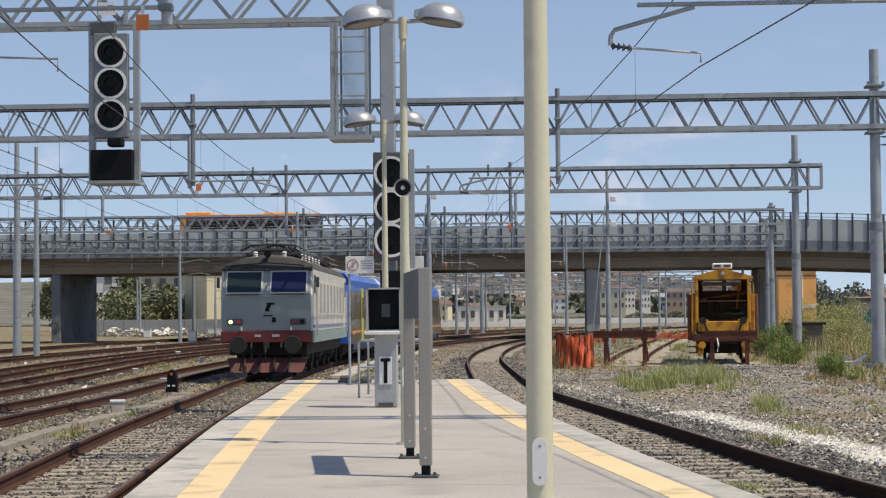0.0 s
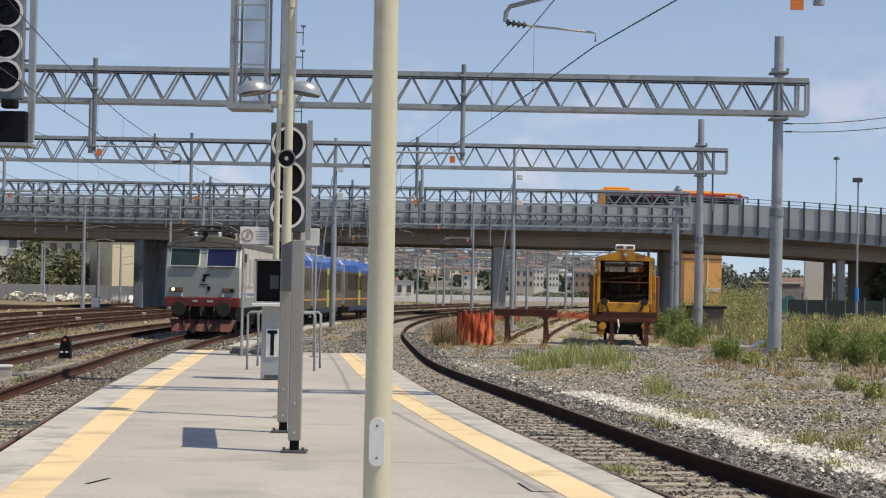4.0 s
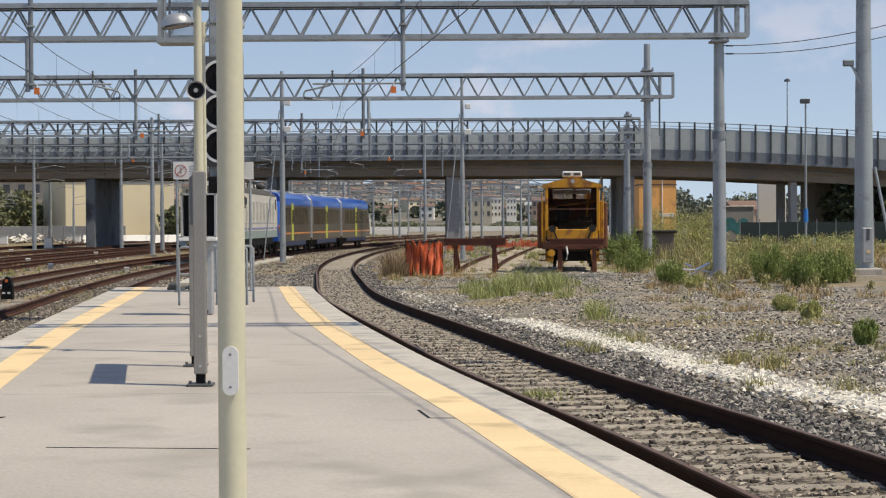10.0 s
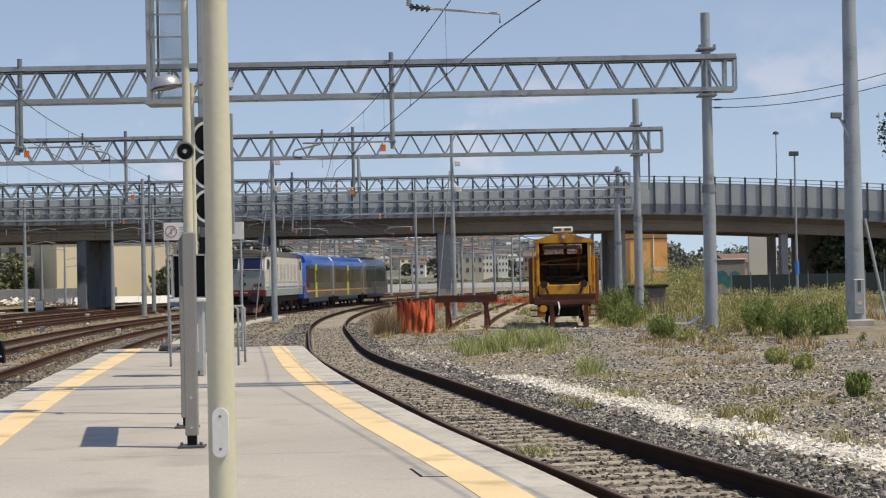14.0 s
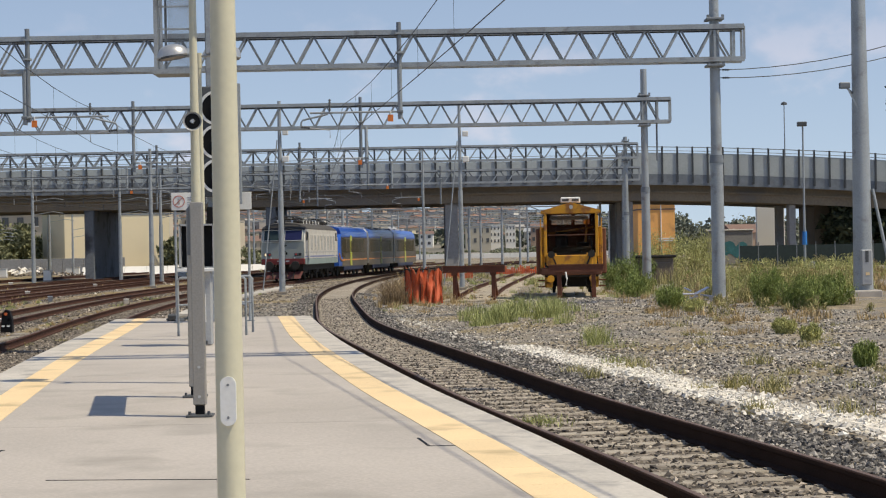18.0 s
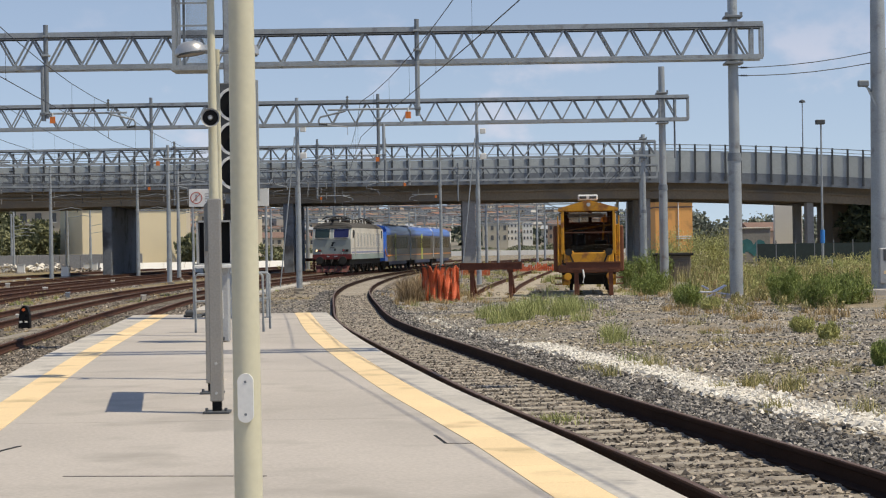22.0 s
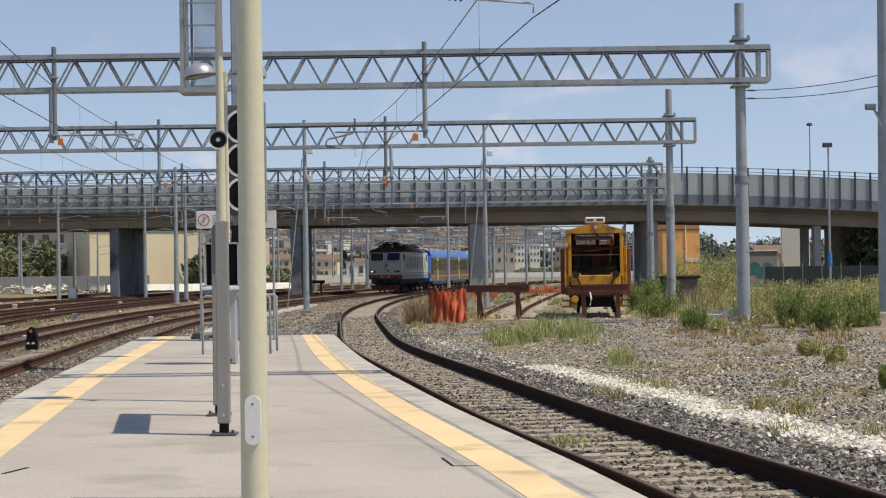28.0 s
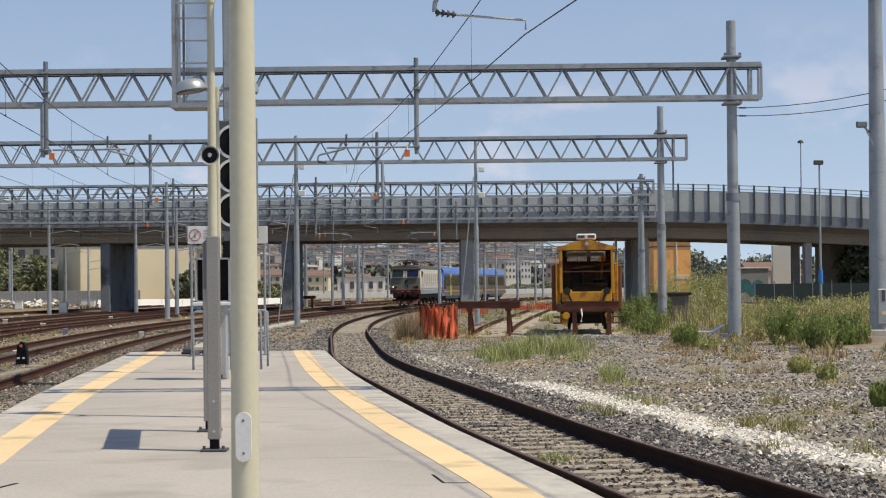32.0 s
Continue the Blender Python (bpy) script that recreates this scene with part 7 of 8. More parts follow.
def build_stones():
    # between the rails
    for key, y0, y1, n in (("siding", 10, 30, 7500), ("siding", 28, 85, 13000), ("main", 14, 40, 9000), ("main", 40, 75, 6000), ("third", 25, 60, 4500), ("fourth", 30, 70, 3000), ("fifth", 36, 100, 3500), ("sixth", 48, 120, 2500)):
        c = on_bed(key, side_points(key, y0, y1, -1.5, 1.5, n))
        stuff("ballast", stones(c, 0.025, M_STONES_BROWN, "ballast"), "brown crushed stone between the rails", "ballast")
    for key, y0, y1, n in (("siding", 40, 95, 26000), ("main", 20, 60, 5000), ("main", 60, 150, 6000), ("third", 30, 110, 5000), ("fourth", 34, 120, 4500), ("fifth", 45, 130, 4000), ("sixth", 55, 140, 3000)):
        for d0, d1 in ((-2.2, -0.95), (0.95, 2.2)):
            c = on_bed(key, side_points(key, y0, y1, d0, d1, n // 2))
            stuff("ballast", stones(c, 0.028 + 0.0003 * y0, M_STONES_DARK if key == "siding" else M_STONES_BROWN, "ballast"), "crushed stone on the shoulder of the track", "ballast")
    # dark shoulder right of the siding and the open field
    pts = side_points("siding", 9, 30, 1.0, 2.1, 15000) + side_points("siding", 30, 48, 1.0, 2.3, 7000)
    stuff("gravel", stones(on_field(pts, 0.01), 0.032, M_STONES_DARK, "gravel"), "dark grey crushed stone beside the siding", "gravel")
    pts = side_points("siding", 9, 36, 2.0, 9.0, 26000) + side_points("siding", 36, 72, 1.5, 13.0, 26000)
    pts = [(x, y) for x, y in pts if noise.noise((x * 0.5, y * 0.3, 9.0)) > -0.3 + 0.5 * RNG.normal()]
    stuff("gravel", stones(on_field(clear_of_tracks(pts), 0.005), 0.026, M_STONES, "gravel"), "grey stones scattered over the open field", "gravel")
    pts = [(x, y) for x, y in zip(RNG.uniform(-10.5, -2.4, 15000), RNG.uniform(41.5, 80, 15000)) if track_x("main", y) + 1.2 < x < track_x("siding", y) - 1.2]
    stuff("gravel", stones(on_field(pts, 0.0), 0.03, M_STONES_DARK, "gravel"), "grey gravel beyond the platform end", "gravel")
    pts = [(x, y) for x, y in zip(RNG.uniform(-10, 4, 7000), RNG.uniform(78, 150, 7000))]
    stuff("gravel", stones(on_field(clear_of_tracks(pts), 0.0), 0.05, M_STONES_BROWN, "gravel"), "brown gravel between the far tracks", "gravel")
    # white rubble line
    line = [(-0.9, 58), (0.4, 47), (1.3, 39.5), (1.88, 36.8), (2.42, 32.5), (2.9, 29.5), (3.28, 26.9), (3.42, 24.8), (3.8, 23.0), (4.0, 21.2), (4.35, 19.6), (4.9, 17.2), (5.8, 13.0)]
    path = curve_points(line, 0.25)
    crest = [[(p.x + a * (0.33 + 0.16 * noise.noise((p.y * 0.7, a, 0))), p.y, field_height(p.x, p.y) + b) for a, b in ((-1, -0.03), (-0.65, 0.04), (0, 0.06), (0.65, 0.04), (1, -0.03))] for p in path if p.y < 37.5 and noise.noise((p.y * 0.42, 7.0, 1.0)) > -0.45]
    stuff("white_rubble", Shape().put([q for r in crest for q in r], [(i * 5 + k, i * 5 + k + 1, i * 5 + k + 6, i * 5 + k + 5) for i in range(len(crest) - 1) if abs(crest[i][0][1] - crest[i + 1][0][1]) < 0.4 for k in range(4)]).mesh("white_rubble", M_CHALK), "ridge of white limestone dust", "rubble")
    pts = []
    for p in path:
        wdt = 0.17 + 0.08 * noise.noise((p.y * 0.5, 2.0, 0)) + (0.05 if p.y < 22 else 0)
        thin = max(0.15, min(1.0, 0.85 + 1.1 * noise.noise((p.y * 0.42, 7.0, 1.0))))
        for _ in range(int((60 if p.y < 38 else 3) * thin)):
            pts.append((p.x + RNG.normal() * wdt, p.y + RNG.uniform(-0.2, 0.2)))
    stuff("white_rubble", stones(on_field(pts, 0.045), 0.036, M_STONES_WHITE, "white_rubble"), "line of white broken limestone across the gravel", "rubble")
    pts = [(x, y) for x, y in zip(RNG.uniform(-30, -7, 14000), 24 + 80 * RNG.uniform(0, 1, 14000) ** 1.3)]
    stuff("gravel", stones(on_field(clear_of_tracks(pts), 0.0), 0.045, M_STONES_BROWN, "gravel"), "brown stones between the yard tracks", "gravel")
    pts = [(x, y) for x, y in zip(RNG.uniform(-40, -8, 220), RNG.uniform(30, 150, 220))]
    stuff("white_rubble", stones(on_field(clear_of_tracks(pts), 0.02), 0.09, M_STONES_WHITE, "white_rubble"), "white stones scattered in the yard", "rubble")


build_stones()


def shrub(x, y, w, h, mat, n, label, size=0.035):
    s = thing("shrub", label, "shrub", pose(x, y, field_height(x, y) - 0.02), "wild shrubs in the gravel")
    stems = Shape()
    c = []
    for k in range(26):
        a, r = RNG.uniform(0, 2 * math.pi), w * 0.5 * math.sqrt(RNG.uniform(0, 1))
        top = (r * math.cos(a), r * math.sin(a), h * RNG.uniform(0.5, 1.08) * (1 - 0.22 * (r / (w * 0.5)) ** 2))
        foot = (top[0] * 0.35, top[1] * 0.35, 0)
        stems.cyl(foot, top, 0.012, 0.004, 4, False)
        m = n * 11 // 130
        u = RNG.uniform(0.15, 1.05, m)
        p = np.array(foot)[None] + (np.array(top) - np.array(foot))[None] * u[:, None] + RNG.normal(size=(m, 3)) * [0.07 * w, 0.07 * w, 0.06 * h]
        c.append(p)
    part("woody_base", stems, M_BARK, s)
    part("foliage", leaves(np.concatenate(c), size * 1.1, mat, "foliage", 0.0, 0.1, 1.6), None, s)


for x, y, w, h, m, n in (
        (7.4, 70.1, 1.5, 1.1, M_LEAF, 3000), (6.7, 53.3, 0.85, 0.7, M_LEAF, 2000), (9.5, 54.5, 1.1, 1.15, M_LEAF, 3200), (10.2, 52.0, 1.5, 0.95, M_LEAF, 3600), (11.3, 53.5, 1.1, 0.9, M_LEAF, 2600),
        (7.1, 51.6, 0.7, 0.35, M_LEAF_LIGHT, 1000), (7.3, 39.5, 0.5, 0.32, M_LEAF_LIGHT, 1400), (7.2, 36.4, 0.42, 0.32, M_LEAF_LIGHT, 1400), (6.3, 27.8, 0.36, 0.38, M_LEAF, 1600),
        (9.0, 93.0, 1.6, 1.6, M_LEAF, 2200), (10.6, 96.0, 1.6, 1.8, M_LEAF, 2200), (8.2, 77.0, 0.9, 0.7, M_LEAF_LIGHT, 1400), (9.3, 84, 1.2, 0.8, M_LEAF, 1600), (13.6, 112, 3.4, 2.6, M_LEAF_LIGHT, 2600), (17.5, 128, 4.0, 2.8, M_LEAF_LIGHT, 2600)):
    shrub(x, y, w, h, m, n, "bushy dark green shrub growing in the gravel" if m is M_LEAF else "low bright green shrub growing in the gravel", 0.03 + 0.0004 * y)


def tuft_field(name, n, x0, x1, y0, y1, height, width, mat, label, category, thresh=0.0, freq=0.5, lean=0.35, per=34):
    """Blades in clumps of uneven size and height, where a slow noise allows."""
    sets = []
    while len(sets) < n // per:
        x, y = RNG.uniform(x0, x1), RNG.uniform(y0, y1)
        v = noise.noise((x * freq, y * freq * 0.6, 5.0))
        if v > thresh + 0.12 * RNG.normal():
            sets.append((x, y, RNG.uniform(0.35, 1.15) * (0.75 + 0.8 * max(0.0, v))))
    verts = []
    for x, y, k in sets:
        sp = height * k * RNG.uniform(0.2, 0.5)
        q = clear_of_tracks([(x + RNG.normal() * sp, y + RNG.normal() * sp) for _ in range(per)])
        if q:
            verts.append(blade_points(on_field(q, -0.01), height * k, width, lean))
    stuff(name, scatter_mesh(name, mat, np.concatenate(verts), [(0, 1, 2), (0, 2, 3), (3, 2, 4)]), label, category)


def tuft(pts, spread, n, height, mat, label, width=0.012):
    v = []
    for x, y in pts:
        k, s = RNG.uniform(0.6, 1.25), spread * RNG.uniform(0.5, 1.3)
        roots = [(x + RNG.normal() * s, y + RNG.normal() * s) for _ in range(int(n * k))]
        v.append(blade_points(on_field(roots, -0.01), height * k, width, 0.45))
    stuff("grass_tufts", scatter_mesh("grass_tufts", mat, np.concatenate(v), [(0, 1, 2), (0, 2, 3), (3, 2, 4)]), label, "grass")


def weed_bushes(n, x0, x1, y0, y1, h0, h1, mat, label):
    c = []
    for _ in range(n):
        x, y, h = RNG.uniform(x0, x1), RNG.uniform(y0, y1), RNG.uniform(h0, h1)
        h *= 0.75 + 0.7 * max(-0.4, noise.noise((x * 0.3, y * 0.2, 11.0)))
        if (abs(x - HUT[0] * y / HUT[1]) < 1.3 and y < HUT[1] + 1.5) or (x > 0.232 * y and y < 92):
            continue
        m = int(270 * h)
        u = RNG.uniform(0, 1, m)
        p = RNG.normal(size=(m, 3)) * np.stack([0.32 * h * (1 - 0.5 * u), 0.32 * h * (1 - 0.5 * u), 0.03 + 0 * u], 1)
        p[:, 2] += u * h
        c.append(p + np.array([x, y, field_height(x, y)]))
    stuff("weed_bushes", leaves(np.concatenate(c), 0.08, mat, "weed_bushes", 0.0, 0.11, 1.5), label, "weeds")


weed_bushes(230, 9.6, 30, 61, 108, 0.35, 1.2, M_WEED, "yellow-green bushy weeds behind the masts")
weed_bushes(150, 9.2, 30, 60, 108, 0.3, 0.9, M_DRY, "straw-coloured dry weeds behind the masts")
weed_bushes(280, 9.6, 30, 60, 108, 0.35, 1.25, M_LEAF_LIGHT, "light green bushy weeds behind the masts")
weed_bushes(80, 9.6, 26, 63, 106, 0.4, 0.95, M_LEAF, "dark green bushy weeds behind the masts")
weed_bushes(60, 6.5, 14, 48, 64, 0.15, 0.5, M_WEED, "low yellow-green weeds round the shrubs")
tuft_field("tall_weeds", 3000, 8.4, 16, 62, 106, 1.05, 0.03, M_WEED, "tall yellow-green weeds behind the masts", "weeds", -0.25, 0.35, 0.22)
tuft_field("dry_grass", 3200, 5.5, 14, 44, 66, 0.32, 0.02, M_DRY, "dry straw grass among the shrubs", "grass", 0.05, 0.5)
tuft_field("green_grass", 2200, 0.9, 4.2, 49, 62, 0.42, 0.016, M_GRASS, "bright green grass before the buffer stops", "grass", 0.12, 0.7)
tuft_field("dry_grass", 1300, -1.6, 1.2, 72, 84, 0.42, 0.02, M_DRY, "dry brown grass round the orange netting", "grass", -0.3, 0.6)
tuft([(float(x), float(y)) for x, y in zip(RNG.uniform(-1.75, -0.75, 26), RNG.uniform(75.0, 79.5, 26))], 0.14, 110, 0.85, M_DRY_BROWN, "heap of tall brown dry grass beside the orange netting", 0.018)
tuft([(float(x), float(y)) for x, y in zip(RNG.uniform(-1.2, 0.6, 16), RNG.uniform(76.4, 79, 16))], 0.12, 90, 1.15, M_DRY, "tall straw behind the orange netting", 0.018)
tuft_field("dry_grass", 24000, -36, -9, 30, 145, 0.2, 0.03, M_DRY, "dry grass between the yard tracks", "grass", -0.05, 0.3)
tuft_field("green_grass", 5500, -22, -8, 30, 100, 0.18, 0.025, M_GRASS, "green weeds between the yard tracks", "grass", 0.22, 0.3)
tuft_field("dry_grass", 6000, 0.5, 16, 84, 160, 0.42, 0.035, M_WEED, "weeds along the overgrown tracks", "weeds", -0.1, 0.2)
tuft_field("dry_grass", 12000, -26, 24, 180, 330, 0.35, 0.06, M_WEED, "yellow-green grass beyond the bridge", "grass", -0.15, 0.06)
tuft_field("green_grass", 5000, 2.5, 22, 110, 200, 0.38, 0.045, M_GRASS, "green grass along the far side tracks", "grass", 0.0, 0.12)
tuft_field("dry_grass", 2600, -3.5, 10, 62, 92, 0.3, 0.02, M_DRY, "dry grass round the buffer stops", "grass", 0.0, 0.4)
tuft_field("green_grass", 1500, -2.0, 9, 64, 100, 0.32, 0.02, M_GRASS, "green grass round the buffer stops", "grass", 0.1, 0.5)
tuft([(float(x), float(y)) for x, y in zip(RNG.uniform(1.2, 3.3, 18), RNG.uniform(51, 58.5, 18))], 0.2, 170, 0.5, M_GRASS, "thick green grass before the buffer stops", 0.016)
tuft([(float(x), float(y)) for x, y in zip(RNG.uniform(5.0, 9.0, 40), RNG.uniform(22, 50, 40))], 0.1, 60, 0.14, M_WEED, "small weeds scattered over the gravel")
tuft([(float(x), float(y)) for x, y in zip(RNG.uniform(-12, -8.6, 46), RNG.uniform(26, 62, 46))], 0.14, 70, 0.13, M_WEED, "weeds between the platform track and the yard")
tuft([(3.35, 40), (3.45, 38.6), (3.2, 37.6), (3.6, 36.2), (3.3, 48), (3.9, 61), (3.0, 31)], 0.17, 130, 0.36, M_GRASS, "green grass tufts in the gravel")
tuft([(3.2, 30), (3.0, 29.7), (3.55, 28.4), (3.5, 24.6), (3.9, 25), (4.15, 25.2), (3.7, 21.7), (4.4, 24.6), (4.5, 20.9), (4.55, 20), (2.35, 28), (2.2, 29.6), (5.0, 29.2), (4.25, 24.0)], 0.11, 90, 0.2, M_WEED, "yellowing grass tufts in the gravel")
tuft([(6.4, 39.3), (6.1, 39.0), (6.7, 40), (5.6, 40.5), (6.9, 45.5), (7.4, 46.5), (6.3, 52), (6.6, 54), (5.2, 44)], 0.15, 80, 0.22, M_DRY, "dry straw tufts in the gravel")
# grass between the rails of the siding
roots = [(1.15 + RNG.normal() * 0.14, 20.6 + RNG.normal() * 0.2, rail_z(20) - 0.18) for _ in range(220)]
stuff("grass_tufts", blades(np.array(roots), 0.1, 0.01, M_GRASS, "grass_tufts", 0.5), "small grass tuft between the siding rails", "grass")


def build_tree(x, y, h, w, z0, mat, n, label, seed, size=0.2):
    t = thing("tree", label, "tree", pose(x, y, field_height(x, y)))
    rg = np.random.default_rng(seed)
    tr = Shape().cyl((0, 0, -0.2), (0.1, 0, h * 0.45), w * 0.06, w * 0.035, 10).cyl((0.1, 0, h * 0.45), (0, 0.1, h * 0.85), w * 0.035, w * 0.012, 8)
    part("trunk", tr, M_BARK, t, smooth=True)
    cl = []
    for k in range(90):
        d = rg.normal(size=3)
        d /= np.linalg.norm(d)
        r = rg.uniform(0.45, 1.0)
        zc = (z0 + h) / 2
        p = np.array([d[0] * w / 2 * r, d[1] * w / 2 * r, zc + d[2] * (h - z0) / 2 * r])
        if d[2] > 0.5:
            p[:2] *= 0.75
        cl.append(p)
    for p in cl[:14]:
        part("limb", Shape().cyl((0.05, 0, float(min(p[2] * 0.7, h * 0.6))), tuple(p), w * 0.018, w * 0.006, 6, False), M_BARK, t)
    m = n // len(cl)
    c = np.concatenate([p + np.clip(rg.normal(size=(m, 3)), -1.7, 1.7) * [w * 0.075, w * 0.075, (h - z0) * 0.055] for p in cl])
    part("crown", leaves(c, size, mat, "crown"), None, t)


build_tree(35.9, 122, 15.4, 11.0, 4.6, M_LEAF_TALL, 62000, "large dark green tree behind the water tower", 1, 0.14)
build_tree(44.0, 126, 16.8, 12.0, 4.0, M_LEAF_TALL, 26000, "large dark green tree with dense crown", 2, 0.2)
for k, (x, y, h, w, z0) in enumerate(((-56, 244, 8.0, 6.0, 1.0), (-50.5, 238, 6.5, 4.0, 0.8), (-31, 232, 4.2, 3.2, 0.6), (-67, 250, 8, 7, 1), (36.5, 166.0, 6.2, 5.0, 0.2), (41.0, 165, 5.8, 5.5, 0.2), (46.5, 163, 5.0, 5.0, 0.2))):
    build_tree(x, y, h, w, z0, M_LEAF_MID if x < 0 else M_LEAF_DARK, 4200, "dark green tree beside the railway yard", 10 + k, 0.28)


# ---- water tower ----
M_TOWER = material("stained_render", (0.52, 0.5, 0.46), 0.85, 0, 0.35, 0.18, 0.05, 5, (0.27, 0.25, 0.22), 0.3)
M_TOWER_WHITE = material("whitewash", (0.68, 0.66, 0.62), 0.85, 0, 0.4, 0.14, 0.05, 5, (0.42, 0.4, 0.37), 0.22)
M_TOWER_STAIN = material("brown_stained_render", (0.3, 0.26, 0.22), 0.85, 0, 0.5, 0.2, 0.05, 5, (0.17, 0.14, 0.12), 0.4)
M_TOWER_ROOF = material("tower_roof", (0.4, 0.33, 0.25), 0.9, 0, 0.6, 0.18, 0.05, 6)
M_TOWER_BLUE = material("faded_blue_band", (0.02, 0.085, 0.32), 0.6, 0, 0.5, 0.15)


def build_water_tower():
    t = thing("water_tower", "old rendered water tower with a blue band and domed roof", "water tower", pose(32.7, 110, 0.3))

    def drum(r0, r1, z0, z1, n=40):
        return Shape().cyl((0, 0, z0), (0, 0, z1), r0, r1, n)
    part("shaft", drum(2.5, 2.45, -0.4, 4.9, 12), M_TOWER_WHITE, t, "white rendered lower shaft with flat faces")
    part("upper_shaft", drum(2.36, 2.36, 4.9, 6.6, 12), M_TOWER, t)
    part("string_course", drum(2.58, 2.55, 4.84, 4.98, 24), M_TOWER, t)
    part("tank", drum(3.25, 3.25, 7.4, 8.75), M_TOWER_WHITE, t, "whitewashed lower tank wall", smooth=True)
    part("tank_upper", drum(3.23, 3.23, 8.75, 10.3), M_TOWER_STAIN, t, "brown-stained upper tank wall", smooth=True)
    part("tank_ring", drum(3.3, 3.3, 8.66, 8.84), M_TOWER_STAIN, t)
    part("blue_band", drum(2.7, 3.28, 6.55, 7.4), M_TOWER_BLUE, t, "dark blue band", smooth=True)
    part("roof", Shape().loft([[(r * math.cos(2 * math.pi * k / 40), r * math.sin(2 * math.pi * k / 40), z) for k in range(40)] for r, z in ((3.42, 10.25), (3.45, 10.38), (2.2, 10.75), (0.5, 11.15), (0.3, 11.2))]), M_TOWER_ROOF, t, "low brownish conical roof", smooth=True)
    part("vent", drum(0.25, 0.2, 11.1, 11.5, 14), M_TOWER, t)
    part("lamp", drum(0.1, 0.16, 11.6, 11.9, 12), M_WHITE, t)
    for a in (-2.05, -1.55, -1.0):
        wm = Matrix.Translation((2.33 * math.cos(a), 2.33 * math.sin(a), 5.5)) @ Matrix.Rotation(a + math.pi / 2, 4, "Z")
        w = part("window", Shape().box(0, 0, 0, 0.75, 0.16, 0.7, m=wm), M_CAB_DARK, t)
        for dx in (-0.19, 0.0, 0.19):
            part("window_bar", Shape().box(dx, -0.1, 0, 0.05, 0.05, 0.7, m=wm), M_TOWER_STAIN, w)
        part("lintel", Shape().box(0, -0.08, 0.42, 0.95, 0.12, 0.12, m=wm), M_TOWER, w)
    part("plinth", drum(2.62, 2.62, -0.5, 0.7, 12), M_TOWER, t)


build_water_tower()
wall = thing("brick_wall", "low weathered red brick wall beside the water tower", "wall", pose(40, 130, 0.2))
part("wall_face", Shape().box(0, 0, 1.6, 14, 0.4, 3.4, 0.02), material("weathered_brick", (0.26, 0.105, 0.065), 0.9, 0, 1.2, 0.25, 0.3, 14, (0.2, 0.13, 0.1), 0.3), wall)
part("coping", Shape().box(0, 0, 3.34, 14.2, 0.5, 0.12, 0.02), M_CONC, wall)
fen = thing("stake_fence", "row of dark weathered stakes behind the dry grass", "fence", pose(20.6, 82, 0.2))
for k in range(30):
    lean = 0.12 * math.sin(k * 1.7)
    part("stake", Shape().cyl((k * 0.5, 0, -0.3), (k * 0.5 + lean, 0, 1.95 + 0.35 * math.sin(k * 2.1)), 0.042, 0.03, 6), M_RUST, fen)
for z in (0.55, 1.2):
    part("wire", Shape().cyl((0, 0, z), (14.5, 0, z), 0.006, n=4), M_WIRE, fen)
tuft_field("dry_grass", 9000, 16, 36, 68, 94, 0.85, 0.035, M_DRY, "dry straw grass before the stake fence", "grass", -0.2, 0.3)


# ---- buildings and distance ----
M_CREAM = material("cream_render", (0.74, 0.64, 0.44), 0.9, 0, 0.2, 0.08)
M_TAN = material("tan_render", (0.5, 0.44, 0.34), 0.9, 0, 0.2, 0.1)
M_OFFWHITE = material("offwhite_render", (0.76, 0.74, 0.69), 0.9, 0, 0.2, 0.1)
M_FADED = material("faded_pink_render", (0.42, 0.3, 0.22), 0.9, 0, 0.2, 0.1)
M_ORANGE_RENDER = material("orange_render", (0.85, 0.43, 0.14), 0.9, 0, 0.3, 0.1, 0, 8, (0.6, 0.3, 0.12), 0.12)
M_TERRACOTTA = material("terracotta_roof", (0.2, 0.128, 0.1), 0.9, 0, 0.5, 0.2)
# lighter base colour stands for sky reflected in distant panes
M_WINDOW = glass_material("far_window", (0.1, 0.1, 0.1), 0.15)


def build_house(x, y, w, d, h, floors, cols, wall_mat, roof_mat, label, turn=0.0, pitch=0.0, rise=-0.2):
    b = thing("building", label, "building", pose(x, y, rise, 0, 0, turn))
    part("wall", Shape().box(0, 0, h / 2 - (3 if rise > 0 else 0), w, d, h + (6 if rise > 0 else 0)), wall_mat, b)
    if pitch:
        part("roof", Shape().loft([[(-w / 2 - 0.4, sy * (d / 2 + 0.4), h), (w / 2 + 0.4, sy * (d / 2 + 0.4), h), (w / 2 + 0.2, 0, h + pitch), (-w / 2 - 0.2, 0, h + pitch)] for sy in (-1, 1)]), roof_mat, b)
    else:
        part("roof", Shape().box(0, 0, h + 0.12, w + 0.5, d + 0.5, 0.24), roof_mat, b)
    ww, fh = w / cols * 0.42, h / max(1, floors)
    me = Shape().box(0, 0, 0, ww, 0.16, fh * 0.45).mesh("window", M_WINDOW)
    sill = Shape().box(0, -0.06, -fh * 0.245, ww * 1.15, 0.16, 0.1).mesh("sill", M_OFFWHITE)
    for f in range(floors):
        for c in range(cols):
            wn_ob = part("window", me, None, b, m=pose(-w / 2 + (c + 0.5) * w / cols, -d / 2 - 0.02, (f + 0.55) * fh))
            if y < 600:
                part("sill", sill, None, wn_ob)
    return b


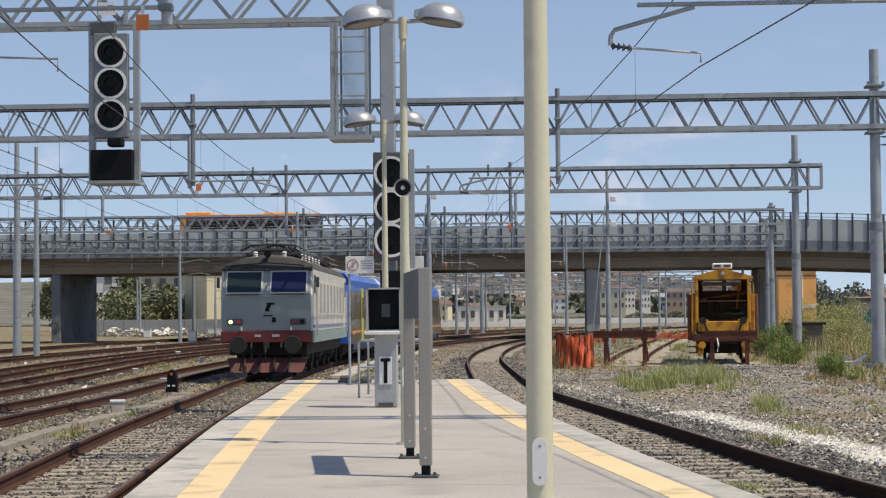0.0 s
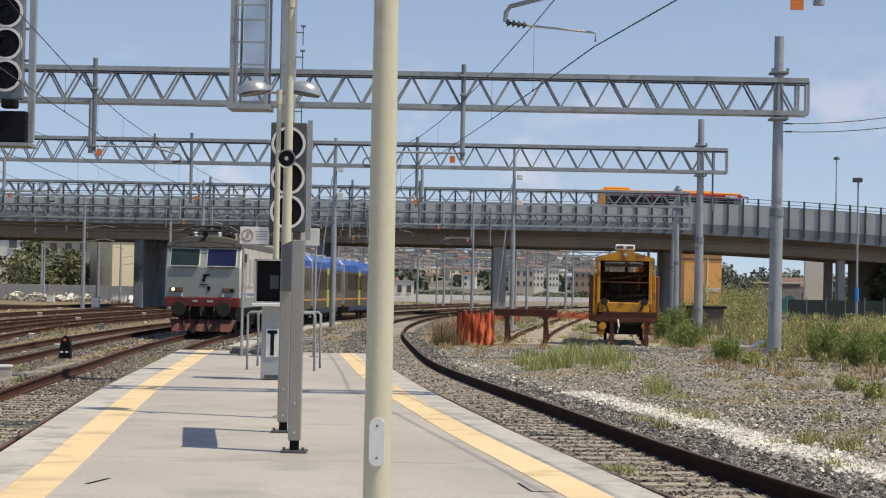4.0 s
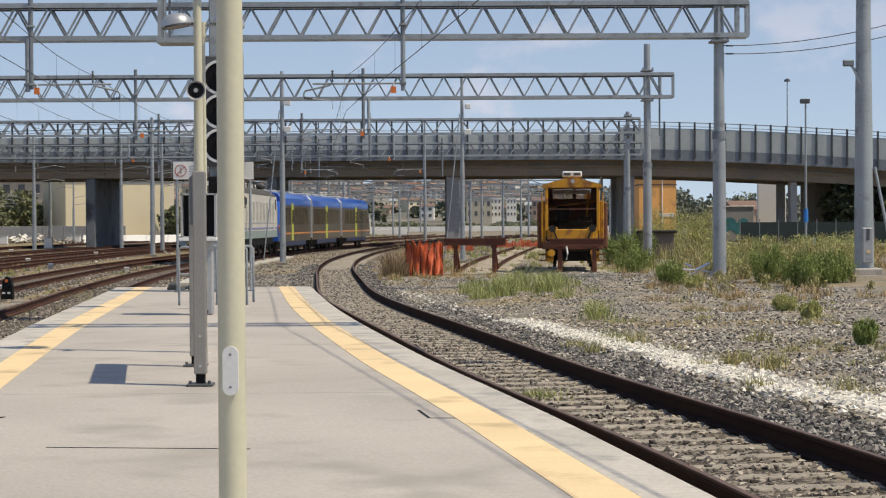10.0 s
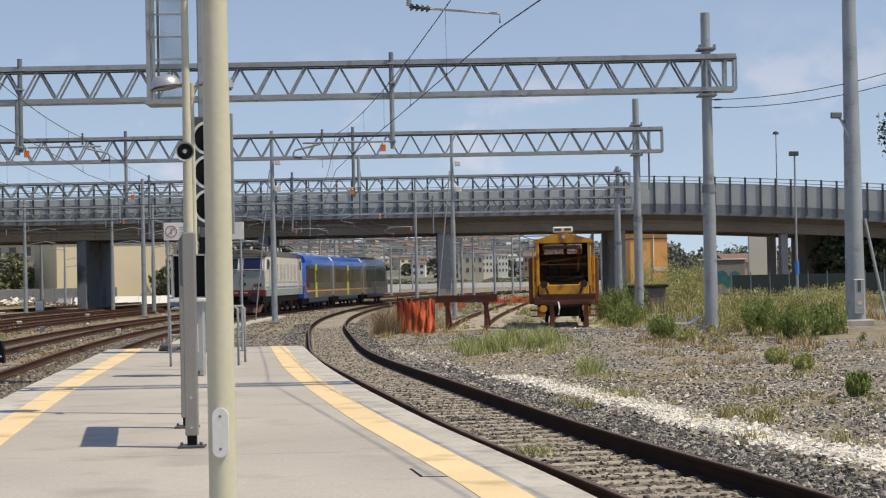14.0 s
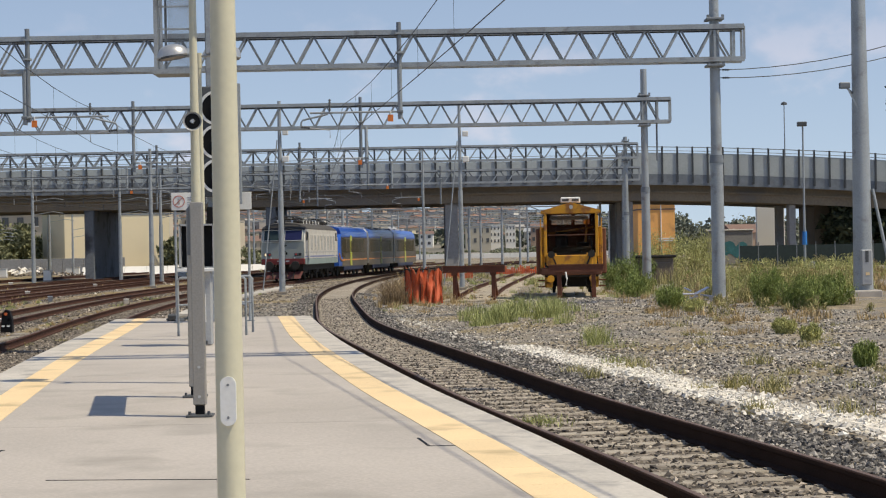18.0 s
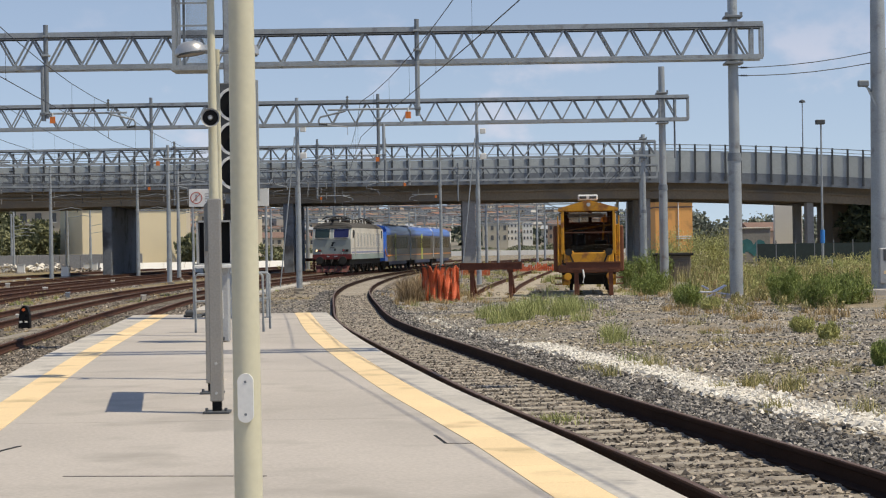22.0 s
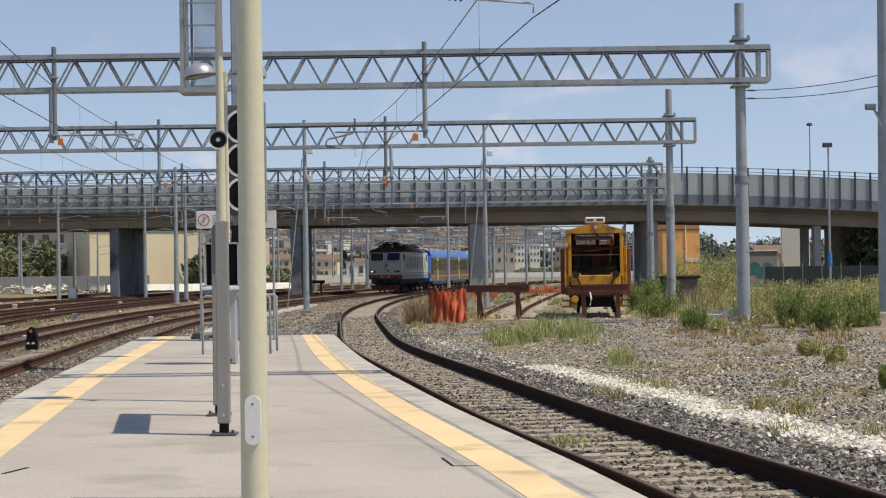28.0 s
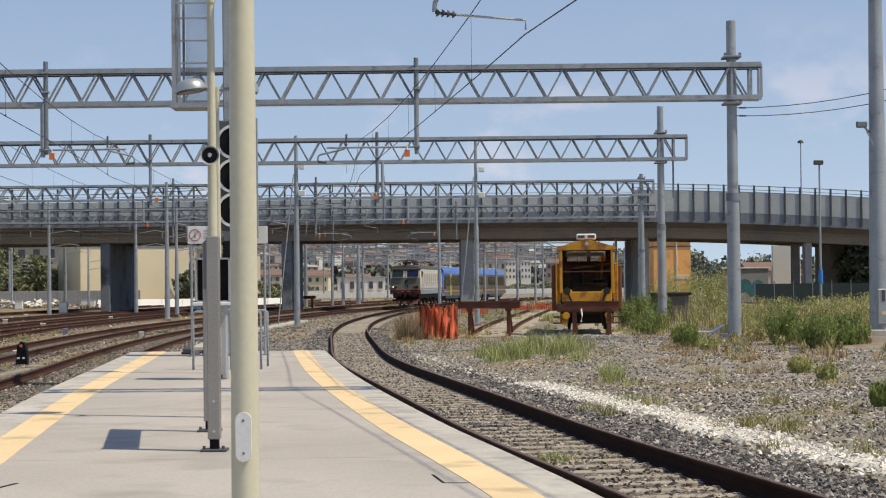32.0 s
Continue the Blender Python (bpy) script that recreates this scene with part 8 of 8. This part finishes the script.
build_house(-40.5, 240, 13, 12, 7.5, 0, 1, M_CREAM, M_DARKGREY, "plain cream industrial shed behind the bridge", 24)
build_house(-50.0, 540, 8, 10, 5.4, 2, 4, M_TAN, M_TERRACOTTA, "tan two-storey house with terracotta roof", 4, 1.6)
build_house(-37.5, 560, 8.5, 9, 5.2, 2, 4, M_CREAM, M_TERRACOTTA, "cream house with small dark windows", -5, 1.2)
ob = build_house(28.3, 242, 4.6, 7, 7.4, 0, 1, M_ORANGE_RENDER, M_TERRACOTTA, "orange rendered trackside building beyond the bridge", 0, 0)
part("drain_pipe", Shape().cyl((0.55, -3.58, 0), (0.55, -3.58, 7.3), 0.07, n=8), M_OFFWHITE, ob)
for z in (2.7, 2.95):
    part("louvre_band", Shape().box(1.2, -3.52, z, 2.0, 0.08, 0.16), M_OFFWHITE, ob, "pale louvre band")
part("cornice", Shape().box(0, 0, 6.6, 4.75, 7.15, 0.16), M_TERRACOTTA, ob)
build_house(-41.0, 620, 6.5, 9, 4.6, 2, 4, M_OFFWHITE, M_TERRACOTTA, "cream house with small windows and tiled roof", 0, 2.0, 0.6)
build_house(-29.0, 640, 8.0, 9, 3.4, 1, 4, M_OFFWHITE, M_TERRACOTTA, "white low house with tiled roof", 8, 1.6, 1.0)
build_house(-37, 330, 9, 9, 8.5, 3, 5, M_TAN, M_TERRACOTTA, "tan house with tiled roof among trees", -6, 1.4)
for k, (x, y, w, h) in enumerate(((-58, 285, 9, 8.6), (-70, 300, 11, 9.5), (-48, 310, 8, 9.0), (-62, 330, 10, 10), (-80, 320, 12, 9.5), (-41, 345, 8, 10.5), (-54, 360, 10, 11.0))):
    build_house(x, y, w, 9, h, 3, 4, (M_TAN, M_OFFWHITE, M_CREAM)[k % 3], M_TERRACOTTA, "pale town house with shuttered windows behind the trees", 7 * (k % 3 - 1), 1.5)
build_house(-21.5, 520, 10, 8, 3.2, 1, 6, M_OFFWHITE, M_GREY, "low white yard office with dark openings")


def hill_at(x, y):
    """Height of the built-up hillside at a plan point."""
    dist, px = math.hypot(x, y), x / max(1.0, y)
    up = smoothstep(720, 2600, dist) * 41 + 4.0 * smoothstep(620, 900, dist)
    low = 1.0 - 0.72 * smoothstep(0.04, 0.11, px)
    return -1.5 + (up + 1.5) * low * (1 + 0.16 * noise.noise((px * 22, dist * 0.0016, 0)) + 0.05 * noise.noise((px * 90, dist * 0.005, 4)))


# muted town palette: distance haze is mixed into the wall and roof colours
M_TOWN_WALL = bpy.data.materials.new("hazed_town_render")
M_TOWN_ROOF = bpy.data.materials.new("hazed_town_roof_tiles")
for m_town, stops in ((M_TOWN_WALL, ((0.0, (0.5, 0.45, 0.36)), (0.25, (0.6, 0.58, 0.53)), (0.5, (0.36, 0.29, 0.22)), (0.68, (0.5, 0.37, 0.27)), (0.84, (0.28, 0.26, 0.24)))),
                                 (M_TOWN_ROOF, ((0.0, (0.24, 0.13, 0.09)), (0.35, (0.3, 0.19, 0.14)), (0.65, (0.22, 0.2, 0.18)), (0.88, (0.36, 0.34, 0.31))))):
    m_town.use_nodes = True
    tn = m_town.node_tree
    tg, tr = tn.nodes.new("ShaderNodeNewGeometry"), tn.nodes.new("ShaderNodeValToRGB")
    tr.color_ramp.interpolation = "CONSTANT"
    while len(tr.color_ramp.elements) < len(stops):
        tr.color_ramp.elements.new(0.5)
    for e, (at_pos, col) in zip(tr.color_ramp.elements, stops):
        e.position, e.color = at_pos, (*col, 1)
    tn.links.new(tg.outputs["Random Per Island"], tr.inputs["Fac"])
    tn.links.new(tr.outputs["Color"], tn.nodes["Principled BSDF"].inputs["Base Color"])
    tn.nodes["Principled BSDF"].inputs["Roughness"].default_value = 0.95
rh = np.random.default_rng(31)
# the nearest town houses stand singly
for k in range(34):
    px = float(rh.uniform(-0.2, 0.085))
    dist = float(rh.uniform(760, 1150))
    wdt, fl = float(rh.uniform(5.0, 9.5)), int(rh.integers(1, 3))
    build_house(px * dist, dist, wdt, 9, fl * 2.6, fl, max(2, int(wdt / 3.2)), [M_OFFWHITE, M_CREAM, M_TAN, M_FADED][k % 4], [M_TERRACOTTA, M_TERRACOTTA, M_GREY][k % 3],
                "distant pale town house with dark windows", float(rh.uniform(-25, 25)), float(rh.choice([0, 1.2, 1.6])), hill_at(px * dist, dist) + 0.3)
# the dense town on the slope behind them
walls, roofs, panes = Shape(), Shape(), Shape()
for k in range(1500):
    px = float(rh.uniform(-0.26, 0.12))
    dist = 1050 + 1650 * float(rh.uniform(0, 1)) ** 0.8
    if px > 0.05 and rh.uniform() < 0.6:
        continue
    x, y = px * dist, dist
    z = hill_at(x, y)
    w, d, h = float(rh.uniform(5, 15)), float(rh.uniform(7, 11)), float(rh.choice([3.2, 5.5, 5.5, 8.0, 10.5]))
    m = pose(x, y, z, 0, 0, float(rh.uniform(-35, 35)))
    walls.box(0, 0, h / 2 - 2, w, d, h + 4, m=m)
    if rh.uniform() < 0.72:
        p = float(rh.uniform(0.8, 1.9))
        roofs.put([(-w / 2 - 0.4, -d / 2 - 0.4, h), (w / 2 + 0.4, -d / 2 - 0.4, h), (w / 2 + 0.4, d / 2 + 0.4, h), (-w / 2 - 0.4, d / 2 + 0.4, h), (-w / 2, 0, h + p), (w / 2, 0, h + p)],
                  [(0, 1, 5, 4), (2, 3, 4, 5), (1, 2, 5), (3, 0, 4), (3, 2, 1, 0)], m)
    else:
        roofs.box(0, 0, h + 0.15, w + 0.3, d + 0.3, 0.3, m=m)
    for f in range(int(h / 2.6)):
        for c in range(int(w / 3)):
            if rh.uniform() < 0.8:
                panes.box(-w / 2 + (c + 0.5) * w / int(w / 3), -d / 2 - 0.03, 1.5 + 2.6 * f, 1.1, 0.12, 1.4, m=m)
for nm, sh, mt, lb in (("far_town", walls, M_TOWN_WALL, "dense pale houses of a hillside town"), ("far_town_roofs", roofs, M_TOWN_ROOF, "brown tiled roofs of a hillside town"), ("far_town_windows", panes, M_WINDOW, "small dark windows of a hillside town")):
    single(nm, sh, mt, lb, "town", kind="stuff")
c = []
for k in range(1500):
    px, dist = (float(rh.uniform(-0.26, 0.13)), float(rh.uniform(740, 2650))) if k < 900 else (float(rh.uniform(0.045, 0.24)), float(rh.uniform(900, 2700)))
    r, h = float(rh.uniform(2.0, 6.5)), float(rh.uniform(2.5, 6.5))
    d = rh.normal(size=(26, 3))
    d /= np.linalg.norm(d, axis=1, keepdims=True)
    c.append(np.array([px * dist, dist, hill_at(px * dist, dist) + h * 0.4]) + d * [r, r, h * 0.55] * rh.uniform(0.5, 1.0, (26, 1)))
# greyed leaf colours with distance haze mixed in
stuff("far_woods", leaves(np.concatenate(c), 1.7, leaf_material("hazed_town_leaves", (0.05, 0.062, 0.04), (0.15, 0.155, 0.1)), "far_woods", slim=0.8), "trees and scrub between the hillside houses", "woods")
# nearer trees and a few roofs past the ramp
c = []
for k in range(230):
    px, dist = float(rh.uniform(0.085, 0.25)), float(rh.uniform(470, 640))
    h = (8.6 + 4.5 * noise.noise((px * 60, 2.0, 7.0)) + float(rh.uniform(-1.5, 2.0))) * dist / 520
    r = float(rh.uniform(1.6, 3.6))
    d = rh.normal(size=(130, 3))
    d /= np.linalg.norm(d, axis=1, keepdims=True)
    c.append(np.array([px * dist, dist, -1.0 + h * 0.55]) + d * [r, r, h * 0.5] * rh.uniform(0.5, 1.0, (130, 1)))
# haze over the grove is put into its pale grey-green leaf colours
stuff("far_woods", leaves(np.concatenate(c), 0.5, leaf_material("hazed_grove_leaves", (0.085, 0.1, 0.075), (0.2, 0.215, 0.16)), "far_woods", slim=0.8), "hazy dark green trees past the road ramp", "woods")
for x, y, w, h, m_wall, turn in ((55.5, 332, 9, 5.0, M_FADED, 14), (50.0, 430, 8, 3.4, M_CREAM, -12)):
    build_house(x, y, w, 8, h, 1, 3, m_wall, M_TERRACOTTA, "low distant house with a red tiled roof", turn, 1.5, -1.2)
for x, w in ((23.8, 4.0), (29.5, 3.6)):
    build_house(x, 700, w, 8, 6.9, 3, 3, M_OFFWHITE, M_OFFWHITE, "white twin block with small balconies", 0, 0, 3.4)
lw = thing("yard_wall", "low sloped white concrete bank wall along the yard", "wall", pose(-30, 216, -0.2))
for k in range(9):
    part("wall_panel", Shape().box(-8 + 2.4 * k, 0, 0.5, 2.36, 0.2, 1.5, 0.02, m=Matrix.Rotation(radians(-50), 4, "X")), M_OFFWHITE, lw)
lw2 = thing("yard_wall", "grey concrete yard wall with rubble before it", "wall", pose(-48, 222, -0.2))
for k in range(10):
    part("wall_panel", Shape().box(-10 + 2.4 * k, 0, 0.9, 2.36, 0.25, 2.0, 0.02), M_PIER, lw2)
gw2 = thing("retaining_wall", "pale concrete retaining wall beneath the bridge", "wall", pose(32.9, 186, -0.1))
part("wall_face", Shape().box(0.2, 0, 2.6, 2.7, 0.6, 5.9, 0.04), M_OFFWHITE, gw2)
gf = thing("painted_wall", "low wall covered in teal graffiti shapes", "wall", pose(29.0, 185, 0.0))
part("wall_face", Shape().box(0, 0, 1.5, 4.4, 0.3, 3.4, 0.03), M_PIER, gf)
part("coping", Shape().box(0, 0, 3.26, 4.6, 0.5, 0.12, 0.02), M_OFFWHITE, gf)
for k in range(6):
    part("paint_shape", Shape().cyl((-0.5 + 0.42 * k, -0.16 - 0.004 * k, 1.3 + 0.3 * math.sin(k * 1.9)), (-0.5 + 0.42 * k, -0.13, 1.3 + 0.3 * math.sin(k * 1.9)), 0.5 + 0.18 * math.sin(k * 2.3), n=9), material("teal_paint", (0.05, 0.2, 0.24), 0.6) if k == 0 else bpy.data.materials["teal_paint"], gf)
gfn = thing("mesh_fence", "dark green mesh fence before the abutment", "fence", pose(24, 150, 0.1))
for k in range(14):
    part("fence_panel", Shape().box(1.0 + 1.5 * k, 0, 0.8, 1.45, 0.05, 1.7), material("dark_green_mesh", (0.02, 0.035, 0.035), 0.8) if k == 0 else bpy.data.materials["dark_green_mesh"], gfn)
    part("fence_post", Shape().box(0.25 + 1.5 * k, 0, 0.9, 0.07, 0.07, 2.0), M_GALV_DARK, gfn)

for x, y, w, h, lab in ((9.0, 430, 66, 1.1, "long pale concrete wall beyond the yard"), (-30.0, 400, 40, 1.2, "long pale concrete wall below the town"), (-16.0, 330, 24, 0.9, "low white wall of a far platform")):
    fw = thing("yard_wall", lab, "wall", pose(x, y, -0.2))
    cnt = int(w / 6)
    for k in range(cnt):
        part("wall_panel", Shape().box(-w / 2 + (k + 0.5) * w / cnt, 0, h / 2, w / cnt - 0.06, 0.3, h, 0.02), M_OFFWHITE, fw)
build_house(17.5, 690, 9.0, 10, 7.0, 2, 4, M_TAN, M_GREY, "olive-grey long block beside the white twin block", 0, 0, 3.0)
build_house(43.0, 720, 9.0, 10, 6.5, 2, 4, M_FADED, M_TERRACOTTA, "brick-red house with tiled roof", -8, 1.4, 3.4)
build_house(50.5, 740, 6.0, 10, 5.2, 2, 3, M_FADED, M_TERRACOTTA, "small brick-red house with tiled roof", 10, 1.3, 3.4)
build_house(-17.0, 390, 9.5, 9, 3.2, 1, 5, M_OFFWHITE, M_GREY, "low white shed with an open front", 4, 0, 0.3)

rub = [(x + RNG.normal() * 1.6, y + RNG.normal() * 1.2) for x, y in ((-46, 212), (-49, 216), (-43, 214), (-38, 203), (-52, 217)) for _ in range(70)]
stuff("rubble", stones(np.array([(x, y, -0.1 + abs(RNG.normal()) * 0.2) for x, y in rub]), 0.14, M_STONES_BROWN, "rubble"), "heaps of broken stone beside the yard wall", "rubble")

heap_at = [(x + RNG.normal() * 1.3, y + RNG.normal() * 0.9) for x, y in ((-50, 213), (-47, 211), (-44.5, 212)) for _ in range(34)]
stuff("rubble", stones(np.array([(x, y, 0.0 + abs(RNG.normal()) * 0.35) for x, y in heap_at]), 0.3, M_STONES_WHITE, "rubble"), "heap of pale broken slabs beside the yard wall", "rubble")

# distant portals beyond the bridge
for k, yy in enumerate((205, 235, 270, 310, 350, 400)):
    g = thing("lattice_gantry", "distant lattice portal beyond the road bridge", "gantry")
    xr = 4 + 0.055 * (yy - 200) + k * 3
    truss(g, -34 + k * 3, xr + 10, yy, 6.3, 7.2, 4.5, depth=0.5, chord=0.12, web=0.1, half=True)
    for x in (-34 + k * 3, -12 + k * 2, xr, xr + 10):
        part("mast", Shape().cyl((x, yy, -0.2), (x, yy, 7.6), 0.16, 0.12, 8), M_GALV, g)

# hills: a built-up slope near by, ridges behind with haze in their colour
M_SLOPE = material("brown_green_slope", (0.19, 0.17, 0.135), 0.95, 0, 0.02, 0.4, 0, 0.12, (0.08, 0.09, 0.06), 0.45)
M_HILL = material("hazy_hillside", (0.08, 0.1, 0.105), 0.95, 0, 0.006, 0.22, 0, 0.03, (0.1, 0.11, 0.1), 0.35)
rows_at = [560, 640, 760, 900, 1050, 1250, 1500, 1800, 2100, 2400, 2650, 2800, 3000]
ramp = []
for k in range(161):
    a = radians(-40 + 80 * k / 160)
    ramp += [(q * math.sin(a), q * math.cos(a), hill_at(q * math.sin(a), q * math.cos(a)) if q < 2900 else -3.0) for q in rows_at]
nr = len(rows_at)
single("backdrop", Shape().put(ramp, [(i * nr + q, i * nr + q + 1, i * nr + q + nr + 1, i * nr + q + nr) for i in range(160) for q in range(nr - 1)]), M_SLOPE, "low built-up hillside of scrub and earth", "hills", kind="structure")
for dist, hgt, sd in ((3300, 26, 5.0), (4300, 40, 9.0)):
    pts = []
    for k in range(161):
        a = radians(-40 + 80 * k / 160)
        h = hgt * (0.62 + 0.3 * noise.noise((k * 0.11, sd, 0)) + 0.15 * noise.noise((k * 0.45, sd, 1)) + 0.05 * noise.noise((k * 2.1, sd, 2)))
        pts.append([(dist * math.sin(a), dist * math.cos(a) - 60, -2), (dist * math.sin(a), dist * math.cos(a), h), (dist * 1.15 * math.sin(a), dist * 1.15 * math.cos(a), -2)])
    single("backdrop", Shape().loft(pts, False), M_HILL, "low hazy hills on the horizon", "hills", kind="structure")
# far woods below the town and beside the yard
c = []
for k in range(90):
    dist = RNG.uniform(430, 700)
    px = RNG.uniform(-0.19, 0.05) if k < 55 else RNG.uniform(0.05, 0.22)
    r, h = RNG.uniform(1.5, 5), RNG.uniform(1.0, 2.6) if k < 55 else RNG.uniform(2.0, 5.0)
    d = RNG.normal(size=(420, 3))
    d /= np.linalg.norm(d, axis=1, keepdims=True)
    c.append(np.array([px * dist, dist, h * 0.4]) + d * [r, r, h * 0.55] * RNG.uniform(0.5, 1.0, (420, 1)))
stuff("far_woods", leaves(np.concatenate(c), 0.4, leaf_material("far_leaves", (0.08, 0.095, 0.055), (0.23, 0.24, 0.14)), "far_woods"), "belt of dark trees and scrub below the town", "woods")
c = []
for k in range(26):
    x, y = RNG.uniform(-64, -22), RNG.uniform(228, 258)
    if -47 < x < -26:
        continue
    r, h = RNG.uniform(1.5, 3.5), RNG.uniform(2.0, 6.5)
    d = RNG.normal(size=(500, 3))
    d /= np.linalg.norm(d, axis=1, keepdims=True)
    c.append(np.array([x, y, h * 0.45]) + d * [r, r, h * 0.55] * RNG.uniform(0.55, 1.0, (500, 1)))
stuff("far_woods", leaves(np.concatenate(c), 0.32, M_LEAF_MID, "far_woods"), "dark bushes behind the yard wall", "woods")


SLEEPER = sleeper_mesh()
build_platform()
for key, label, far, near in (("siding", "curved siding track with rusty rails on concrete sleepers", 130, 0),
                              ("main", "curved main track with rusty rails on concrete sleepers", 33, 0),
                              ("third", "rusty track among gravel and dry grass", 0, 0),
                              ("fourth", "rusty yard track among dry grass", 0, 0),
                              ("stub", "short overgrown track ending at a buffer stop", 0, 0), ("machine", "rusty siding under the yellow machine", 0, 0),
                              ("fifth", "rusty far yard track", 0, 0), ("sixth", "rusty far yard track", 0, 0),
                              ("seventh", "rusty outermost yard track", 0, 0)):
    build_track(key, label, far, near, {"fourth": 0.012, "fifth": 0.02, "machine": 0.01}.get(key, 0.0), M_DUST if key in ("stub", "machine") else None)


# ---- what moves ----
TRAIN_Y = [(0, 60.9), (6, 81.8), (13, 110.5), (19, 132), (23, 147.5), (26, 159), (29, 170.5), (32, 184)]


def motions():
    line = curve_points(TRACKS["main"], 0.25)

    def index_at(y):
        return min(range(len(line)), key=lambda i: abs(line[i].y - y))

    def on_line(s):
        i = int(max(0, min(len(line) - 2, s / 0.25)))
        return line[i].lerp(line[i + 1], s / 0.25 - i)

    def front(t):
        a = [k for k in TRAIN_Y if k[0] <= t][-1]
        later = [k for k in TRAIN_Y if k[0] > t]
        if not later:
            return a[1]
        b = later[0]
        return a[1] + (b[1] - a[1]) * (t - a[0]) / (b[0] - a[0])

    times = [i * 1.0 for i in range(33)]
    dist = {}
    for t in times:
        y = sum(front(max(0, min(32, t + d))) for d in (-1.5, -0.75, 0, 0.75, 1.5)) / 5 if 2 < t < 30 else front(t)
        dist[t] = index_at(y) * 0.25

    def car_pose(s, a, b):
        p, q = on_line(s + a), on_line(s + b)
        d = (q - p).normalized()
        o = p - d * a
        z = rail_z(p.y)
        return Matrix.Translation((o.x, o.y, z)) @ Matrix.Rotation(math.atan2(d.y, d.x) - math.pi / 2, 4, "Z")

    walk(LOCO, [(t, car_pose(dist[t], 3.1, 14.8)) for t in times])
    for k, c in enumerate(CARS):
        off = 17.7 + k * 15.6
        walk(c, [(t, car_pose(dist[t] + off, 2.4, 12.8)) for t in times])

    rows = []
    for t in times:
        x = min(-27.7 + 11.05 * t, 96.0)
        a, b = deck_z(x - 3.6), deck_z(x + 3.9)
        y0, y1 = bridge_y(x - 4), bridge_y(x + 4)
        rows.append((t, Matrix.Translation((x, bridge_y(x) + 2.4, (a + b) / 2 + 0.16)) @ Matrix.Rotation(math.atan2(y1 - y0, 8), 4, "Z") @ Matrix.Rotation(-math.atan2(b - a, 7.5), 4, "Y")))
    walk(BUS, rows)


motions()
